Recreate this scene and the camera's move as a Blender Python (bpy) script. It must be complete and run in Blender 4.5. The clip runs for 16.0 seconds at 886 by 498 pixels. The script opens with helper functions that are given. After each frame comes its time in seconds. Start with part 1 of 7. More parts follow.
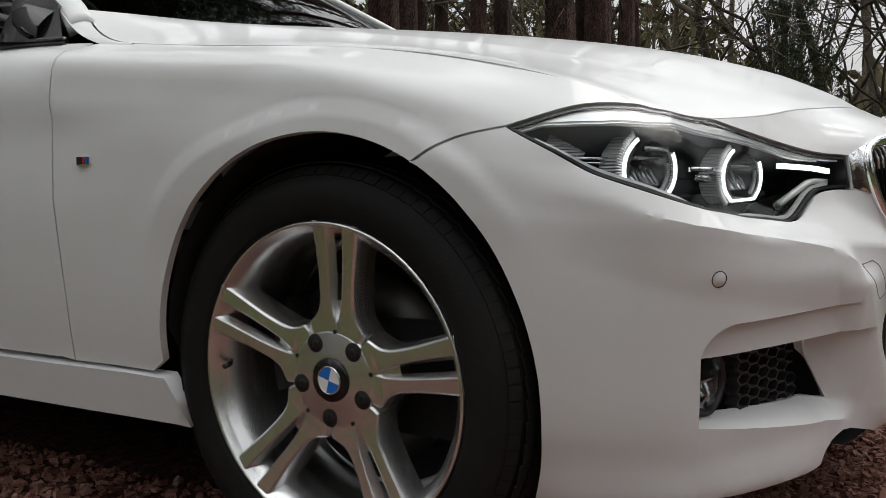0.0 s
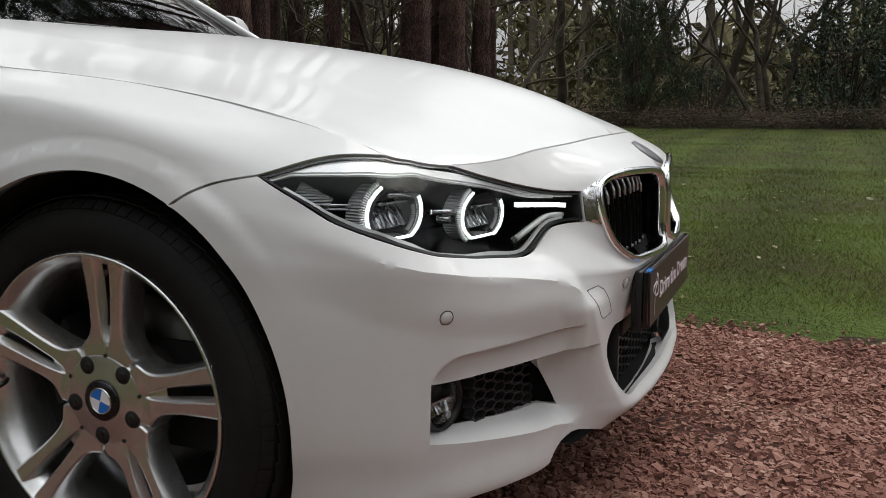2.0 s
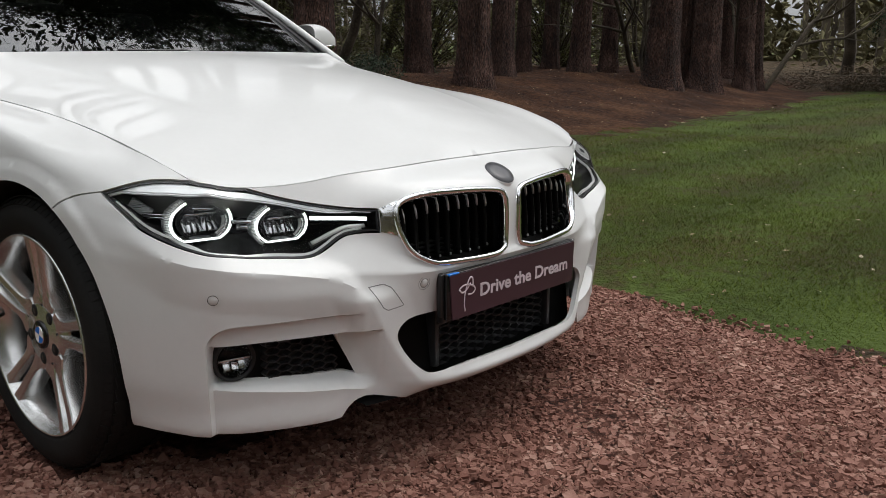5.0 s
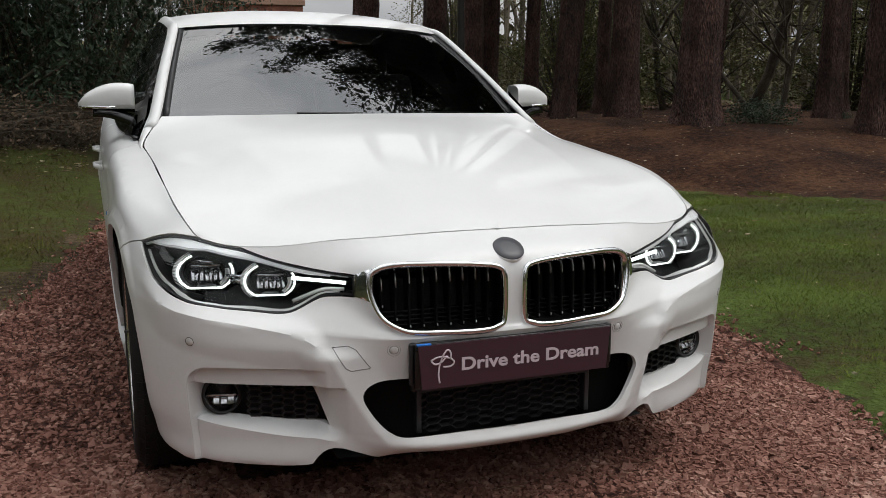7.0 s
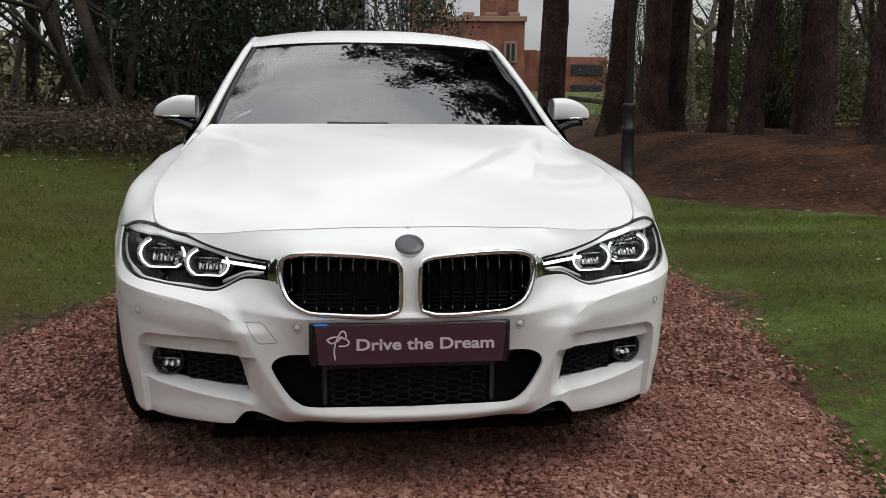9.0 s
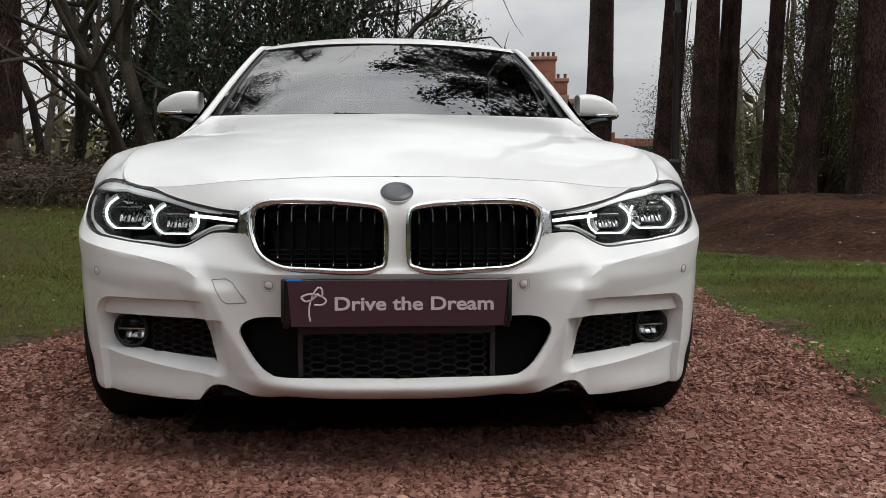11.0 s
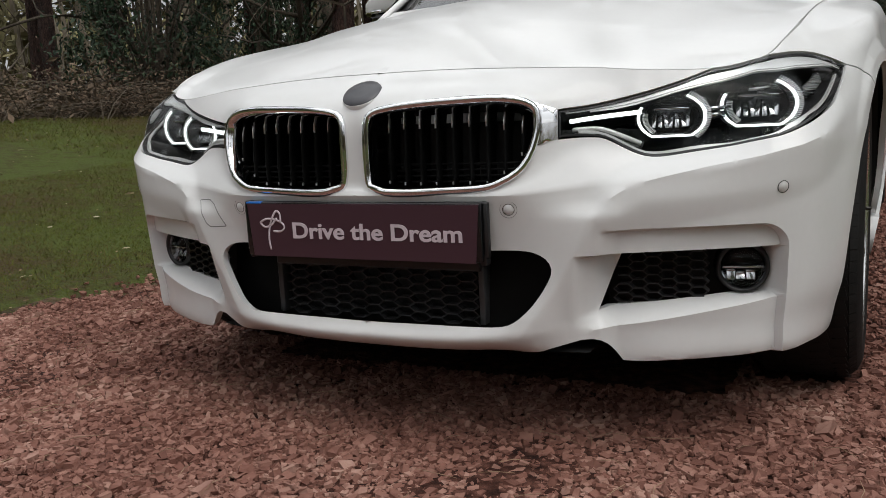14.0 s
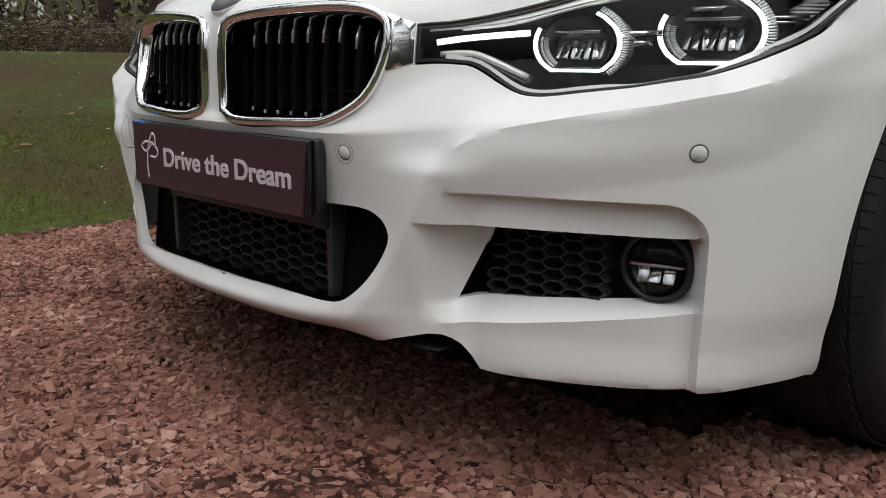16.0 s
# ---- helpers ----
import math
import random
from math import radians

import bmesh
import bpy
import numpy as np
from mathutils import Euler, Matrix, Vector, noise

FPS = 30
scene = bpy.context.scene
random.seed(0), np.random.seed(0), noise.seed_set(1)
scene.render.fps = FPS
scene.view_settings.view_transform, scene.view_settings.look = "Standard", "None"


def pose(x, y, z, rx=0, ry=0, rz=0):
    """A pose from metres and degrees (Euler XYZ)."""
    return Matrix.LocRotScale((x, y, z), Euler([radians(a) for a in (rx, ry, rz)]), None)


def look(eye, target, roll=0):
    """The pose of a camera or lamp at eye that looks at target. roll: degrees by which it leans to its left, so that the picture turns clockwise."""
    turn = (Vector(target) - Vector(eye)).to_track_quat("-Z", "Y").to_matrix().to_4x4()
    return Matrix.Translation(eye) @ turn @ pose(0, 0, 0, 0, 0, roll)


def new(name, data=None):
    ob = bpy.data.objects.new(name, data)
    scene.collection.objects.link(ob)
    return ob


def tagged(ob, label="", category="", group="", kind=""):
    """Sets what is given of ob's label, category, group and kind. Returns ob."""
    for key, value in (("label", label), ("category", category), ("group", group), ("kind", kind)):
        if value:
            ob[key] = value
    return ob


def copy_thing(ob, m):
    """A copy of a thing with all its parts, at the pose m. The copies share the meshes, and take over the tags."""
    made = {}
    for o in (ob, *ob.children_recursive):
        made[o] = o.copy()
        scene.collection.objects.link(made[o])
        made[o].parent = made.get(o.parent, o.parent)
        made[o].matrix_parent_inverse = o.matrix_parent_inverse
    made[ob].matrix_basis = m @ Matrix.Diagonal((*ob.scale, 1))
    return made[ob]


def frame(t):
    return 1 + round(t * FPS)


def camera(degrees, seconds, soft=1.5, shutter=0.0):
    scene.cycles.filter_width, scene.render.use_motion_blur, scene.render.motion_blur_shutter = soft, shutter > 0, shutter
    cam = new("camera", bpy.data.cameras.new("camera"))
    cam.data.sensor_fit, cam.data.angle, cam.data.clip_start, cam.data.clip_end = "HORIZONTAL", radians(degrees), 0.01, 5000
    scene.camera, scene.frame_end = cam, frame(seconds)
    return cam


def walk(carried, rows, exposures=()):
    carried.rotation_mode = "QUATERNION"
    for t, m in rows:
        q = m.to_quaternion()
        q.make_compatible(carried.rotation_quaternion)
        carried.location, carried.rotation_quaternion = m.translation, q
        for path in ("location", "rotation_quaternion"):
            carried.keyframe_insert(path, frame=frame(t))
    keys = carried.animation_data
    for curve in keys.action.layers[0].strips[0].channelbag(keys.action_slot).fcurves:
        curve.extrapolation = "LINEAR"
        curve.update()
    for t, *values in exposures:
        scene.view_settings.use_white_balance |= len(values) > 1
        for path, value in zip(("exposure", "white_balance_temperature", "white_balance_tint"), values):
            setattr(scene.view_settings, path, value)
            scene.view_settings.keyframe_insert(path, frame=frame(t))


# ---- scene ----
cam = camera(52.49, 16.0, soft=0.65)
# t, eye, yaw, pitch, roll: the front of the car is at y = 0, its middle at x = 0
PATH = [
    (0.0, -1.8698, -0.0823, 0.6410, -58.381, -5.327, -1.879),
    (0.5, -1.8716, -0.1120, 0.6186, -62.629, -5.423, -1.258),
    (1.0, -1.8525, -0.1445, 0.6400, -64.117, -5.366, -1.147),
    (1.5, -1.8525, -0.1765, 0.6994, -66.524, -7.910, -0.612),
    (2.0, -1.8838, -0.2670, 0.7921, -67.214, -9.416, -0.317),
    (2.5, -1.8681, -0.4896, 0.8141, -64.542, -10.007, -0.479),
    (3.0, -1.9016, -0.6394, 0.8494, -62.850, -10.232, -0.462),
    (5.5, -1.5875, -1.4493, 1.0033, -42.662, -12.715, -0.013),
    (6.0, -1.3854, -1.6216, 1.0383, -35.491, -12.754, 0.021),
    (6.5, -1.1567, -1.7086, 1.0329, -28.546, -11.379, 0.249),
    (7.0, -0.9130, -1.8650, 1.0512, -21.095, -9.877, 0.004),
    (7.5, -0.7361, -2.0593, 1.0681, -17.944, -9.649, -0.269),
    (8.0, -0.6287, -2.2233, 1.0767, -14.698, -9.651, -0.051),
    (8.5, -0.3358, -2.3411, 1.0791, -8.722, -9.447, 0.214),
    (9.0, -0.2000, -2.2890, 1.0454, -7.023, -9.011, 0.427),
    (11.5, 0.0219, -2.0223, 0.6530, -0.878, -3.184, -0.166),
    (12.0, 0.1093, -2.0090, 0.7286, 3.142, -6.072, -0.640),
    (12.5, 0.2756, -1.9644, 0.7873, 6.743, -6.355, -1.204),
    (13.0, 0.4700, -1.8153, 0.7540, 9.798, -7.414, -1.737),
    (13.5, 0.7093, -1.6378, 0.7135, 19.070, -8.765, -4.038),
    (14.0, 0.9019, -1.4171, 0.6702, 26.786, -9.662, -3.048),
    (14.5, 1.0851, -1.2556, 0.6963, 28.743, -9.733, -1.349),
    (15.0, 1.2914, -1.0824, 0.6964, 36.621, -10.618, -0.580),
    (15.5, 1.3162, -0.8952, 0.6677, 41.385, -11.433, -0.211),
    (16.0, 1.2632, -0.7211, 0.5936, 45.330, -12.062, 0.314),
]
# the film camera opens and closes a little on the way
EXPOSURES = [(0.0, 0.52), (0.5, 0.57), (1.5, 0.55), (3.0, 0.48), (5.5, 0.48), (7.0, 0.42), (9.0, 0.50), (12.5, 0.53), (13.5, 0.43), (14.5, 0.39), (15.5, 0.39), (16.0, 0.48)]
walk(cam, [(t, pose(x, y, z, 0, 0, yaw) @ pose(0, 0, 0, 90 + pitch, 0, 0) @ pose(0, 0, 0, 0, 0, roll)) for t, x, y, z, yaw, pitch, roll in PATH], EXPOSURES)

# ---- light: an overcast spring day under tall trees ----
world = bpy.data.worlds.new("overcast_sky")
scene.world = world
world.use_nodes = True
wn, wl = world.node_tree.nodes, world.node_tree.links
wn.clear()
SUN_ELEV, SUN_ROT = radians(56), radians(118)
sky = wn.new("ShaderNodeTexSky")
sky.sky_type, sky.sun_disc, sky.sun_elevation, sky.sun_rotation = "NISHITA", False, SUN_ELEV, SUN_ROT
grey = wn.new("ShaderNodeHueSaturation")
grey.inputs["Saturation"].default_value = 0.10
wl.new(sky.outputs[0], grey.inputs["Color"])
wtex = wn.new("ShaderNodeTexCoord")
wmap = wn.new("ShaderNodeMapping")
wmap.inputs["Scale"].default_value = (1.0, 1.0, 2.6)
wl.new(wtex.outputs["Generated"], wmap.inputs[0])
cloud = wn.new("ShaderNodeTexNoise")
cloud.inputs["Scale"].default_value, cloud.inputs["Detail"].default_value = 2.6, 7.0
wl.new(wmap.outputs[0], cloud.inputs["Vector"])
cramp = wn.new("ShaderNodeValToRGB")
cramp.color_ramp.elements[0].position, cramp.color_ramp.elements[0].color = 0.36, (4.6, 4.8, 5.1, 1)
cramp.color_ramp.elements[1].position, cramp.color_ramp.elements[1].color = 0.66, (8.6, 8.6, 8.6, 1)
wl.new(cloud.outputs["Fac"], cramp.inputs[0])
wmix = wn.new("ShaderNodeMix")
wmix.data_type = "RGBA"
wmix.inputs[0].default_value = 0.8
wl.new(grey.outputs[0], wmix.inputs[6])
wl.new(cramp.outputs[0], wmix.inputs[7])
wbg = wn.new("ShaderNodeBackground")
wbg.inputs["Strength"].default_value = 0.183
# an overcast sky is brightest overhead
wsep, wclip, wgrad, wmul = wn.new("ShaderNodeSeparateXYZ"), wn.new("ShaderNodeClamp"), wn.new("ShaderNodeMath"), wn.new("ShaderNodeVectorMath")
wl.new(wtex.outputs["Generated"], wsep.inputs[0])
wl.new(wsep.outputs[2], wclip.inputs[0])
wgrad.operation, wgrad.inputs[1].default_value, wgrad.inputs[2].default_value = "MULTIPLY_ADD", 0.95, 0.22
wl.new(wclip.outputs[0], wgrad.inputs[0])
wmul.operation = "SCALE"
wl.new(wmix.outputs[2], wmul.inputs[0])
wl.new(wgrad.outputs[0], wmul.inputs["Scale"])
wl.new(wmul.outputs[0], wbg.inputs[0])
wout = wn.new("ShaderNodeOutputWorld")
wl.new(wbg.outputs[0], wout.inputs[0])
sun = new("sun", bpy.data.lights.new("sun", "SUN"))
sun.data.energy, sun.data.angle, sun.data.color = 1.15, radians(40), (1.0, 0.97, 0.93)
sun.matrix_world = look((0, 0, 0), (-math.sin(SUN_ROT) * math.cos(SUN_ELEV), -math.cos(SUN_ROT) * math.cos(SUN_ELEV), -math.sin(SUN_ELEV)))


# ---- materials ----
def mat(name, col=(0.5, 0.5, 0.5), rough=0.5, metal=0.0, **extra):
    m = bpy.data.materials.new(name)
    m.use_nodes = True
    b = m.node_tree.nodes["Principled BSDF"]
    b.inputs["Base Color"].default_value = (*col, 1)
    b.inputs["Roughness"].default_value = rough
    b.inputs["Metallic"].default_value = metal
    for key, value in extra.items():
        b.inputs[key.replace("_", " ")].default_value = value
    return m


def vary(m, cols, scale=3.0, detail=6.0, stops=(0.3, 0.7), bump=0.0, bump_scale=60.0, rough=None, coords="Object", fine=0.35, per_object=0.0, island=0.0):
    """Colour between cols by coarse and fine noise, with relief; optional change from piece to piece."""
    n, l = m.node_tree.nodes, m.node_tree.links
    b = n["Principled BSDF"]
    tc = n.new("ShaderNodeTexCoord")
    a, f = n.new("ShaderNodeTexNoise"), n.new("ShaderNodeTexNoise")
    a.inputs["Scale"].default_value, a.inputs["Detail"].default_value = scale, detail
    f.inputs["Scale"].default_value, f.inputs["Detail"].default_value = scale * 14, 4
    for t in (a, f):
        l.new(tc.outputs[coords], t.inputs["Vector"])
    mx = n.new("ShaderNodeMath")
    mx.operation = "MULTIPLY_ADD"
    mx.inputs[1].default_value, = (fine,)
    l.new(f.outputs["Fac"], mx.inputs[0])
    sub = n.new("ShaderNodeMath")
    sub.operation = "MULTIPLY_ADD"
    sub.inputs[1].default_value, sub.inputs[2].default_value = 1.0, -fine / 2
    l.new(a.outputs["Fac"], sub.inputs[0])
    l.new(sub.outputs[0], mx.inputs[2])
    last = mx
    for kind, amount in (("ShaderNodeObjectInfo", per_object), ("ShaderNodeNewGeometry", island)):
        if amount:
            oi = n.new(kind)
            md = n.new("ShaderNodeMath")
            md.operation = "MULTIPLY_ADD"
            md.inputs[1].default_value = amount
            l.new(oi.outputs["Random" if per_object and kind.endswith("Info") else "Random Per Island"], md.inputs[0])
            l.new(last.outputs[0], md.inputs[2])
            ctr = n.new("ShaderNodeMath")
            ctr.operation = "SUBTRACT"
            ctr.inputs[1].default_value = amount / 2
            l.new(md.outputs[0], ctr.inputs[0])
            last = ctr
    r = n.new("ShaderNodeValToRGB")
    e = r.color_ramp.elements
    while len(e) < len(cols):
        e.new(0.5)
    for i, c in enumerate(cols):
        e[i].position = stops[0] + (stops[1] - stops[0]) * i / (len(cols) - 1)
        e[i].color = (*c, 1)
    l.new(last.outputs[0], r.inputs[0])
    l.new(r.outputs[0], b.inputs["Base Color"])
    if bump:
        t = n.new("ShaderNodeTexNoise")
        t.inputs["Scale"].default_value, t.inputs["Detail"].default_value = bump_scale, 5
        l.new(tc.outputs[coords], t.inputs["Vector"])
        bp = n.new("ShaderNodeBump")
        bp.inputs["Strength"].default_value, bp.inputs["Distance"].default_value = 1.0, bump
        l.new(t.outputs["Fac"], bp.inputs["Height"])
        l.new(bp.outputs[0], b.inputs["Normal"])
    return m


PAINT = mat("white_car_paint", (0.70, 0.705, 0.70), 0.5, 0.0, Specular_IOR_Level=0.1, Coat_Weight=0.62, Coat_Roughness=0.05, Coat_IOR=1.45)
vary(PAINT, [(0.685, 0.69, 0.685), (0.715, 0.72, 0.715)], 5.0, 4.0)
BLACK = mat("black_plastic", (0.012, 0.012, 0.013), 0.42)
GLOSSBLACK = mat("gloss_black", (0.008, 0.008, 0.009), 0.12)
DARK = mat("dark_void", (0.006, 0.006, 0.006), 0.9)
CHROME = mat("chrome", (0.82, 0.83, 0.84), 0.06, 1.0)


# ---- the car's skin: a loft of profiles along its plan outline ----
def hermite(xs, ps, x):
    """Catmull-Rom through ps (n, k) at xs, evaluated at x."""
    xs, ps, x = np.asarray(xs, float), np.asarray(ps, float), np.asarray(x, float)
    m = np.empty_like(ps)
    m[1:-1] = (ps[2:] - ps[:-2]) / (xs[2:] - xs[:-2])[:, None]
    m[0], m[-1] = (ps[1] - ps[0]) / (xs[1] - xs[0]), (ps[-1] - ps[-2]) / (xs[-1] - xs[-2])
    i = np.clip(np.searchsorted(xs, x) - 1, 0, len(xs) - 2)
    h = xs[i + 1] - xs[i]
    t = ((x - xs[i]) / h)[:, None]
    h = h[:, None]
    return (2 * t**3 - 3 * t**2 + 1) * ps[i] + (t**3 - 2 * t**2 + t) * h * m[i] + (3 * t**2 - 2 * t**3) * ps[i + 1] + (t**3 - t**2) * h * m[i + 1]


def ramp(x, a, b):
    t = np.clip((x - a) / (b - a), 0, 1)
    return t * t * (3 - 2 * t)


STATIONS = []


def station(x, y, *dz):
    """A profile at the plan point (x, y): (inset, height) from the bottom edge to the top edge."""
    STATIONS.append((x, y, np.array(dz).reshape(-1, 2)))


#        x     y       under        lip low      lip          lip top      opening top  sensors      shelf        lamp low     lamp mid     top edge
station(0.000, 0.026, 0.05, 0.187, 0.012, 0.201, -0.012, 0.222, 0.000, 0.250, 0.018, 0.372, 0.000, 0.468, -0.012, 0.494, 0.000, 0.520, 0.012, 0.655, 0.110, 0.720)
station(0.150, 0.030, 0.05, 0.188, 0.012, 0.202, -0.011, 0.223, 0.000, 0.252, 0.018, 0.372, 0.000, 0.468, -0.011, 0.493, 0.001, 0.519, 0.014, 0.654, 0.111, 0.719)
station(0.298, 0.043, 0.05, 0.192, 0.015, 0.207, -0.005, 0.230, 0.004, 0.262, 0.016, 0.371, 0.000, 0.467, -0.006, 0.492, 0.006, 0.520, 0.027, 0.650, 0.112, 0.714)
station(0.432, 0.080, 0.05, 0.170, 0.032, 0.178, 0.024, 0.238, 0.018, 0.270, 0.004, 0.372, 0.000, 0.468, 0.006, 0.505, 0.045, 0.572, 0.060, 0.640, 0.105, 0.708)
station(0.550, 0.122, 0.03, 0.178, 0.012, 0.184, 0.010, 0.240, 0.004, 0.280, 0.004, 0.378, 0.000, 0.470, 0.012, 0.518, 0.045, 0.552, 0.062, 0.630, 0.092, 0.697)
station(0.660, 0.170, 0.03, 0.180, 0.012, 0.186, 0.010, 0.240, 0.004, 0.288, 0.004, 0.382, 0.000, 0.476, 0.009, 0.530, 0.036, 0.567, 0.060, 0.640, 0.098, 0.694)
station(0.734, 0.212, 0.04, 0.182, 0.022, 0.188, 0.018, 0.240, 0.012, 0.290, 0.006, 0.385, 0.000, 0.486, 0.006, 0.548, 0.026, 0.594, 0.052, 0.658, 0.100, 0.704)
station(0.785, 0.270, 0.05, 0.181, 0.028, 0.187, 0.021, 0.240, 0.012, 0.290, 0.005, 0.385, 0.000, 0.486, 0.003, 0.558, 0.014, 0.612, 0.036, 0.668, 0.100, 0.713)
station(0.822, 0.360, 0.06, 0.177, 0.036, 0.183, 0.024, 0.240, 0.013, 0.290, 0.005, 0.385, 0.000, 0.486, 0.001, 0.560, 0.010, 0.625, 0.034, 0.685, 0.105, 0.745)
station(0.845, 0.460, 0.07, 0.172, 0.044, 0.180, 0.026, 0.240, 0.013, 0.290, 0.005, 0.385, 0.000, 0.486, 0.000, 0.570, 0.008, 0.640, 0.034, 0.703, 0.112, 0.770)
station(0.862, 0.583, 0.07, 0.172, 0.046, 0.180, 0.026, 0.240, 0.012, 0.290, 0.004, 0.390, 0.000, 0.490, 0.000, 0.580, 0.006, 0.660, 0.028, 0.740, 0.121, 0.797)
station(0.873, 0.760, 0.06, 0.180, 0.040, 0.190, 0.030, 0.250, 0.022, 0.300, 0.008, 0.395, 0.000, 0.490, -0.004, 0.600, -0.002, 0.690, 0.026, 0.786, 0.123, 0.826)
station(0.880, 1.050, 0.05, 0.190, 0.034, 0.200, 0.024, 0.255, 0.014, 0.320, 0.004, 0.400, -0.002, 0.490, -0.006, 0.600, -0.003, 0.710, 0.026, 0.818, 0.125, 0.855)
station(0.885, 1.400, 0.05, 0.190, 0.034, 0.200, 0.024, 0.255, 0.014, 0.320, 0.004, 0.400, -0.003, 0.490, -0.008, 0.600, -0.004, 0.730, 0.024, 0.848, 0.110, 0.890)
station(0.888, 2.000, 0.05, 0.190, 0.034, 0.200, 0.024, 0.255, 0.014, 0.320, 0.004, 0.400, -0.003, 0.490, -0.008, 0.600, -0.004, 0.740, 0.022, 0.866, 0.080, 0.905)
station(0.888, 2.900, 0.05, 0.190, 0.034, 0.200, 0.024, 0.255, 0.014, 0.320, 0.004, 0.400, -0.003, 0.490, -0.008, 0.600, -0.004, 0.750, 0.026, 0.905, 0.085, 0.945)
station(0.882, 3.570, 0.05, 0.190, 0.034, 0.200, 0.024, 0.255, 0.014, 0.320, 0.004, 0.400, -0.003, 0.490, -0.010, 0.600, -0.004, 0.760, 0.030, 0.930, 0.110, 0.990)
station(0.850, 4.150, 0.07, 0.200, 0.040, 0.220, 0.024, 0.280, 0.014, 0.340, 0.004, 0.420, -0.003, 0.510, -0.005, 0.620, 0.000, 0.770, 0.040, 0.930, 0.120, 1.020)
station(0.740, 4.480, 0.08, 0.220, 0.040, 0.240, 0.024, 0.290, 0.014, 0.350, 0.004, 0.430, -0.003, 0.520, 0.010, 0.640, 0.030, 0.790, 0.050, 0.940, 0.130, 1.050)
station(0.400, 4.600, 0.08, 0.220, 0.040, 0.240, 0.024, 0.290, 0.014, 0.350, 0.004, 0.430, -0.003, 0.520, 0.020, 0.640, 0.040, 0.790, 0.060, 0.950, 0.120, 1.060)
station(0.000, 4.630, 0.08, 0.220, 0.040, 0.240, 0.024, 0.290, 0.014, 0.350, 0.004, 0.430, -0.003, 0.520, 0.020, 0.640, 0.040, 0.790, 0.060, 0.950, 0.120, 1.060)
for i_, (a_, b_, p_) in enumerate(STATIONS):
    q = np.vstack([p_[:6], p_[5] * 0.22 + p_[6] * 0.78, p_[6:7], p_[6] * 0.78 + p_[7] * 0.22, p_[7:]])
    STATIONS[i_] = (a_, b_, q)
VL = np.array([0, 0.02, 0.05, 0.09, 0.20, 0.30, 0.335, 0.345, 0.357, 0.40, 0.48, 0.58])
VTOP = VL[-1]
PLAN = np.array([(a, b) for a, b, _ in STATIONS])
PLAN = np.vstack([PLAN[1] * (-1, 1), PLAN])
SL = np.concatenate([[0], np.cumsum(np.hypot(*np.diff(PLAN, axis=0).T))])
SL = SL - SL[1]
TABLE = np.array([p for _, _, p in STATIONS])
TABLE = np.concatenate([TABLE[1:2], TABLE])
SFEN = SL[8]
HUB_Y, HUB_Z, REAR_Y, ARCH, ARCH_A = 0.758, 0.325, 3.568, 0.367, 0.341
ARCH_Y, ARCH_F = 0.738, 0.319


def raw(s, v):
    """The plain loft at s along the plan and v up the profile."""
    s, v = np.asarray(s, float), np.asarray(v, float)
    k = len(VL)
    cols = hermite(SL, np.concatenate([PLAN, TABLE.reshape(len(SL), -1)], 1), s)
    p, t = cols[:, :2], cols[:, 2:].reshape(-1, k, 2)
    q = hermite(SL, PLAN, s + 1e-3) - hermite(SL, PLAN, s - 1e-3)
    q /= np.linalg.norm(q, axis=1)[:, None]
    inward = np.stack([-q[:, 1], q[:, 0]], 1)
    m = np.empty_like(t)
    m[:, 1:-1] = (t[:, 2:] - t[:, :-2]) / (VL[2:] - VL[:-2])[None, :, None]
    m[:, 0], m[:, -1] = (t[:, 1] - t[:, 0]) / (VL[1] - VL[0]), (t[:, -1] - t[:, -2]) / (VL[-1] - VL[-2])
    i = np.clip(np.searchsorted(VL, v) - 1, 0, k - 2)
    h = VL[i + 1] - VL[i]
    w = ((v - VL[i]) / h)[:, None]
    h = h[:, None]
    r = np.arange(len(s))
    dz = (2 * w**3 - 3 * w**2 + 1) * t[r, i] + (w**3 - 2 * w**2 + w) * h * m[r, i] + (3 * w**2 - 2 * w**3) * t[r, i + 1] + (w**3 - w**2) * h * m[r, i + 1]
    return p, inward, dz[:, 0], dz[:, 1]


def XC(z):
    """Where the edge beside the lower grille runs."""
    return np.interp(z, [0.22, 0.27, 0.33, 0.37, 0.42, 0.47, 0.53], [0.30, 0.338, 0.378, 0.400, 0.423, 0.447, 0.48])


def ZS(x):
    """Height of the shelf edge under the headlamp."""
    return np.interp(x, [0.43, 0.445, 0.46, 0.48, 0.50, 0.52, 0.55, 0.62, 0.70, 0.76, 0.79, 0.825], [0.440, 0.461, 0.476, 0.490, 0.500, 0.507, 0.514, 0.528, 0.542, 0.557, 0.570, 0.602])


def frame_edge(x, z):
    """Distance to the rounded outer edge of the frame; negative inside."""
    r = 0.045
    dx, dz = x - (0.7505 - r), z - (0.4255 - r)
    return np.hypot(np.maximum(dx, 0), np.maximum(dz, 0)) + np.minimum(np.maximum(dx, dz), 0) - r


def ledge(x):
    return 0.243 + (x - 0.45) * 0.155


def ledge_back(x):
    return ledge(x) + 0.028 - 0.021 * np.clip((x - 0.45) / 0.29, 0, 1)


FLARE = 0.028, 0.046


def flare_width(dy):
    """How far the flare reaches beyond the arch; wider towards the rear."""
    return FLARE[0] + 0.034 * ramp(dy, 0.10, 0.32)


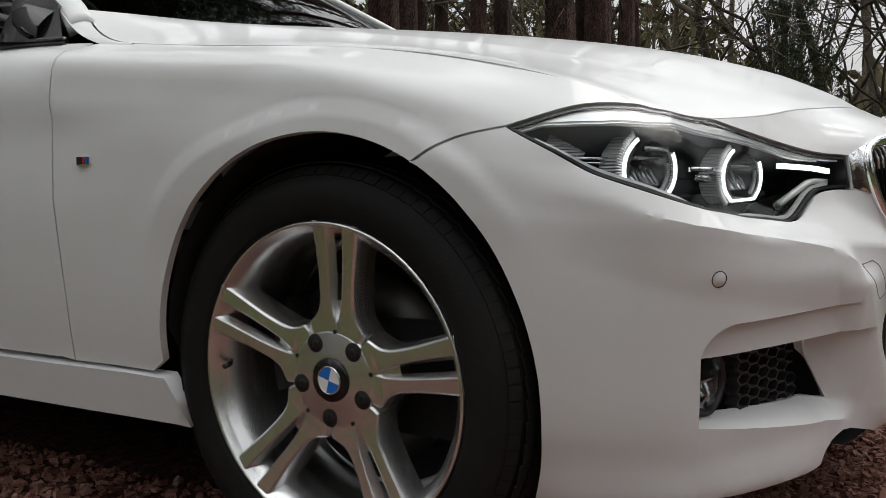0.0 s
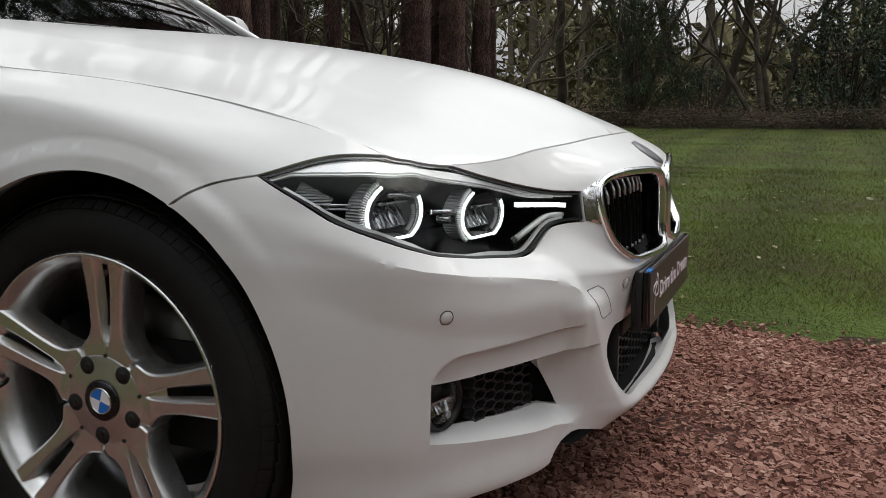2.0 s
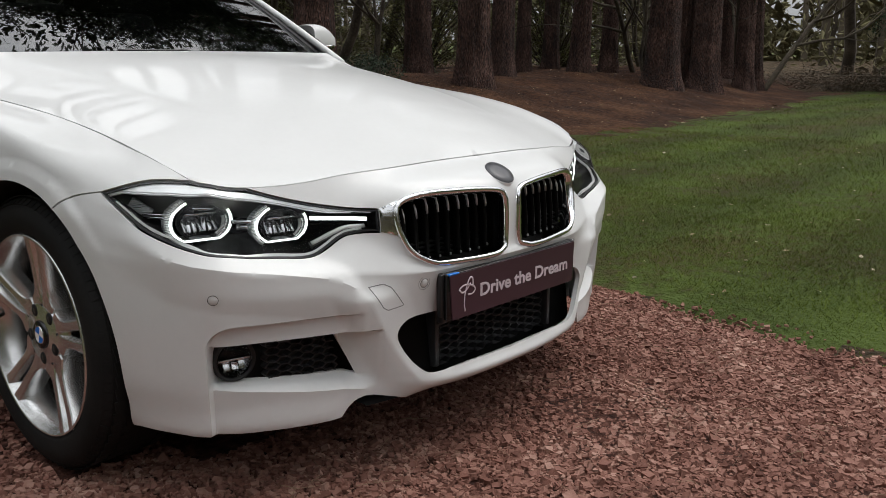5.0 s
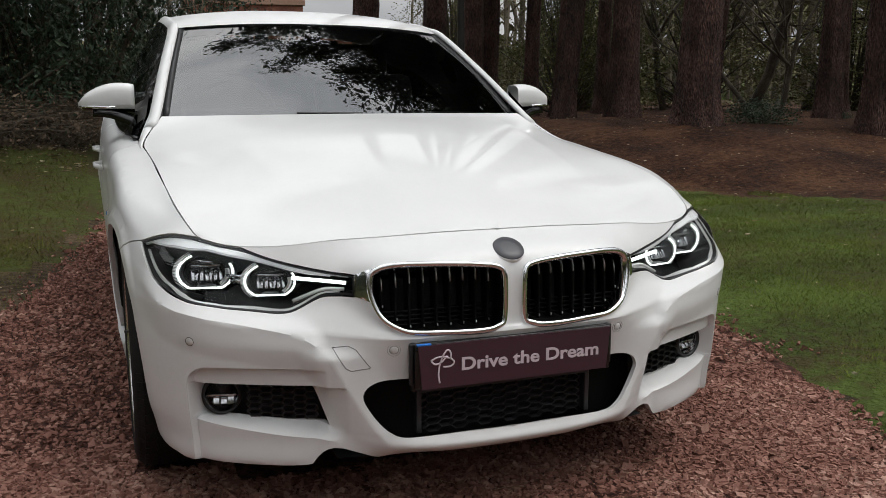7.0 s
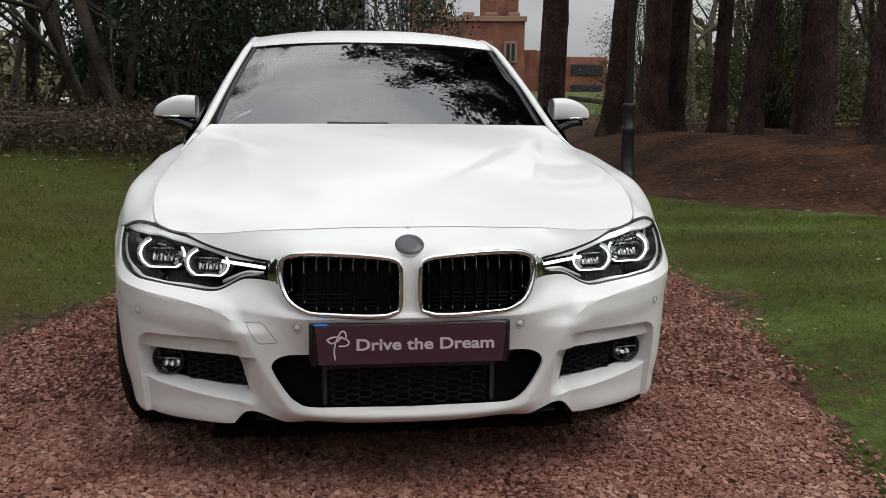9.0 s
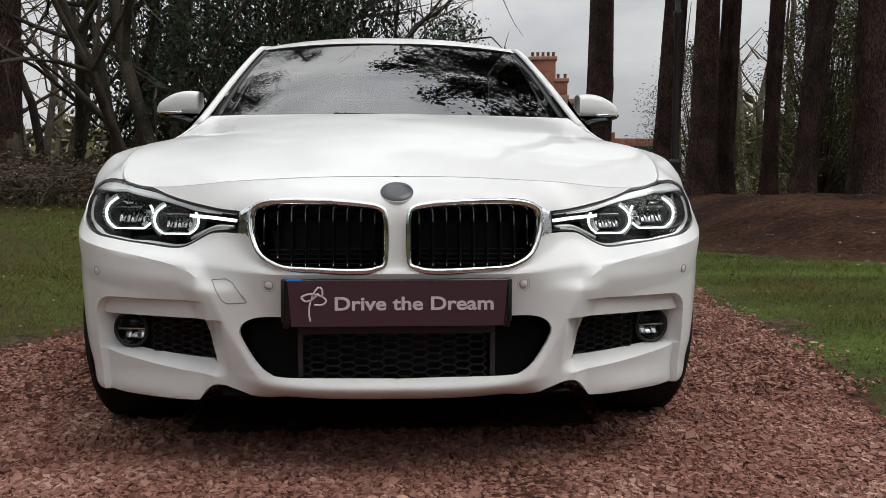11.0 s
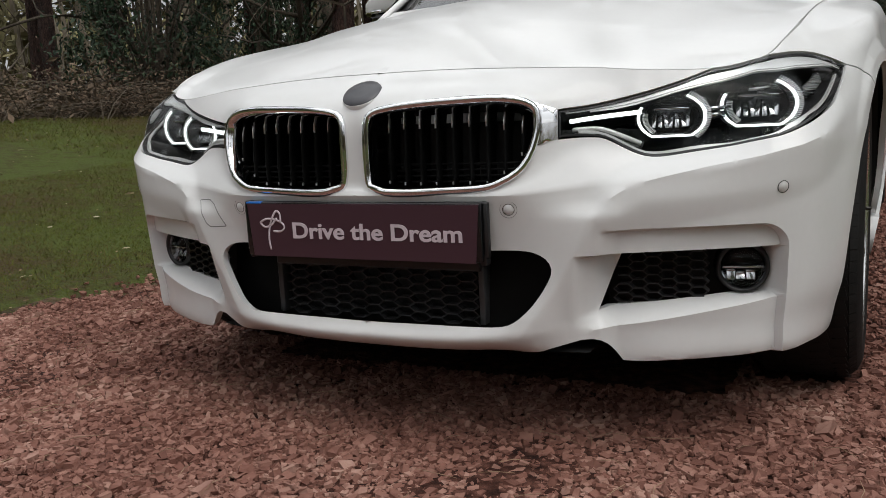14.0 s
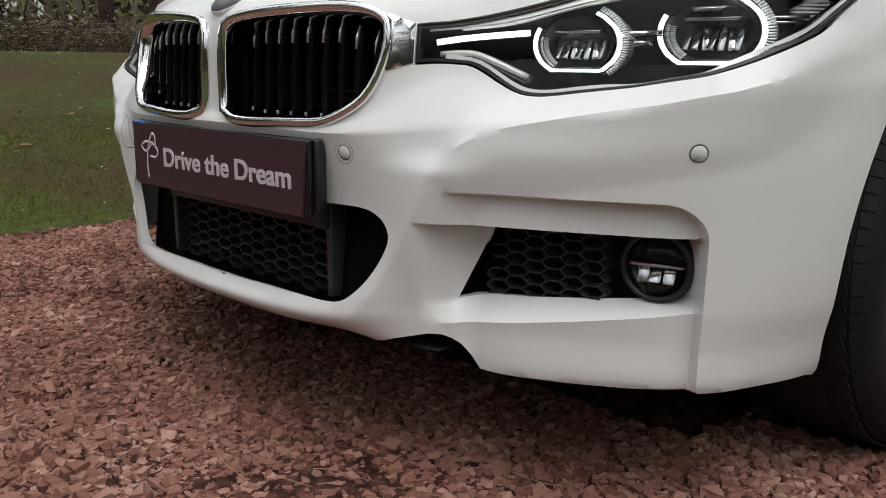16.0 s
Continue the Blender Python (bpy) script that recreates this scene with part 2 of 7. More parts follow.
def wing_crease(y):
    return np.interp(y, [0.36, 0.52, 0.75, 1.05, 1.32], [0.722, 0.755, 0.793, 0.835, 0.858])


def shoulder(y):
    return 0.742 + (y - 1.30) * 0.048


def skin(s, v):
    p, inward, d, z = raw(s, v)
    x, y = p[:, 0], p[:, 1]
    front = 1 - ramp(y, 0.9, 1.0)
    # the kinked edges: beside the lower grille, and the shelf under the headlamp
    xc = XC(z)
    k = np.where(x < xc, (xc - x) / 0.10, (x - xc) / 0.075)
    d = d - front * 0.015 * np.maximum(0, 1 - k) * ramp(z, 0.215, 0.27) * (1 - ramp(z, 0.445, 0.480))
    zs = ZS(x)
    k = np.where(z < zs, (zs - z) / 0.09, (z - zs) / 0.035)
    d = d - front * 0.015 * np.maximum(0, 1 - k) * ramp(x, 0.435, 0.475) * (1 - ramp(y, 0.27, 0.46))
    # the frame round the fog lamp's opening, the opening itself and the ledge under it
    inside = np.clip((0.7505 - x) / 0.007, 0, 1)
    q = frame_edge(x, z)
    d = d + front * 0.017 * np.clip(-q / 0.005, 0, 1) * (0.55 * np.clip((x - 0.447) / 0.03, 0, 1) + 0.45 * np.clip((x - 0.50) / 0.15, 0, 1))
    zb = ledge(x)
    depth = 0.052 * np.clip((x - 0.405) / 0.07, 0, 1) * inside * np.clip((z - zb) / (ledge_back(x) - zb), 0, 1) * np.clip((0.3815 - z) / 0.006, 0, 1)
    d = d + front * depth
    # the crease along the shoulder, fading out over the wing
    zd = shoulder(y)
    d = d + 0.009 * np.clip((zd + 0.003 - z) / 0.008, 0, 1) * ramp(y, 1.0, 1.42) * (1 - ramp(zd - z, 0.02, 0.16))
    # the crease along the top of the wing
    zc = wing_crease(y)
    k = np.where(z < zc, (zc - z) / 0.055, (z - zc) / 0.016)
    d = d - 0.010 * np.maximum(0, 1 - k) * ramp(y, 0.40, 0.52) * (1 - ramp(y, 1.27, 1.40))
    # flared arches
    for cy, cz in ((ARCH_Y, HUB_Z), (REAR_Y, HUB_Z)):
        r = np.hypot((y - cy) * ARCH / ARCH_A, z - cz)
        d = d - 0.0075 * (1 - np.clip((r - ARCH - flare_width(y - cy)) / (FLARE[1] - FLARE[0]), 0, 1)) * ramp(x, 0.78, 0.86) * ramp(z, 0.50, 0.66)
        d = d - 0.004 * (1 - ramp(r, ARCH + 0.03, ARCH + 0.12)) * ramp(x, 0.78, 0.86) * ramp(z, 0.2, 0.4)
    xy = p + inward * d[:, None]
    return np.stack([xy[:, 0], xy[:, 1], z], 1)


def inverse(axes, pts, near=None):
    """(s, v) at which the skin has the given two coordinates, e.g. axes 'xz' or 'yz'."""
    a, b = ("xyz".index(c) for c in axes)
    gs, gv = np.meshgrid(np.linspace(0, SL[16], 420), np.linspace(0, VTOP, 90), indexing="ij")
    gs, gv = gs.ravel(), gv.ravel()
    p, inw, d, z = raw(gs, gv)
    q = np.column_stack([p + inw * d[:, None], z])
    keep = (q[:, 1] < 0.75) if axes == "xz" else (q[:, 0] > 0.60)
    gs, gv, q = gs[keep], gv[keep], q[keep]
    out = []
    for t in pts:
        k = np.argmin((q[:, a] - t[0]) ** 2 + (q[:, b] - t[1]) ** 2)
        out.append((gs[k], gv[k]))
    out = np.array(out)
    pts = np.array(pts)

    def f(o):
        pp, ii, dd, zz = raw(o[:, 0], o[:, 1])
        return np.column_stack([pp + ii * dd[:, None], zz])[:, [a, b]]
    for _ in range(6):
        e = pts - f(out)
        js, jv = (f(out + (1e-4, 0)) - f(out)) / 1e-4, (f(out + (0, 1e-4)) - f(out)) / 1e-4
        det = js[:, 0] * jv[:, 1] - js[:, 1] * jv[:, 0]
        det = np.where(abs(det) < 1e-3, np.inf, det)
        step = np.stack([(e[:, 0] * jv[:, 1] - e[:, 1] * jv[:, 0]) / det, (js[:, 0] * e[:, 1] - js[:, 1] * e[:, 0]) / det], 1)
        out = out + np.clip(step, -0.02, 0.02)
        out[:, 0], out[:, 1] = np.clip(out[:, 0], 0, SL[-1]), np.clip(out[:, 1], 0, VTOP)
    return out


def curve(pts, step=0.012, closed=False):
    """A smooth line through points."""
    p = np.array(pts, float)
    if closed:
        p = np.vstack([p[-1], p, p[0], p[1]])
    c = np.concatenate([[0], np.cumsum(np.maximum(np.linalg.norm(np.diff(p, axis=0), axis=1), 1e-6))])
    a, b = (c[1], c[-2]) if closed else (0, c[-1])
    n = max(2, int((b - a) / step) + 1)
    t = np.linspace(a, b, n)
    return hermite(c, p, t[:-1] if closed else t)


def line(pts, step=0.012):
    p = np.array(pts, float)
    out = []
    for a, b in zip(p[:-1], p[1:]):
        n = max(1, int(np.linalg.norm(b - a) / step))
        out += [a + (b - a) * i / n for i in range(n)]
    return np.array(out + [p[-1]])


def pip(poly, q):
    x, y = q[:, 0], q[:, 1]
    c = np.zeros(len(q), bool)
    for (x1, y1), (x2, y2) in zip(poly, np.roll(poly, -1, 0)):
        hit = (y1 > y) != (y2 > y)
        c ^= hit & (x < (x2 - x1) * (y - y1) / (y2 - y1 + 1e-30) + x1)
    return c


def shrunk(poly, gap):
    """The outline moved inwards by gap."""
    a = np.sum(poly[:, 0] * np.roll(poly[:, 1], -1) - np.roll(poly[:, 0], -1) * poly[:, 1])
    d1, d2 = poly - np.roll(poly, 1, 0), np.roll(poly, -1, 0) - poly
    d1, d2 = d1 / (np.linalg.norm(d1, axis=1)[:, None] + 1e-12), d2 / (np.linalg.norm(d2, axis=1)[:, None] + 1e-12)
    n1, n2 = np.stack([-d1[:, 1], d1[:, 0]], 1), np.stack([-d2[:, 1], d2[:, 0]], 1)
    n = n1 + n2
    n /= np.maximum(np.linalg.norm(n, axis=1), 0.5)[:, None]
    return poly + n * gap * (1 if a > 0 else -1)


def clean(poly):
    keep = np.linalg.norm(poly - np.roll(poly, 1, 0), axis=1) > 8e-4
    return poly[keep]


from mathutils.geometry import delaunay_2d_cdt


def patch(outline, holes=(), creases=(), res=0.012, gap=0.0018, rim=0.014, surface=skin, sink=0.0):
    """Vertices and faces of a panel of the skin, with turned-in edges."""
    outline = shrunk(clean(np.array(outline)), gap)
    outline[:, 0] = np.where(np.abs(outline[:, 0]) <= gap * 1.01, 0, outline[:, 0])
    holes = [clean(np.array(h)) for h in holes]
    creases = [np.array(c) for c in creases]
    creases = [c[pip(outline, c)] for c in creases]
    loops = [outline, *holes]
    lo, hi = outline.min(0), outline.max(0)
    gx, gy = np.meshgrid(np.arange(lo[0] + res / 2, hi[0], res), np.arange(lo[1] + res / 2, hi[1], res))
    g = np.stack([gx.ravel(), gy.ravel()], 1)
    g = g[pip(outline, g)]
    for h in holes:
        g = g[~pip(h, g)]
    fixed = np.vstack(loops + creases)
    far = np.ones(len(g), bool)
    for i in range(0, len(g), 2000):
        far[i:i + 2000] = (((g[i:i + 2000, None, :] - fixed[None]) ** 2).sum(2).min(1) > (0.55 * res) ** 2)
    g = g[far]
    pts, edges = [], []
    for h in loops:
        k = len(pts)
        pts += [tuple(q) for q in h]
        edges += [(k + i, k + (i + 1) % len(h)) for i in range(len(h))]
    for h in creases:
        k = len(pts)
        pts += [tuple(q) for q in h]
        edges += [(k + i, k + i + 1) for i in range(len(h) - 1)]
    pts += [tuple(q) for q in g]
    vs, _, fs, *_ = delaunay_2d_cdt([Vector(q) for q in pts], edges, [], 0, 1e-6)
    vs = np.array([tuple(q) for q in vs])
    fs = np.array([tuple(f) for f in fs if len(f) == 3])
    mid = vs[fs].mean(1)
    ok = pip(outline, mid)
    for h in holes:
        ok &= ~pip(h, mid)
    fs = fs[ok]
    p = surface(vs[:, 0], vs[:, 1])
    p[np.abs(vs[:, 0]) < 1e-9, 0] = 0
    if sink:
        p = p + normal(vs, surface) * -sink
    verts, faces = [tuple(q) for q in p], [tuple(f) for f in fs]
    if rim:
        for h in loops:
            a = surface(h[:, 0], h[:, 1])
            n = normal(h, surface)
            if sink:
                a = a - n * sink
            b = a - n * rim
            k, m = len(verts), len(h)
            verts += [tuple(q) for q in a] + [tuple(q) for q in b]
            for i in range(m):
                j = (i + 1) % m
                if h[i, 0] == 0 and h[j, 0] == 0:
                    continue
                faces.append((k + i, k + j, k + m + j, k + m + i))
    return verts, faces


def normal(sv, surface=skin):
    e = 2e-3
    s0, s1, v0, v1 = sv[:, 0] - e, sv[:, 0] + e, np.clip(sv[:, 1] - e, 0, VTOP), np.clip(sv[:, 1] + e, 0, VTOP)
    a = surface(s1, sv[:, 1]) - surface(s0, sv[:, 1])
    b = surface(sv[:, 0], v1) - surface(sv[:, 0], v0)
    n = np.cross(a, b)
    return n / np.maximum(np.linalg.norm(n, axis=1), 1e-9)[:, None]


def mesh_of(name, verts, faces, material, smooth=True):
    me = bpy.data.meshes.new(name)
    me.from_pydata([tuple(v) for v in verts], [], [tuple(f) for f in faces])
    me.materials.append(material)
    me.polygons.foreach_set("use_smooth", [smooth] * len(me.polygons))
    me.update()
    return me


def piece(name, verts, faces, material, parent=None, label="", smooth=True):
    """One mesh object, as a part of parent."""
    ob = new(name, mesh_of(name, verts, faces, material, smooth))
    if parent is not None:
        ob.parent = parent
    if label:
        ob["label"] = label
    return ob


def flip(verts, faces):
    return [(-x, y, z) for x, y, z in verts], [tuple(reversed(f)) for f in faces]


def weld(ob, dist=2e-4):
    bm = bmesh.new()
    bm.from_mesh(ob.data)
    bmesh.ops.remove_doubles(bm, verts=[v for v in bm.verts if abs(v.co.x) < 1e-3], dist=dist)
    bm.to_mesh(ob.data)
    bm.free()


def joined(*parts):
    verts, faces = [], []
    for v, f in parts:
        k = len(verts)
        verts += list(v)
        faces += [tuple(i + k for i in q) for q in f]
    return verts, faces


def thing(name, label, category, group="", at=(0, 0, 0)):
    ob = new(name)
    ob.empty_display_size = 0.1
    ob.location = at
    return tagged(ob, label, category, group)


car = thing("car", "white saloon car with silver alloy wheels parked on gravel", "car")


def sv(axes, *pts):
    return inverse(axes, pts)


def sides(name, vf, material, label="", parent=None):
    """The part on both sides of the car."""
    return [piece(name, *w, material, parent or car, label) for w in (vf, flip(*vf))]


# outlines on the skin
def arch_line(cy, a0, a1, r=ARCH):
    return [(cy - r * (ARCH_A if a > 90 else ARCH_F) / ARCH * math.cos(radians(a)), HUB_Z + r * math.sin(radians(a))) for a in np.linspace(a0, a1, 36)]


S_NSM, S_HOODC = SL[6] - 0.005, SFEN
S_REAR = float(np.interp(1.23, PLAN[8:16, 1], SL[8:16]))
hl_out = sv("yz", (0.462, 0.689))[0]
fend = sv("yz", (0.583, 0.645))[0]
hl_bot_line = np.vstack([hl_out, sv("yz", (0.40, 0.655), (0.34, 0.622)), sv("xz", (0.735, 0.577), (0.66, 0.562), (0.59, 0.553), (0.535, 0.547), (0.512, 0.55), (0.485, 0.562), (0.445, 0.583), (0.42, 0.586), (0.375, 0.585))])
hl_top_line = np.vstack([sv("xz", (0.373, 0.635), (0.42, 0.640), (0.50, 0.656), (0.56, 0.673)), [(S_NSM, VTOP)]])
top_front = np.array([(a, VTOP) for a in np.linspace(0, S_NSM, 40)])
top_lamp = np.array([(a, VTOP) for a in np.linspace(S_NSM, S_HOODC, 10)])
top_side = np.array([(a, VTOP) for a in np.linspace(S_HOODC, float(np.interp(1.31, PLAN[8:16, 1], SL[8:16])), 60)])
lamp_back = curve([(S_HOODC, VTOP), *sv("yz", (0.39, 0.712)), hl_out], 0.01)
seam_fb = curve([hl_out, *sv("yz", (0.53, 0.675)), fend], 0.01)
front_arch = inverse("yz", arch_line(ARCH_Y, -24, 61.5))
_s = np.linspace(0, SL[10], 1500)
_x = hermite(SL, PLAN, _s)[:, 0]


def plan_sv(pts):
    """(s, v) of points given by their plan x and height."""
    out = []
    vv = np.linspace(0, VTOP, 240)
    for x, z in pts:
        s0 = float(np.interp(x, _x, _s))
        zz = np.maximum.accumulate(raw(np.full(240, s0), vv)[3])
        out.append((s0, float(np.interp(z, zz, vv))))
    return np.array(out)


low_edge = [(0.335, 0.1985), (0.365, 0.206), (0.395, 0.213), (0.415, 0.218), (0.435, 0.219), (0.449, 0.2155), (0.460, 0.209), (0.467, 0.202), (0.474, 0.194), (0.480, 0.186), (0.486, 0.1785)]
low_edge += [(x, 0.178 + 0.022 * (x - 0.494)) for x in np.linspace(0.497, 0.765, 26)]
bottom = np.vstack([line([(0, 0.0), (float(np.interp(0.31, _x, _s)), 0.0)], 0.02), plan_sv(low_edge), line([(SL[9] - 0.03, 0.02), (SL[9] + 0.05, 0.02)], 0.02)])
# bumper
hb = curve(hl_bot_line, 0.012)
ht = curve(hl_top_line, 0.012)
bumper_outline = np.vstack([bottom, front_arch, seam_fb[::-1][1:], hb[1:], ht, top_front[::-1][1:]])
kidney_line = curve(sv("xz", (0.024, 0.60), (0.028, 0.638), (0.06, 0.651), (0.2, 0.660), (0.30, 0.657), (0.338, 0.640), (0.343, 0.60), (0.325, 0.545), (0.285, 0.513), (0.2, 0.5), (0.07, 0.498), (0.034, 0.506), (0.025, 0.53)), 0.012, True)
low_line = np.vstack([line(sv("xz", (0.0, 0.250), (0.10, 0.251)), 0.015), curve(sv("xz", (0.18, 0.251), (0.255, 0.2525), (0.290, 0.258), (0.318, 0.279), (0.343, 0.311), (0.362, 0.346), (0.363, 0.362), (0.352, 0.377), (0.325, 0.387), (0.25, 0.388), (0.0, 0.388)), 0.010)])
low_line[0, 0] = low_line[-1, 0] = 0.0
frame_lines = []
for off in (0.006, 0.0, -0.005, -0.011):
    r0 = 0.045 + off
    arc = [(0.7055 + r0 * math.sin(t), 0.3805 + r0 * math.cos(t)) for t in np.linspace(0, math.pi / 2, 22)]
    frame_lines.append([(x, 0.4255 + off) for x in np.linspace(0.45, 0.703, 84)] + arc + [(0.7505 + off, z) for z in np.linspace(0.377, 0.20, 56)])
for z in (0.3875, 0.3815, 0.3755):
    frame_lines.append([(x, z) for x in np.linspace(0.405, 0.741, 110)])
for off in (-0.006, -0.001, 0.0035):
    frame_lines.append([(x, ledge(x) + off) for x in np.linspace(0.43, 0.739, 100)])
for off in (-0.007, 0.0, 0.007):
    frame_lines.append([(float(XC(z)) + off, z) for z in np.linspace(0.25, 0.455, 70)])
    frame_lines.append([(x, float(ZS(x)) + off) for x in np.linspace(0.462, 0.795, 104)])
frame_lines = [plan_sv(q) for q in frame_lines]


def side_sv(pts):
    """(s, v) of points given by their plan y and height."""
    out = []
    vv = np.linspace(0, VTOP, 240)
    for y, z in pts:
        s0 = float(np.interp(y, PLAN[6:16, 1], SL[6:16]))
        zz = np.maximum.accumulate(raw(np.full(240, s0), vv)[3])
        out.append((s0, float(np.interp(z, zz, vv))))
    return np.array(out)


def flare_line(off, a0, a1, n):
    out = []
    for a in np.linspace(a0, a1, n):
        k = ARCH + off
        for _ in range(4):
            dy = -k * ARCH_A / ARCH * math.cos(radians(a))
            k = ARCH + off - FLARE[0] + float(flare_width(np.array(dy)))
        out.append((ARCH_Y + dy, HUB_Z + k * math.sin(radians(a))))
    return side_sv(out)


wing_lines = [flare_line(off, 66, 160, 60) for off in (FLARE[0] - 0.008, FLARE[0], FLARE[1], FLARE[1] + 0.008)]
wing_lines += [side_sv([(y, float(wing_crease(y)) + off) for y in np.linspace(0.62, 1.29, 60)]) for off in (-0.008, -0.001, 0.006)]
fog_pts = [(0.447, 0.2715)] + [(x, float(ledge_back(x)) + 0.0015) for x in np.linspace(0.47, 0.739, 14)] + [(0.7420, 0.33), (0.7420, 0.3735)] + [(x, 0.3740) for x in np.linspace(0.70, 0.49, 10)]
fog_line = line(plan_sv(fog_pts + fog_pts[:1]), 0.01)[:-1]
# the lower opening reaches the middle, so there it is part of the outline
mid_top, mid_low = low_line[-1, 1], low_line[0, 1]
bumper_outline = np.vstack([bumper_outline, [(0, v) for v in np.linspace(VTOP, mid_top, 34)[1:-1]], low_line[::-1], [(0, v) for v in np.linspace(mid_low, 0, 12)[1:-1]]])
bumper_half = patch(bumper_outline, [kidney_line, fog_line], frame_lines, res=0.0068)
bumper = piece("bumper", *joined(bumper_half, flip(*bumper_half)), PAINT, car, "white front bumper with a sporty lower lip")
weld(bumper)
bumper.data.set_sharp_from_angle(angle=radians(30))
# headlamp lens
lamp_outline = np.vstack([top_lamp[:-1], lamp_back, hb[1:], ht[:-1]])
# front wing
door_line = curve(inverse("yz", [(1.322, 0.88), (1.318, 0.80), (1.315, 0.72), (1.312, 0.6), (1.308, 0.5), (1.308, 0.4), (1.312, 0.314)]), 0.02)
wing_outline = np.vstack([top_side, door_line, line(inverse("yz", [(1.31, 0.314), (1.075, 0.312)]), 0.03)[1:-1], inverse("yz", arch_line(ARCH_Y, 182, 62))[1:], seam_fb[::-1], lamp_back[::-1][1:-1]])
sides("front_wing", patch(wing_outline, (), wing_lines, res=0.011), PAINT)
# bonnet: a fair sheet stretched over the top edges of nose and wings, its middle line and its rear edge
CENTRE = [(0.136, 0.720), (0.16, 0.737), (0.2, 0.759), (0.3, 0.803), (0.5, 0.860), (0.8, 0.914), (1.1, 0.952), (1.38, 0.974)]


def along(pts, n):
    """n points at even steps along a smooth line through pts."""
    p = np.array(pts, float)
    k = np.concatenate([[0], np.cumsum(np.linalg.norm(np.diff(p, axis=0), axis=1))])
    q = hermite(k, p, np.linspace(0, k[-1], 400))
    k = np.concatenate([[0], np.cumsum(np.linalg.norm(np.diff(q, axis=0), axis=1))])
    return np.column_stack([np.interp(np.linspace(0, k[-1], n), k, q[:, i]) for i in range(3)])


def bonnet_side(n):
    """The bonnet's edge along the wing and round its rear corner to the screen's foot."""
    wing = skin(S_HOODC + np.linspace(0, 1, 40) * (S_REAR - S_HOODC), np.full(40, VTOP))
    head = wing[0].copy()
    for k in (0, 2):
        wing[:, k] = np.polyval(np.polyfit(wing[:, 1], wing[:, k], 4), wing[:, 1])
    wing[0] = head
    end, way = wing[-1], wing[-1] - wing[-4]
    turn, last = end + way / np.linalg.norm(way) * 0.10, np.array([0.69, 1.448, 0.968])
    t = np.linspace(0.12, 1, 9)[:, None]
    return along(np.vstack([wing, (1 - t) ** 2 * end + 2 * t * (1 - t) * turn + t * t * last]), n)


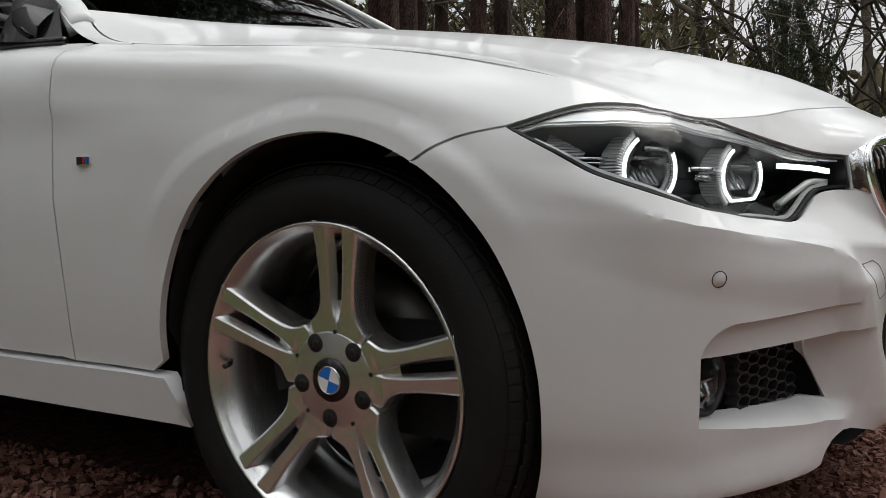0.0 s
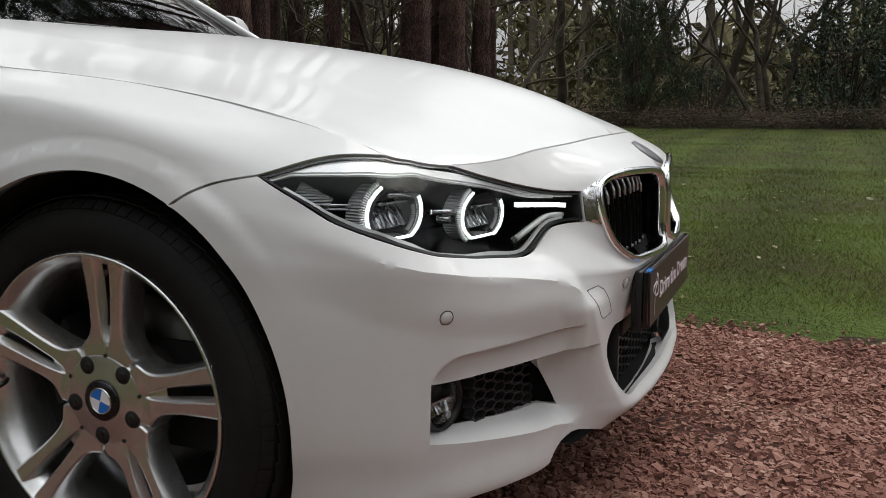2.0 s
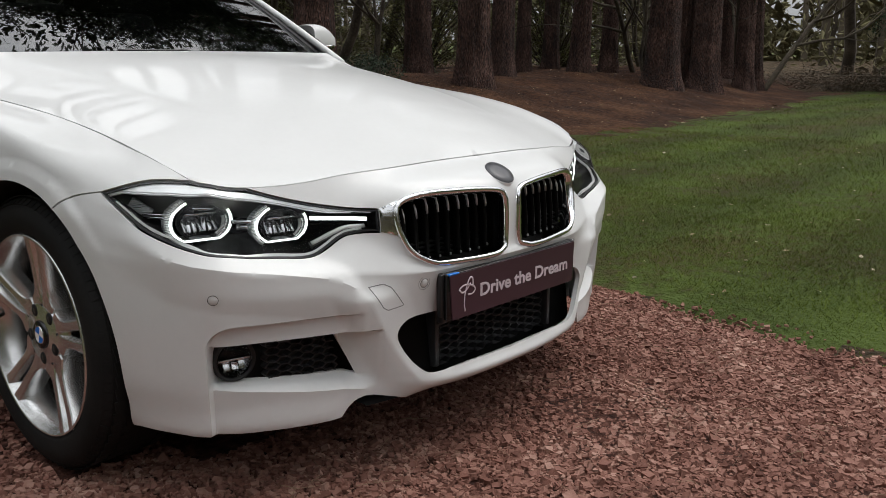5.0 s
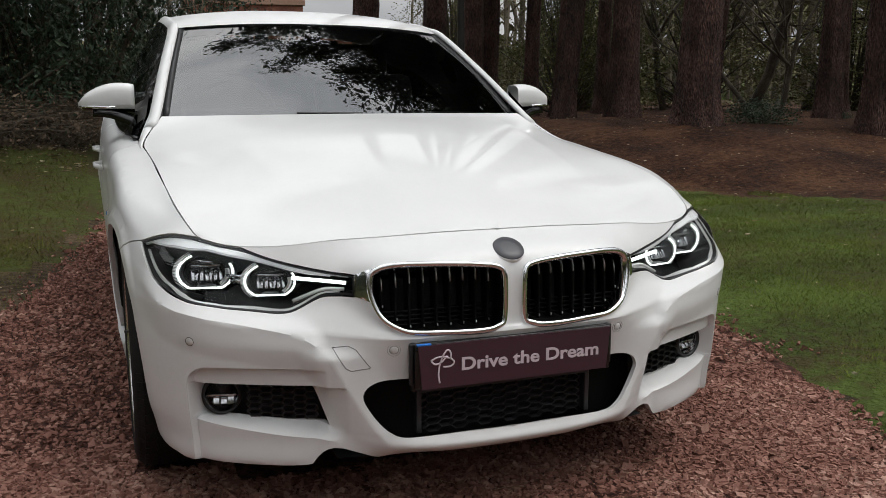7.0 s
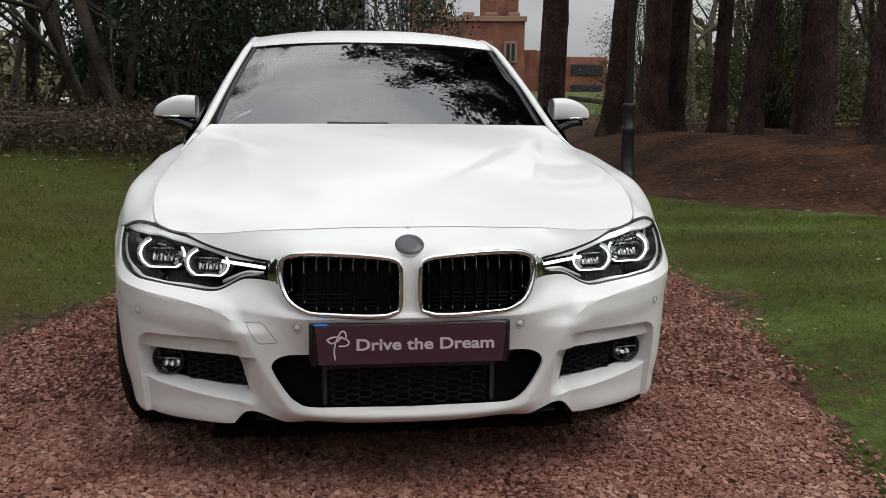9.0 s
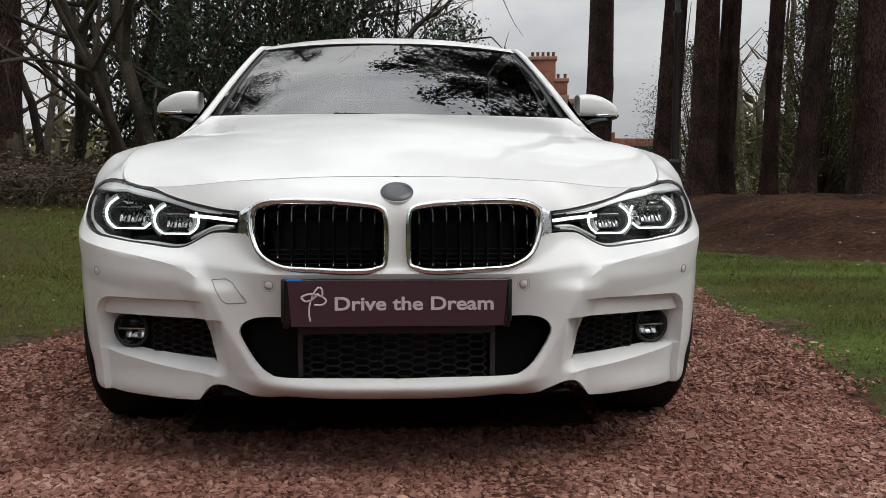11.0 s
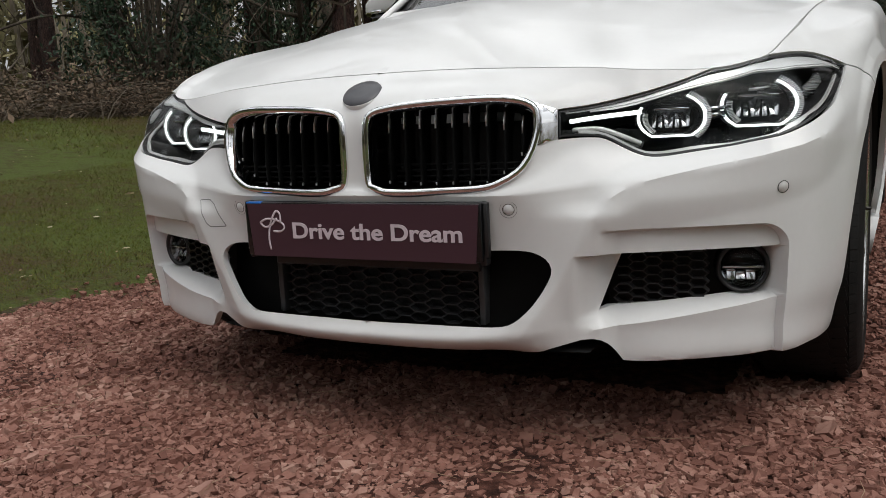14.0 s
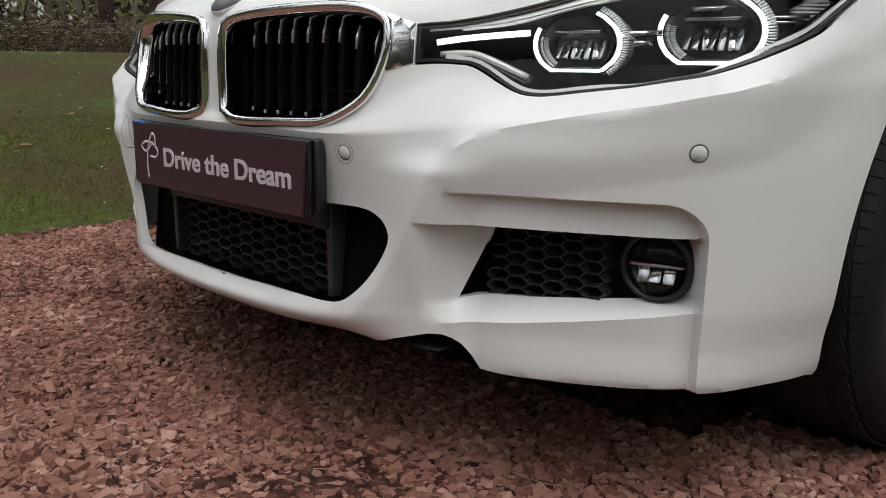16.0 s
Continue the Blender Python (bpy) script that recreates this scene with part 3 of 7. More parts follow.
def bonnet_patch(nu=46, nw=56, fold=26):
    front = along(skin(np.linspace(0, 1, 60) * S_HOODC, np.full(60, VTOP)), nu)
    front[0, 0] = 0
    side = bonnet_side(nw)
    front[-1] = side[0]
    centre = along([(0, y, z) for y, z in CENTRE], nw)
    rear = along([(x, 1.38 + 0.145 * x * x, 0.974 - 0.012 * x * x) for x in np.linspace(0, 0.69, 12)], nu)
    rear[-1] = side[-1]
    w = np.linspace(0, 1, nw)
    # the fold runs from the grille's outer corner to the foot of the pillar
    uf = 0.50 + 0.26 * w
    U = np.empty((nu, nw))
    for j in range(nw):
        U[:, j] = np.interp(np.arange(nu), [0, fold, nu - 1], [0, uf[j], 1])
    W = np.repeat(w[None], nu, 0)
    un = np.linspace(0, 1, nu)
    fr = np.stack([np.column_stack([np.interp(U[:, j], un, front[:, i]) for i in range(3)]) for j in range(nw)], 1)
    re = np.stack([np.column_stack([np.interp(U[:, j], un, rear[:, i]) for i in range(3)]) for j in range(nw)], 1)
    q, r = U[..., None], W[..., None]
    p = (1 - r) * fr + r * re + (1 - q) * centre[None] + q * side[None] - ((1 - q) * (1 - r) * front[0] + q * (1 - r) * front[-1] + (1 - q) * r * rear[0] + q * r * rear[-1])
    # heights by least bending between the fixed edges
    idx = np.arange(nu * nw).reshape(nu, nw)
    rows = []

    def bend(ids, wt):
        rows.append((np.stack(ids, -1).reshape(-1, len(ids)), np.array(wt, float)))
    bend((idx[:-2], idx[1:-1], idx[2:]), (1, -2, 1))
    bend((idx[0], idx[1]), (-2, 2))
    bend((idx[:, :-2], idx[:, 1:-1], idx[:, 2:]), (1, -2, 1))
    bend((idx[:-1, :-1], idx[1:, :-1], idx[:-1, 1:], idx[1:, 1:]), (1.4, -1.4, -1.4, 1.4))
    n = nu * nw
    A = np.zeros((n, n))
    for ids, wt in rows:
        for a_ in range(len(wt)):
            for b_ in range(len(wt)):
                np.add.at(A, (ids[:, a_], ids[:, b_]), wt[a_] * wt[b_])
    fixed = np.zeros((nu, nw), bool)
    fixed[0] = fixed[-1] = True
    fixed[:, 0] = fixed[:, -1] = True
    fixed = fixed.ravel()
    z = p[..., 2].ravel()
    free = ~fixed
    z[free] = np.linalg.solve(A[np.ix_(free, free)], -A[np.ix_(free, fixed)] @ z[fixed])
    p[..., 2] = z.reshape(nu, nw)
    t = np.clip((U - uf) / (1 - uf), 0, 1)
    p[..., 2] -= 0.026 * (1 - uf) * t * (1 - t) ** 2 * ramp(W, 0.03, 0.4) * (1 - ramp(W, 0.55, 0.98)) / 0.35
    verts = [tuple(v) for v in p.reshape(-1, 3)]
    faces = [(i * nw + j, (i + 1) * nw + j, (i + 1) * nw + j + 1, i * nw + j + 1) for i in range(nu - 1) for j in range(nw - 1)]
    # turned-down edge
    ring = [(i, 0) for i in range(nu)] + [(nu - 1, j) for j in range(1, nw)] + [(i, nw - 1) for i in range(nu - 2, -1, -1)]
    k = len(verts)
    for i, j in ring:
        verts.append(tuple(p[i, j]))
    for i, j in ring:
        v = p[i, j]
        verts.append(tuple(v + 0.015 * np.array([-0.3 * (v[0] / 0.75), 0.5 * (j == 0), -1.0])))
    n = len(ring)
    faces += [(k + i, k + i + 1, k + n + i + 1, k + n + i) for i in range(n - 1)]
    return [(x * 0.9975, y + 0.0035 * (1 if y < 0.4 else 0), z + 0.0005) for x, y, z in verts], faces


bh = bonnet_patch()
bonnet = piece("bonnet", *joined(bh, flip(*bh)), PAINT, car, "white bonnet with two soft creases")
weld(bonnet)


# ---- shapes ----
def revolve(profile, n=48, axis="x"):
    """A lathe of (along, radius) points round the x axis (or y)."""
    verts, faces = [], []
    m = len(profile)
    for i in range(n):
        a = 2 * math.pi * i / n
        for q, r in profile:
            verts.append((q, r * math.cos(a), r * math.sin(a)) if axis == "x" else (r * math.sin(a), q, r * math.cos(a)) if axis == "y" else (r * math.cos(a), r * math.sin(a), q))
    for i in range(n):
        j = (i + 1) % n
        for k in range(m - 1):
            faces.append((i * m + k, i * m + k + 1, j * m + k + 1, j * m + k))
    return verts, faces


def box(cx, cy, cz, sx, sy, sz, bev=0.0, m=None):
    """A box with chamfered edges, centred."""
    bm = bmesh.new()
    bmesh.ops.create_cube(bm, size=1.0)
    bmesh.ops.scale(bm, vec=(sx, sy, sz), verts=bm.verts)
    if bev:
        bmesh.ops.bevel(bm, geom=bm.edges[:], offset=bev, segments=2, affect="EDGES", profile=0.5)
    if m is not None:
        bmesh.ops.transform(bm, matrix=m, verts=bm.verts)
    bmesh.ops.translate(bm, vec=(cx, cy, cz), verts=bm.verts)
    bm.verts.index_update()
    out = [tuple(v.co) for v in bm.verts], [tuple(v.index for v in f.verts) for f in bm.faces]
    bm.free()
    return out


def sweep(path, profile, closed=False, up=None):
    """A profile of (side, out) points along a path; up: outward direction at each point."""
    p = np.array(path, float)
    n = len(p)
    t = np.roll(p, -1, 0) - np.roll(p, 1, 0) if closed else np.gradient(p, axis=0)
    t /= np.linalg.norm(t, axis=1)[:, None] + 1e-12
    up = np.array([(0, 0, 1)] * n if up is None else up, float)
    side = np.cross(t, up)
    side /= np.linalg.norm(side, axis=1)[:, None] + 1e-12
    up = np.cross(side, t)
    verts, m = [], len(profile)
    for i in range(n):
        for a, b in profile:
            verts.append(tuple(p[i] + side[i] * a + up[i] * b))
    faces = []
    for i in range(n if closed else n - 1):
        j = (i + 1) % n
        for k in range(m):
            faces.append((i * m + k, j * m + k, j * m + (k + 1) % m, i * m + (k + 1) % m))
    if not closed:
        faces += [tuple(range(m)), tuple(range((n - 1) * m, n * m))[::-1]]
    return verts, faces


def round_profile(r, n=8):
    return [(r * math.cos(2 * math.pi * i / n), r * math.sin(2 * math.pi * i / n)) for i in range(n)]


def tube(path, r, closed=False, n=8, up=None):
    return sweep(path, round_profile(r, n), closed, up)


def grid(fn, nu, nv):
    """A sheet from fn(u, v), u and v from 0 to 1."""
    verts = [tuple(fn(i / nu, j / nv)) for i in range(nu + 1) for j in range(nv + 1)]
    faces = [(i * (nv + 1) + j, (i + 1) * (nv + 1) + j, (i + 1) * (nv + 1) + j + 1, i * (nv + 1) + j + 1) for i in range(nu) for j in range(nv)]
    return verts, faces


def prism(poly, y0, y1):
    """A flat outline in x, z given depth from y0 to y1 (y0 in front)."""
    n = len(poly)
    verts = [(x, y0, z) for x, z in poly] + [(x, y1, z) for x, z in poly]
    faces = [tuple(range(n)), tuple(range(2 * n - 1, n - 1, -1))] + [(i, n + i, n + (i + 1) % n, (i + 1) % n) for i in range(n)]
    return verts, faces


def moved(vf, m):
    return [tuple(m @ Vector(v)) for v in vf[0]], vf[1]


def both(name, vf, material, parent=None, label="", smooth=True):
    return [piece(name, *w, material, parent or car, label, smooth) for w in (vf, flip(*vf))]


# ---- more materials ----
ALLOY = mat("silver_alloy", (0.6, 0.6, 0.59), 0.27, 0.92, Coat_Weight=0.6, Coat_Roughness=0.05)
vary(ALLOY, [(0.66, 0.665, 0.66), (0.74, 0.745, 0.74)], 8, 4)
TYRE = mat("tyre_rubber", (0.012, 0.012, 0.012), 0.72, 0.0, Specular_IOR_Level=0.2)
vary(TYRE, [(0.007, 0.007, 0.007), (0.014, 0.0135, 0.013)], 6, 6, bump=0.0006, bump_scale=300)
STEEL = mat("brake_steel", (0.055, 0.053, 0.05), 0.4, 0.9)
HOLESHADE = mat("hub_hole_shade", (0.010, 0.010, 0.010), 0.85)
CAVITY = mat("wheel_arch_liner", (0.008, 0.008, 0.008), 0.95)
GUNMETAL = mat("lamp_trim_silver", (0.86, 0.87, 0.87), 0.25, 0.25)
BOWL = mat("satin_reflector", (0.26, 0.265, 0.27), 0.25, 0.8)
BROW = mat("lamp_brow", (0.84, 0.85, 0.85), 0.28, 0.4)
LAMPBLACK = mat("lamp_black", (0.005, 0.005, 0.006), 0.2, 0.0, Specular_IOR_Level=0.25)
GLOW = mat("lamp_glow", (1, 1, 1), 0.3)
gb = GLOW.node_tree.nodes["Principled BSDF"]
gb.inputs["Emission Color"].default_value, gb.inputs["Emission Strength"].default_value = (0.93, 1.0, 0.97, 1), 1.1
FACET = mat("lamp_reflector", (0.62, 0.63, 0.65), 0.12, 1.0)
RIBBED = mat("ribbed_light_guide", (0.62, 0.64, 0.64), 0.2, 0.3)
rn, rl = RIBBED.node_tree.nodes, RIBBED.node_tree.links
rt, rw, rb = rn.new("ShaderNodeTexCoord"), rn.new("ShaderNodeTexWave"), rn.new("ShaderNodeBump")
rw.bands_direction, rw.inputs["Scale"].default_value = "Z", 70
rl.new(rt.outputs["Object"], rw.inputs["Vector"])
rl.new(rw.outputs["Fac"], rb.inputs["Height"])
rb.inputs["Distance"].default_value = 0.003
rl.new(rb.outputs[0], rn["Principled BSDF"].inputs["Normal"])


def clear_glass(name, tint, ior=1.5, rough=0.0):
    """Thin glass: light passes straight on, and the surface mirrors by Fresnel."""
    m = bpy.data.materials.new(name)
    m.use_nodes = True
    n, l = m.node_tree.nodes, m.node_tree.links
    n.clear()
    t, g, f, x, o = (n.new("ShaderNode" + k) for k in ("BsdfTransparent", "BsdfGlossy", "Fresnel", "MixShader", "OutputMaterial"))
    t.inputs[0].default_value = (*tint, 1)
    g.inputs["Roughness"].default_value = rough
    f.inputs[0].default_value = ior
    l.new(f.outputs[0], x.inputs[0])
    l.new(t.outputs[0], x.inputs[1])
    l.new(g.outputs[0], x.inputs[2])
    l.new(x.outputs[0], o.inputs[0])
    return m


LENS = clear_glass("clear_lamp_lens", (0.95, 0.96, 0.96), 1.26)
SCREEN = clear_glass("windscreen_glass", (0.36, 0.39, 0.39), 2.75)
SIDEGLASS = clear_glass("tinted_side_glass", (0.10, 0.11, 0.11), 1.6)
SIGN = mat("aubergine_sign", (0.058, 0.026, 0.036), 0.32)
LETTER = mat("pale_lettering", (0.60, 0.52, 0.56), 0.5)
BLUE = mat("blue_enamel", (0.02, 0.16, 0.55), 0.2)
WHITE = mat("white_enamel", (0.8, 0.8, 0.8), 0.2)
BADGEGREY = mat("grey_blank_badge", (0.055, 0.055, 0.062), 0.35)
RED = mat("red_enamel", (0.45, 0.03, 0.03), 0.3)
CABIN = mat("dark_cabin_trim", (0.02, 0.02, 0.021), 0.7)
vary(CABIN, [(0.014, 0.014, 0.015), (0.03, 0.03, 0.03)], 8, 4)

# ---- headlamps ----
lens_vf = patch(lamp_outline, res=0.014, gap=0.0035, rim=0.0, sink=0.002)
bed_vf = patch(lamp_outline, res=0.014, gap=0.002, rim=0.0, sink=0.125)
rim_vf = patch(lamp_outline, [shrunk(clean(lamp_outline), 0.0060)], res=0.05, gap=0.002, rim=0.125, sink=0.0035)


def inset_line(pts, sink):
    p = skin(pts[:, 0], pts[:, 1])
    return p - normal(pts) * sink, normal(pts)


def lamp_parts():
    """The inside of the lamp on the +x side, as (name, shape, material, label)."""
    out = []
    # silver brow under the upper edge, and a bright line along the lower edge
    top = np.vstack([ht, top_lamp[1:], lamp_back[1:]])
    top = top[np.argsort(top[:, 0])]
    s_in, s_out = ht[0, 0] + 0.015, hl_out[0] - 0.015
    ss = np.linspace(s_in, s_out, 60)
    tv = np.interp(ss, top[:, 0], top[:, 1])
    pad = np.concatenate([np.full(4, tv[0]), tv, np.full(4, tv[-1])])
    tv = np.minimum(tv, np.convolve(pad, np.ones(9) / 9, "valid"))
    knots = [s_in, S_NSM - 0.05, S_NSM, S_HOODC, S_HOODC + 0.06, s_out]
    up = np.column_stack([ss, tv - np.interp(ss, knots, [0.005, 0.006, 0.007, 0.005, 0.004, 0.005])])
    pad = np.concatenate([np.full(9, tv[0]), tv, np.full(9, tv[-1])])
    flat = np.convolve(pad, np.ones(19) / 19, "valid")
    lo = np.column_stack([ss, flat - np.interp(ss, [s_in, S_NSM - 0.03, S_HOODC, S_HOODC + 0.07, s_out], [0.011, 0.019, 0.029, 0.031, 0.008])])
    lo[:, 1] = np.minimum(lo[:, 1], up[:, 1] - 0.004)
    out.append(("brow", patch(np.vstack([up, lo[::-1]]), res=0.012, gap=0.0, rim=0.004, sink=0.007), BROW, "bright silver lamp brow"))
    edge_lo, edge_up = lo.copy(), lo.copy()
    edge_lo[:, 1] -= 0.0045
    out.append(("brow_edge", patch(np.vstack([edge_up, edge_lo[::-1]])[4:-4], res=0.02, gap=0.0, rim=0.004, sink=0.009), GUNMETAL, "bright lower edge of the lamp brow"))
    low = hb[3:-3]
    d1 = np.gradient(low, axis=0)
    nn = np.column_stack([-d1[:, 1], d1[:, 0]]) / (np.linalg.norm(d1, axis=1)[:, None] + 1e-9)
    if nn[len(nn) // 2, 1] < 0:
        nn = -nn
    out.append(("lower_trim", patch(np.vstack([low + nn * 0.0075, (low + nn * 0.0125)[::-1]]), res=0.02, gap=0.0, rim=0.006, sink=0.012), GUNMETAL, "silver lower lamp trim"))
    for cx, cy, cz, r, turn in ((0.546, 0.225, 0.611, 0.053, 0), (0.684, 0.314, 0.625, 0.059, 0)):
        yaw = Matrix.Rotation(radians(13), 4, "Z") @ Matrix.Diagonal((1.12, 1, 0.84, 1))
        m = Matrix.Translation((cx, cy, cz)) @ yaw
        ang = [radians(a) for a in np.linspace(-208, 62, 44)]

        def ring(k, flat=0.80):
            # a cup shape, flattened below
            return [(k * math.cos(a) * (1.03 if abs(math.sin(a)) < 0.6 else 1), max(k * math.sin(a), -flat * k)) for a in ang]
        outer, inner = ring(r), ring(r * 0.905, 0.78)
        k = len(ang)
        verts = [(x, -0.001, z) for x, z in outer] + [(x, -0.001, z) for x, z in inner] + [(x, 0.0015, z) for x, z in outer] + [(x, 0.0015, z) for x, z in inner]
        faces = []
        for i in range(k - 1):
            faces += [(i, i + 1, k + i + 1, k + i), (2 * k + i, i + 0, i + 1, 2 * k + i + 1)[::-1], (k + i, k + i + 1, 3 * k + i + 1, 3 * k + i)]
        out.append(("light_ring", moved((verts, faces), m), GLOW, "lit white light ring"))
        verts = [(x * 1.03, 0.004, z * 1.03) for x, z in outer] + [(x * 1.07, 0.034, z * 1.05) for x, z in outer] + [(x * 0.98, 0.004, z * 0.98) for x, z in inner] + [(x * 0.9, 0.034, z * 0.9) for x, z in inner]
        faces = []
        for i in range(k - 1):
            faces += [(i, i + 1, k + i + 1, k + i), (2 * k + i, 2 * k + i + 1, 3 * k + i + 1, 3 * k + i)]
        out.append(("light_guide", moved((verts, faces), m), RIBBED, "ribbed clear light guide"))
        for arc_, k0, k1 in ((np.arange(-48, 62, 3.6), 1.03, 1.17), (np.arange(168, 232, 4.0), 0.70, 0.86)):
            fins = [], []
            for a in np.radians(arc_):
                p0, p1 = (r * k0 * math.cos(a), r * k0 * math.sin(a)), (r * k1 * math.cos(a), r * k1 * math.sin(a))
                tx, tz = -0.0010 * math.sin(a), 0.0010 * math.cos(a)
                q = [(p0[0] + tx, p0[1] + tz), (p1[0] + tx, p1[1] + tz), (p1[0] - tx, p1[1] - tz), (p0[0] - tx, p0[1] - tz)]
                fins = joined(fins, prism(q, 0.002, 0.006))
            out.append(("fin_ring", moved(fins, m), GUNMETAL, "ring of fine bright fins"))
        bowl = [(0.000, r * 0.80), (0.018, r * 0.74), (0.036, r * 0.55), (0.044, r * 0.3), (0.046, 0.0001)]
        out.append(("bowl", moved(revolve(bowl, 28, "y"), m), BOWL, "mirrored lamp bowl"))
        # bright facets of the reflector
        fac = [], []
        for i in range(7):
            x = -r * 0.5 + i * r * 0.165
            fac = joined(fac, moved(box(0, 0, 0, r * 0.135, 0.008, r * 0.66, 0.001), Matrix.Translation((x, 0.020, -r * 0.14)) @ Matrix.Rotation(radians((i % 3 - 1) * 12), 4, "Z") @ Matrix.Rotation(radians(-24 - 7 * (i % 2)), 4, "X")))
        fac = joined(fac, box(0, 0.012, r * 0.34, r * 1.05, 0.02, r * 0.10, 0.002))
        out.append(("reflector", moved(fac, m), FACET, "faceted mirror reflector"))
    # bright links between the rings and beyond the outer one
    for x0, y0, x1, y1, z, h in ((0.598, 0.240, 0.640, 0.274, 0.622, 0.0035), (0.606, 0.250, 0.630, 0.270, 0.610, 0.006), (0.733, 0.345, 0.770, 0.392, 0.642, 0.002), (0.735, 0.347, 0.768, 0.390, 0.636, 0.0015), (0.668, 0.296, 0.700, 0.318, 0.652, 0.003)):
        out.append(("link", sweep([(x0, y0, z), (x1, y1, z + 0.002)], [(-h, -0.003), (h, -0.003), (h, 0.004), (-h, 0.004)], up=[(0.5, -0.86, 0)] * 2), FACET, "bright lamp link"))
    # the straight light bar and the strip under it
    a = np.array([(0.384, 0.137, 0.6125), (0.43, 0.152, 0.618), (0.502, 0.185, 0.624)])
    bar = sweep(curve(a, 0.01), [(-0.0035, -0.004), (0.0035, -0.004), (0.004, 0.004), (-0.004, 0.004)], up=[(0.35, -0.93, 0)] * len(curve(a, 0.01)))
    out.append(("light_bar", bar, GLOW, "lit white light bar"))
    a = np.array([(0.388, 0.139, 0.597), (0.43, 0.153, 0.598), (0.455, 0.163, 0.590), (0.50, 0.185, 0.568)])
    out.append(("inner_trim", sweep(curve(a, 0.01), [(-0.0045, -0.003), (0.0045, -0.003), (0.003, 0.004), (-0.003, 0.004)], up=[(0.35, -0.93, 0)] * len(curve(a, 0.01))), GUNMETAL, "bright chevron lamp trim"))
    a = np.array([(0.390, 0.142, 0.590), (0.43, 0.156, 0.591), (0.455, 0.167, 0.582), (0.50, 0.190, 0.560)])
    out.append(("trim_panel", sweep(curve(a, 0.01), [(-0.010, -0.002), (0.010, -0.002), (0.010, 0.002), (-0.010, 0.002)], up=[(0.35, -0.93, 0)] * len(curve(a, 0.01))), BOWL, "grey patterned trim panel"))
    # outer marker
    a = np.array([(0.755, 0.385, 0.642), (0.765, 0.40, 0.652), (0.775, 0.425, 0.668)])
    out.append(("side_marker", sweep(curve(a, 0.01), [(-0.012, -0.003), (0.012, -0.003), (0.010, 0.003), (-0.010, 0.003)], up=[(0.8, -0.6, 0)] * len(curve(a, 0.01))), RIBBED, "pale side marker"))
    return out


lamp_inside = lamp_parts()
for sgn in (1, -1):
    w = (lambda v: v) if sgn > 0 else (lambda v: flip(*v))
    lamp = piece("headlamp", *w(bed_vf), LAMPBLACK, car, "clear-lensed headlamp with lit white rings")
    rimob = piece("lamp_seal", *w(rim_vf), BLACK, lamp)
    lens = piece("lens", *w(lens_vf), LENS, lamp, "clear glossy lens")
    lens.visible_shadow = False
    for nm, vf, ma, lb in lamp_inside:
        piece(nm, *w(vf), ma, lamp, lb)

MESHBLACK = mat("grille_mesh_black", (0.030, 0.030, 0.032), 0.3)
TIP = mat("slat_tip_sheen", (0.62, 0.62, 0.63), 0.3, 0.8)
SLAT = mat("slat_black", (0.004, 0.004, 0.004), 0.35, 0.0, Specular_IOR_Level=0.07)

# ---- kidney grilles ----
kid = skin(kidney_line[:, 0], kidney_line[:, 1])
kid_n = normal(kidney_line)
frame_vf = sweep(kid, [(-0.004, -0.03), (0.007, -0.03), (0.008, 0.004), (0.004, 0.010), (-0.003, 0.009), (-0.006, 0.002)], True, kid_n)
back_vf = patch(kidney_line, res=0.03, gap=0.001, rim=0.0, sink=0.075)


def slat(x, z0, z1, y):
    """One upright bar of the grille, blade-shaped, its upper end bent back."""
    zs = np.linspace(z0, z1, 9)
    path = [(x, y + 0.016 * ((z - z0) / (z1 - z0)) ** 3 + 0.004, z) for z in zs]
    return sweep(path, [(-0.0035, -0.03), (0.0035, -0.03), (0.0035, -0.002), (0.0015, 0.006), (-0.0015, 0.006), (-0.0035, -0.002)], up=[(0, -1, 0.0)] * len(path))


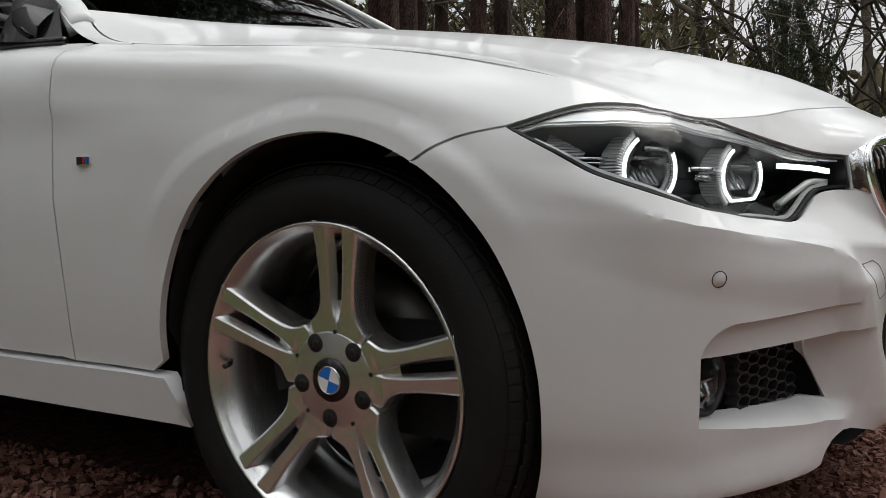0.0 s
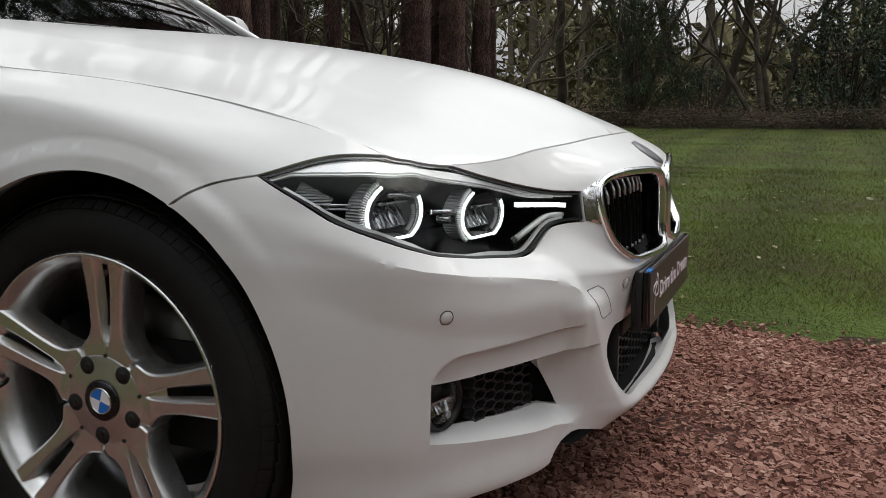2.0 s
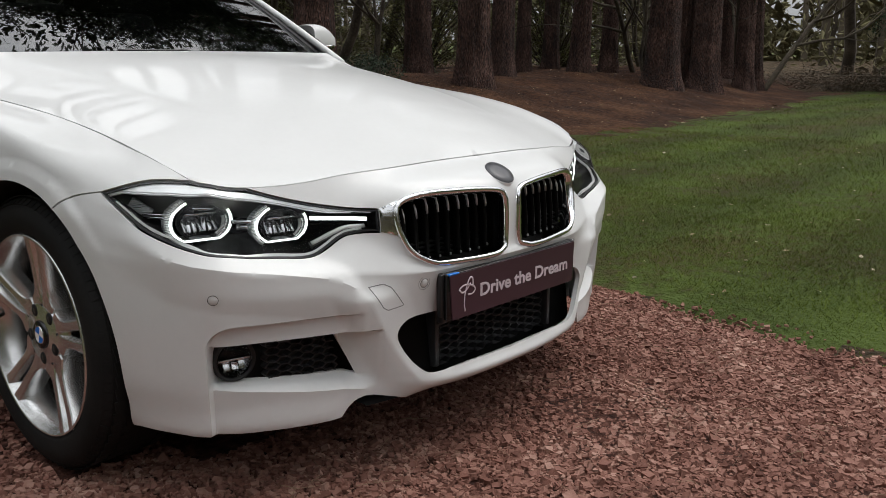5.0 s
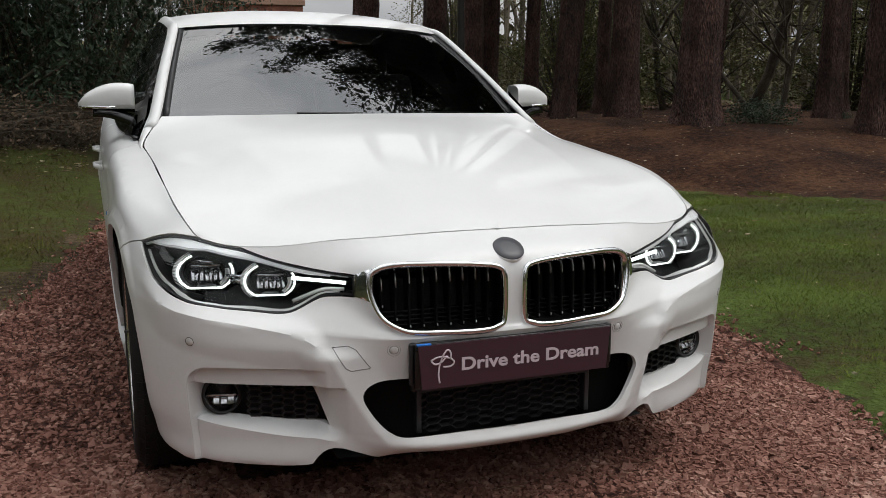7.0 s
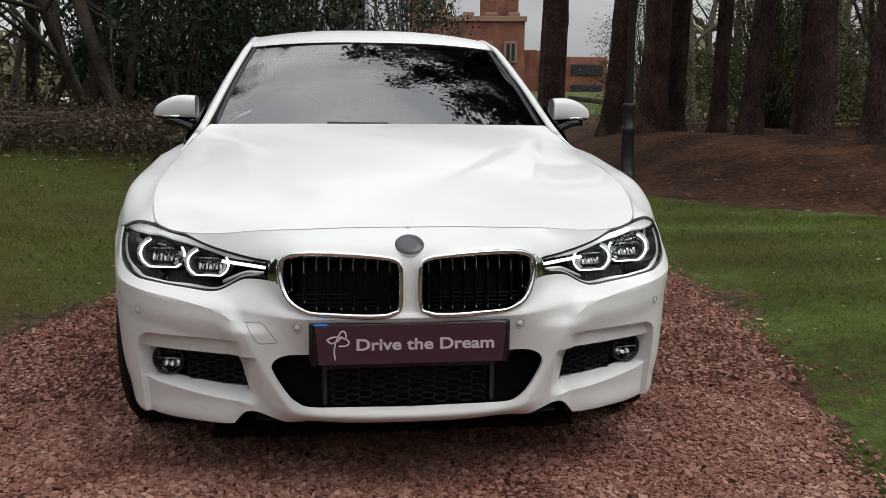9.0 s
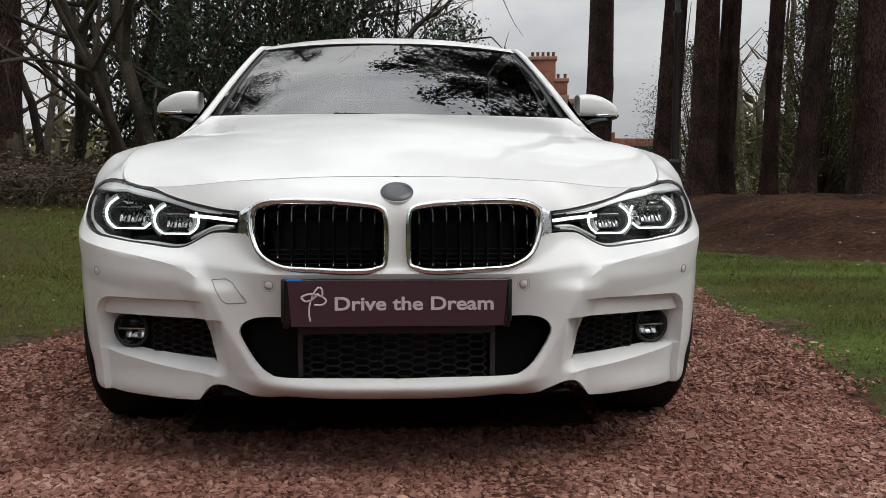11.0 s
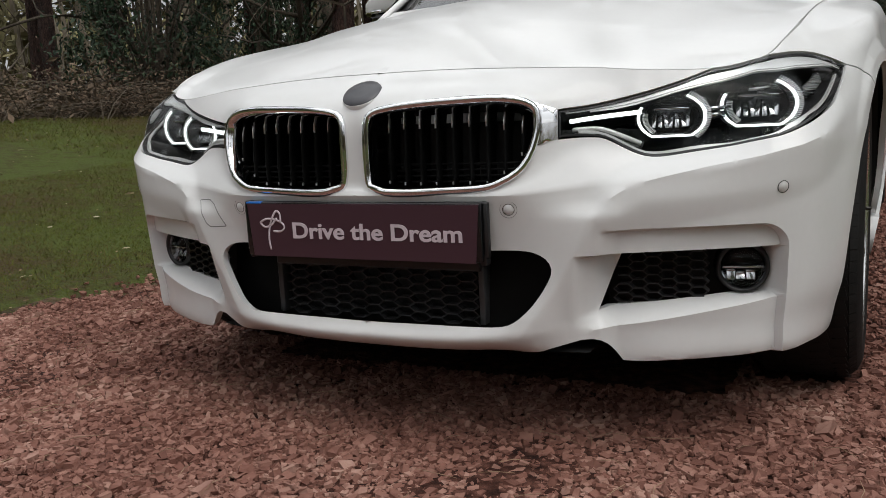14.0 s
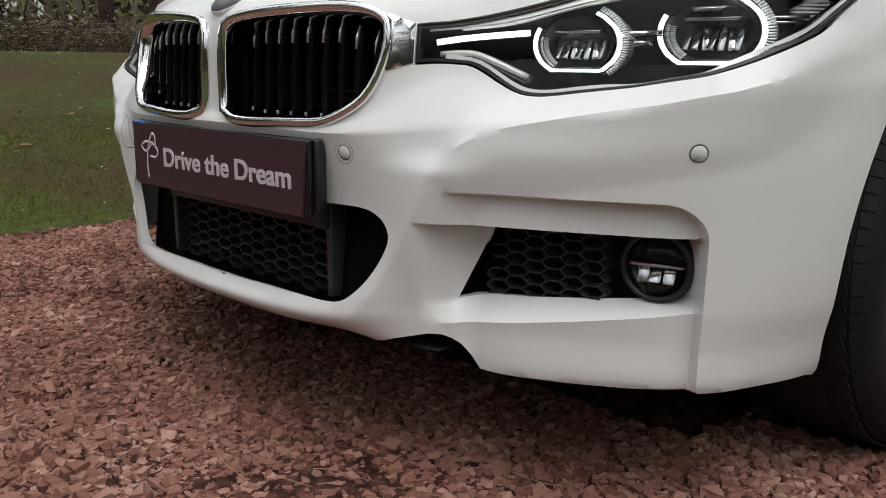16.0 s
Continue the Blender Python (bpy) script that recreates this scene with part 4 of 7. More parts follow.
for sgn in (1, -1):
    w = (lambda v: v) if sgn > 0 else (lambda v: flip(*v))
    kg = piece("kidney_grille", *w(frame_vf), CHROME, car, "chrome-framed grille with black upright slats")
    piece("backing", *w(back_vf), DARK, kg)
    for i in range(9):
        x = 0.052 + i * 0.0325
        z1 = 0.650 - 0.008 * max(0, (i - 6)) - (0.006 if i == 0 else 0)
        z0 = 0.503 + (0.018 if i == 7 else 0.05 if i == 8 else 0.003 if i == 0 else 0.0)
        y = float(np.interp(x, [0, 0.15, 0.298, 0.36], [0.030, 0.034, 0.050, 0.072])) + 0.026
        piece("slat", *w(slat(x, z0, z1, y + 0.006)), SLAT, kg)
        # the highlight on each slat's bent top, built in as a pale metal strip
        piece("slat_tip", *w(sweep([(x, y + 0.0125, z1 - 0.038), (x, y + 0.013, z1 - 0.024), (x, y + 0.020, z1 - 0.008)], [(-0.0017, 0), (0.0017, 0), (0.0007, 0.006), (-0.0007, 0.006)], up=[(0, -1, 0)] * 3)), TIP, kg)
        piece("slat_foot", *w(box(x, y + 0.002, z0 + 0.008, 0.0022, 0.004, 0.006, 0.0005)), TIP, kg)
    for z in np.linspace(0.512, 0.545, 4):
        piece("crossbar", *w(sweep([(x, 0.085 + 0.05 * x * x, z) for x in np.linspace(0.035, 0.31, 8)], [(-0.002, -0.004), (0.002, -0.004), (0.002, 0.004), (-0.002, 0.004)], up=[(0, -1, 0)] * 8)), SLAT, kg)
    bridge = clean(line(sv("xz", (0.334, 0.651), (0.371, 0.636), (0.3735, 0.586), (0.338, 0.574), (0.345, 0.60)), 0.01)[:-1])
    piece("bridge", *w(patch(bridge, res=0.01, gap=0.0, rim=0.01, sink=-0.0015)), CHROME, car, "chrome link between grille and headlamp")

# ---- lower grille: a honeycomb between two posts, in a dark opening ----
def honeycomb(x0, x1, z0, z1, wx, wz, depth, inside=lambda x, z: True, t=0.0013):
    """Cell walls of a stretched honeycomb in the x, z plane."""
    out = [], []
    seen = set()
    nx, nz = int((x1 - x0) / (wx * 0.75)) + 2, int((z1 - z0) / wz) + 2
    for i in range(nx):
        for j in range(nz):
            cx, cz = x0 + i * wx * 0.75, z0 + (j + (i % 2) / 2) * wz
            h = [(cx + wx / 2 * math.cos(radians(60 * k)), cz + wz / 2 * 1.1547 * math.sin(radians(60 * k))) for k in range(6)]
            for k in range(6):
                a, b = h[k], h[(k + 1) % 6]
                m = ((a[0] + b[0]) / 2, (a[1] + b[1]) / 2)
                key = (round(m[0] * 1500 + 0.137), round(m[1] * 1500 + 0.137))
                if key in seen or not (x0 <= m[0] <= x1 and z0 <= m[1] <= z1) or not inside(*m):
                    continue
                seen.add(key)
                d = np.array(b) - np.array(a)
                ln = np.linalg.norm(d)
                nrm = np.array([-d[1], d[0]]) / ln * t
                q = [np.array(a) + nrm, np.array(b) + nrm, np.array(b) - nrm, np.array(a) - nrm]
                out = joined(out, prism([tuple(c) for c in q], 0.0, depth))
    return out


lg = piece("lower_grille", *grid(lambda u, v: (-0.40 + 0.8 * u, 0.155 + 0.5 * (u - 0.5) ** 2 * 0.3, 0.20 + 0.20 * v), 12, 4), DARK, car, "black honeycomb lower grille")
hc = honeycomb(-0.222, 0.222, 0.240, 0.385, 0.046, 0.0185, 0.02, t=0.0009)
piece("honeycomb", *moved(hc, Matrix.Translation((0, 0.080, 0))), MESHBLACK, lg, "", False)
for x in (-0.228, 0.228):
    piece("post", *box(x, 0.082, 0.315, 0.012, 0.03, 0.14, 0.002), MESHBLACK, lg)
for sgn in (1, -1):
    wall = grid(lambda u, v: (sgn * (0.228 + 0.15 * u), 0.08 + 0.02 * u + 0.02 * v, 0.225 + 0.17 * v), 5, 3)
    piece("side_cheek", *wall, SLAT, lg)
piece("top_bar", *box(0, 0.075, 0.362, 0.46, 0.03, 0.03, 0.004), BLACK, lg)

# ---- fog lamps ----
FOGX, FOGY, FOGZ = 0.668, 0.243, 0.337
fog_bed = grid(lambda u, v: (0.425 + 0.335 * u, 0.222 + 0.09 * u, 0.25 + 0.15 * v), 4, 2)
hex_fog = honeycomb(0.44, 0.615, 0.262, 0.376, 0.034, 0.0165, 0.018, lambda x, z: x > 0.435 + (z - 0.27) * 0.4, t=0.0009)
skew = Matrix(((1, 0, 0, 0), (0.30, 1, 0, 0.035), (0, 0, 1, 0), (0, 0, 0, 1)))
for sgn in (1, -1):
    w = (lambda v: v) if sgn > 0 else (lambda v: flip(*v))
    fg = piece("fog_lamp", *w(fog_bed), DARK, car, "round fog lamp in a black honeycomb vent")
    piece("honeycomb", *w(moved(hex_fog, skew)), MESHBLACK, fg, "", False)
    m = Matrix.Translation((FOGX, FOGY, FOGZ)) @ Matrix.Rotation(radians(14), 4, "Z")
    piece("bezel", *w(moved(revolve([(0.06, 0.050), (0.012, 0.048), (-0.002, 0.045), (0.0, 0.040), (0.012, 0.0385)], 40, "y"), m)), BLACK, fg)
    piece("bowl", *w(moved(revolve([(0.004, 0.0385), (0.030, 0.030), (0.042, 0.012), (0.044, 0.0001)], 32, "y"), m)), FACET, fg, "mirror fog lamp bowl")
    piece("shade", *w(moved(prism([(0.037 * math.cos(a), 0.037 * math.sin(a) + 0.001) for a in np.linspace(0, math.pi, 16)], 0.012, 0.03), m)), LAMPBLACK, fg)
    piece("inner_lens", *w(moved(box(0, 0.01, 0.0, 0.07, 0.01, 0.004, 0.001), m)), FACET, fg)
    for dx, tilt in ((-0.020, 20), (-0.004, 34), (0.014, 26)):
        piece("reflector", *w(moved(box(0, 0, 0, 0.015, 0.004, 0.024, 0.0005), m @ Matrix.Translation((dx, 0.018, -0.014)) @ Matrix.Rotation(radians(-tilt), 4, "X"))), FACET, fg)
    gl = piece("lens", *w(moved(revolve([(0.004, 0.0385), (-0.003, 0.030), (-0.006, 0.015), (-0.007, 0.0001)], 32, "y"), m)), LENS, fg, "clear round lens")
    gl.visible_shadow = False

# ---- number plate carrier with a sign ----
plate = piece("sign_plate", *box(0, 0.0165, 0.428, 0.516, 0.012, 0.106, 0.002), GLOSSBLACK, car, "aubergine show sign reading Drive the Dream")
piece("backing_plate", *box(0, 0.026, 0.432, 0.535, 0.012, 0.10, 0.003), BLACK, plate)
trap = [(-0.251, 0.4785), (0.2555, 0.4785), (0.246, 0.3735), (-0.242, 0.3735)]
piece("sign_face", *prism(trap[::-1], 0.0075, 0.0105), SIGN, plate, "aubergine sign face", False)
piece("blue_strip", *box(-0.236, 0.0125, 0.4795, 0.035, 0.010, 0.005, 0.001), BLUE, plate)
both("bracket", moved(box(0, 0, 0, 0.012, 0.02, 0.115, 0.002), Matrix.Translation((0.256, 0.030, 0.425))), BLACK, plate)


def text_mesh(body, size, width=None):
    """Letters as flat solid shapes in x, z, centred."""
    cu = bpy.data.curves.new("letters", "FONT")
    cu.body, cu.size, cu.align_x, cu.align_y, cu.extrude, cu.offset = body, size, "CENTER", "CENTER", 0.0006, size * 0.022
    ob = new("letters", cu)
    me = bpy.data.meshes.new_from_object(ob.evaluated_get(bpy.context.evaluated_depsgraph_get()))
    vs, fs = [(v.co.x, 0.0 - v.co.z, v.co.y) for v in me.vertices], [tuple(p.vertices) for p in me.polygons]
    bpy.data.objects.remove(ob)
    bpy.data.curves.remove(cu)
    bpy.data.meshes.remove(me)
    if width:
        k = width / (max(v[0] for v in vs) - min(v[0] for v in vs))
        vs = [(v[0] * k, v[1], v[2]) for v in vs]
    return vs, fs


piece("lettering", *moved(text_mesh("Drive the Dream", 0.043, 0.366), Matrix.Translation((0.039, 0.0068, 0.4245))), LETTER, plate, "pale lettering", False)
swirls = ([(-0.199, 0.386), (-0.202, 0.405), (-0.199, 0.43), (-0.19, 0.452), (-0.18, 0.464), (-0.172, 0.458), (-0.172, 0.44)],
          [(-0.221, 0.441), (-0.205, 0.448), (-0.185, 0.447), (-0.168, 0.440), (-0.163, 0.432), (-0.172, 0.424), (-0.19, 0.424)],
          [(-0.221, 0.441), (-0.21, 0.432), (-0.195, 0.436), (-0.18, 0.45)])
for q in swirls:
    c = curve([(x, 0.0066, z) for x, z in q], 0.004)
    wd = 0.0022
    piece("emblem_stroke", *sweep(c, [(-wd, 0), (wd, 0), (wd * 0.6, 0.0006), (-wd * 0.6, 0.0006)], up=[(0, -1, 0)] * len(c)), LETTER, plate)


# ---- small things on the bumper ----
def on_skin(s, v, lift=0.0):
    q = np.array([(s, v)])
    p, n = skin(q[:, 0], q[:, 1])[0], normal(q)[0]
    return Matrix.Translation(Vector(p + n * lift)) @ (-Vector(n)).to_track_quat("Y", "Z").to_matrix().to_4x4()


SEAMGREY = mat("grey_seam", (0.16, 0.16, 0.16), 0.5)
sens = revolve([(-0.0006, 0.0001), (-0.0006, 0.0088), (0.0003, 0.0095), (0.002, 0.0097)], 24, "y")
groove = revolve([(0.001, 0.0098), (-0.0004, 0.0101), (-0.0004, 0.0109), (0.001, 0.0112)], 24, "y")
for q in sv("xz", (0.298, 0.466), (0.735, 0.487)):
    for sgn in (1, -1):
        w = (lambda v: v) if sgn > 0 else (lambda v: flip(*v))
        s1 = piece("parking_sensor", *w(moved(sens, on_skin(*q))), PAINT, car, "white round parking sensor")
        piece("sensor_ring", *w(moved(groove, on_skin(*q))), BLACK, s1)
        if q[0] < 0.4:
            piece("outer_ring", *w(moved(revolve([(0.001, 0.0150), (-0.0003, 0.0153), (-0.0003, 0.0158), (0.001, 0.0161)], 28, "y"), on_skin(*q))), SEAMGREY, s1)
tow = curve(np.vstack([line(sv("xz", *[(x, z) for x, z in ((0.434, 0.476), (0.400, 0.479), (0.383, 0.470), (0.349, 0.424), (0.392, 0.421), (0.404, 0.428), (0.434, 0.476))]), 0.006)]), 0.006)
tp, tn = skin(tow[:, 0], tow[:, 1]), normal(tow)
tow_cover = piece("tow_cover_seam", *flip(*sweep(tp, [(-0.0009, -0.004), (0.0009, -0.004), (0.0009, 0.0004), (-0.0009, 0.0004)], True, tn)), SEAMGREY, car, "fine seam of the towing-eye cover")
rnd = on_skin(0.0, float(inverse("xz", [(0.001, 0.683)])[0][1]))
badge = piece("roundel", *moved(revolve([(0.010, 0.0405), (0.002, 0.0402), (0.0005, 0.0398), (0.003, 0.039)], 40, "y"), rnd), PAINT, car, "blank grey round badge on the nose")
piece("roundel_face", *moved(revolve([(0.001, 0.0392), (-0.0025, 0.037), (-0.0040, 0.018), (-0.0045, 0.0001)], 40, "y"), rnd), BADGEGREY, badge, "dark grey blank face")
for q in inverse("yz", [(1.228, 0.668)]):
    m0 = on_skin(*q, 0.001)
    bx = [("side_badge", box(0, -0.001, 0, 0.034, 0.004, 0.014, 0.001), CHROME), ("blue_bar", box(-0.011, -0.0035, 0, 0.005, 0.002, 0.012), BLUE), ("red_bar", box(-0.004, -0.0035, 0, 0.005, 0.002, 0.012), RED), ("dark_bar", box(0.006, -0.0035, 0, 0.013, 0.002, 0.011), BLACK)]
    for sgn in (1, -1):
        w = (lambda v: v) if sgn > 0 else (lambda v: flip(*v))
        first = None
        for nm, vf, ma in bx:
            ob = piece(nm, *w(moved(vf, m0)), ma, first or car, "", False)
            first = first or ob

# ---- sills, doors, rear ----
sill_outline = np.vstack([line(inverse("yz", [(1.035, 0.226), (2.0, 0.226), (3.24, 0.226), (3.235, 0.312), (2.0, 0.312), (1.075, 0.310)]), 0.03)])
both("sill", patch(sill_outline, res=0.02, gap=0.001, sink=-0.010, rim=0.03), PAINT, label="white side skirt")


def on_y(y):
    return float(np.interp(y, PLAN[8:19, 1], SL[8:19]))


def door_outline(a, b):
    top = [(on_y(y), VTOP) for y in np.linspace(b, a, 24)]
    return top


front_door = np.vstack([[(on_y(y), VTOP) for y in np.linspace(2.42, 1.33, 24)], door_line[1:], line(inverse("yz", [(1.312, 0.318), (2.42, 0.318)]), 0.03)[1:], line(inverse("yz", [(2.42, 0.33), (2.42, 0.9)]), 0.03)])
rear_arch = inverse("yz", arch_line(REAR_Y, 0, 85))
rear_door = np.vstack([[(on_y(y), VTOP) for y in np.linspace(3.42, 2.42, 24)], line(inverse("yz", [(2.42, 0.9), (2.42, 0.318), (3.225, 0.318)]), 0.03), inverse("yz", arch_line(REAR_Y, 3, 55))])
door_vf = patch(front_door, res=0.022)
rdoor_vf = patch(rear_door, res=0.03)
s_end = SL[-1]
quarter = np.vstack([[(a, VTOP) for a in np.linspace(s_end, on_y(3.42), 24)], inverse("yz", arch_line(REAR_Y, 55, 178)), inverse("yz", [(REAR_Y + 0.34, 0.22)]), line([(on_y(3.95), 0.02), (s_end, 0.02)], 0.05)[1:]])
quarter_vf = patch(quarter, res=0.04, gap=0.0)
handle = sweep(curve([(0.893, 2.16, 0.742), (0.915, 2.20, 0.746), (0.917, 2.30, 0.748), (0.893, 2.35, 0.748)], 0.01), [(-0.011, -0.006), (0.011, -0.006), (0.009, 0.006), (-0.009, 0.006)], up=[(1, 0, 0)] * len(curve([(0.893, 2.16, 0.742), (0.915, 2.20, 0.746), (0.917, 2.30, 0.748), (0.893, 2.35, 0.748)], 0.01)))
for sgn in (1, -1):
    w = (lambda v: v) if sgn > 0 else (lambda v: flip(*v))
    d1 = piece("front_door", *w(door_vf), PAINT, car, "white front door")
    piece("door_handle", *w(handle), PAINT, d1)
    d2 = piece("rear_door", *w(rdoor_vf), PAINT, car, "white rear door")
    piece("door_handle", *w(moved(handle, Matrix.Translation((0, 0.98, 0.015)))), PAINT, d2)
    piece("rear_quarter", *w(quarter_vf), PAINT, car, "white rear quarter")
    # liners of the wheel arches
    for cy in (ARCH_Y, REAR_Y):
        def lin(u, v):
            a = math.pi * (-0.09 + 1.18 * u)
            return (sgn * (0.50 + (0.27 + 0.099 * float(ramp(np.array(u), 0.14, 0.42)) - 0.099 * float(ramp(np.array(u), 0.86, 1.0))) * v), cy - (0.313 if a < math.pi / 2 else 0.338) * math.cos(a), HUB_Z + 0.372 * math.sin(a))
        piece("arch_liner", *grid(lin, 24, 3), CAVITY, car)
        piece("arch_wall", *grid(lambda u, v: (sgn * 0.5, cy - 0.36 + 0.72 * u, 0.16 + 0.50 * v), 2, 2), CAVITY, car)

# ---- glasshouse ----
def screen(u, v):
    """The windscreen; u from side to side, v from base to top."""
    a = 2 * u - 1
    lo = Vector((0.690 * a, 1.385 + 0.105 * a * a, 0.950 + 0.020 * a * a))
    hi = Vector((0.566 * a, 1.985 + 0.078 * a * a, 1.331 - 0.025 * a * a))
    p = lo.lerp(hi, v)
    p.z += 0.018 * math.sin(math.pi * v)
    return p


glass = piece("windscreen", *grid(screen, 32, 14), SCREEN, car, "tinted windscreen mirroring sky and branches")
glass.visible_shadow = False
for a, b in ((0.0, 0.026), (1.0, 0.974)):
    edge = [screen(a + (b - a) * 0.5, v) for v in np.linspace(0, 1, 14)]
    piece("screen_seal", *sweep([tuple(q) for q in edge], [(-0.011, -0.002), (0.011, -0.002), (0.011, 0.003), (-0.011, 0.003)], up=[(0, -0.6, 0.8)] * 14), BLACK, glass)
wip = [tuple(screen(u, 0.030 + 0.010 * math.sin(3 * u)) + Vector((0, -0.008, 0.008))) for u in np.linspace(0.34, 0.52, 12)]
wiper = piece("wiper", *tube(wip, 0.005), BLACK, car, "black wiper blade")


def roof(u, v):
    a = 2 * u - 1
    y = 1.985 + 0.078 * a * a * (1 - v) + 1.10 * v
    wdt = 0.574 + 0.022 * math.sin(math.pi * min(1, v * 1.1)) - 0.03 * v
    z = 1.333 + 0.092 * (1 - (1 - min(1, v / 0.5)) ** 2) - 0.075 * max(0, (v - 0.5) / 0.5) ** 2 - (0.025 + 0.018 * min(1, v * 4)) * abs(a) ** 2.6
    return (wdt * a, y, z + 0.003)


piece("roof", *grid(roof, 24, 24), PAINT, car, "white roof")
rail = [Vector((0.738, 1.41, 0.930)), Vector((0.715, 1.47, 0.974)), Vector((0.657, 1.74, 1.137)), Vector((0.593, 2.04, 1.300)), Vector((0.587, 2.16, 1.326)), Vector((0.594, 2.5, 1.372)), Vector((0.575, 2.9, 1.360)), Vector((0.545, 3.15, 1.310)), Vector((0.60, 3.75, 1.07)), Vector((0.62, 3.95, 1.03))]
rail_c = curve([tuple(q) for q in rail], 0.03)
up = np.column_stack([np.full(len(rail_c), 0.75), np.full(len(rail_c), -0.25), np.full(len(rail_c), 0.6)])
pillar = sweep(rail_c, [(-0.026, -0.014), (-0.027, -0.004), (-0.020, 0.005), (-0.008, 0.009), (0.010, 0.010), (0.024, 0.004), (0.030, -0.014)], up=up)
corner_in = bonnet_side(200)
corner_in = along(corner_in[corner_in[:, 1] > 1.225] + np.array([0.003, 0.0, -0.001]), 14)
corner_out = along([(0.7795, 1.225, 0.864), (0.777, 1.30, 0.878), (0.765, 1.38, 0.908), (0.735, 1.47, 0.962)], 14)
both("wing_corner", grid(lambda u, v: corner_in[round(u * 13)] * (1 - v) + corner_out[round(u * 13)] * v + np.array([0, 0, 0.005 * math.sin(math.pi * v)]), 13, 5), PAINT, label="white wing corner at the screen's foot")
both("roof_pillar", pillar, PAINT, label="white roof pillar and rail")


def window(u, v):
    y = 1.47 + 1.95 * u
    p = np.array([np.interp(y, rail_c[:, 1], rail_c[:, k]) for k in range(3)])
    s0 = on_y(y)
    q = skin(np.array([s0]), np.array([VTOP]))[0]
    r = p * v + q * (1 - v) + np.array([0.012 + 0.02 * math.sin(math.pi * v), 0, 0])
    return (r[0], y, r[2] + 0.004 * (1 - v))


both("side_window", grid(window, 28, 6), SIDEGLASS, label="dark tinted side glass")
belt = [tuple(skin(np.array([on_y(y)]), np.array([VTOP]))[0] + np.array([0.004, 0, 0.004])) for y in np.linspace(1.40, 3.4, 30)]
both("belt_trim", sweep(belt, [(-0.008, -0.006), (0.008, -0.006), (0.008, 0.008), (-0.008, 0.008)], up=[(0, 0, 1)] * 30), GLOSSBLACK)
both("corner_trim", ([(0.778, 1.41, 0.893), (0.812, 1.56, 0.905), (0.715, 1.60, 1.06), (0.738, 1.47, 0.975), (0.70, 1.42, 0.90), (0.72, 1.56, 0.915)], [(0, 1, 2, 3), (0, 4, 5, 1), (1, 5, 2)]), GLOSSBLACK, smooth=False)
piece("rear_screen", *grid(lambda u, v: ((2 * u - 1) * (0.53 + 0.06 * v), 3.10 + 0.72 * v, 1.335 - 0.30 * v - 0.03 * (2 * u - 1) ** 2), 12, 8), SIDEGLASS, car, "dark rear screen")
piece("boot_lid", *grid(lambda u, v: ((2 * u - 1) * (0.74 - 0.06 * v), 3.80 + 0.73 * v, 1.045 + 0.012 * v - 0.03 * abs(2 * u - 1) ** 3), 12, 8), PAINT, car, "white boot lid")
piece("scuttle", *grid(lambda u, v: ((2 * u - 1) * 0.72, 1.33 + 0.14 * v + 0.05 * (2 * u - 1) ** 2, 0.925 + 0.02 * v), 12, 3), BLACK, car)
# cabin seen dimly through the glass
piece("dashboard", *joined(box(0, 1.72, 0.90, 1.36, 0.50, 0.14, 0.05), box(0.0, 1.52, 0.925, 1.3, 0.3, 0.04, 0.015), box(-0.37, 1.78, 0.955, 0.42, 0.26, 0.08, 0.03)), CABIN, car, "dark dashboard")
wheel_ring = [(-0.37 + 0.185 * math.cos(a), 2.02 - 0.06 * math.sin(a), 0.93 + 0.175 * math.sin(a)) for a in np.linspace(0, 2 * math.pi, 40, endpoint=False)]
piece("steering_wheel", *joined(tube(wheel_ring, 0.015, True), box(-0.37, 2.01, 0.93, 0.13, 0.05, 0.11, 0.02)), CABIN, car, "black steering wheel")
for x in (-0.37, 0.37):
    piece("seat", *joined(box(x, 2.52, 0.84, 0.50, 0.14, 0.62, 0.05, Matrix.Rotation(radians(-14), 4, "X")), box(x, 2.62, 1.20, 0.27, 0.10, 0.18, 0.04)), CABIN, car, "dark front seat")
piece("rear_bench", *box(0, 3.15, 0.95, 1.2, 0.3, 0.5, 0.08), CABIN, car)
piece("rear_view_mirror", *joined(box(0, 2.10, 1.245, 0.24, 0.04, 0.065, 0.015), box(0, 2.10, 1.29, 0.07, 0.07, 0.05, 0.01)), CABIN, car)
# plain black boxes added inside the body so gaps and openings stay dark
piece("floorpan", *joined(box(0, 2.45, 0.32, 1.50, 4.0, 0.18), box(0, 0.66, 0.42, 0.98, 0.64, 0.34), box(0, 0.27, 0.39, 0.76, 0.16, 0.34), box(0, 0.62, 0.24, 0.98, 0.70, 0.05)), CAVITY, car, "dark underbody", False)
piece("lip_underside", *grid(lambda u, v: (-0.42 + 0.84 * u, 0.055 + 0.35 * v + 0.2 * (u - 0.5) ** 2, 0.197 + 0.0 * v), 10, 2), CAVITY, car)
piece("rear_valance", *box(0, 4.40, 0.45, 1.5, 0.3, 0.5, 0.05), CAVITY, car)


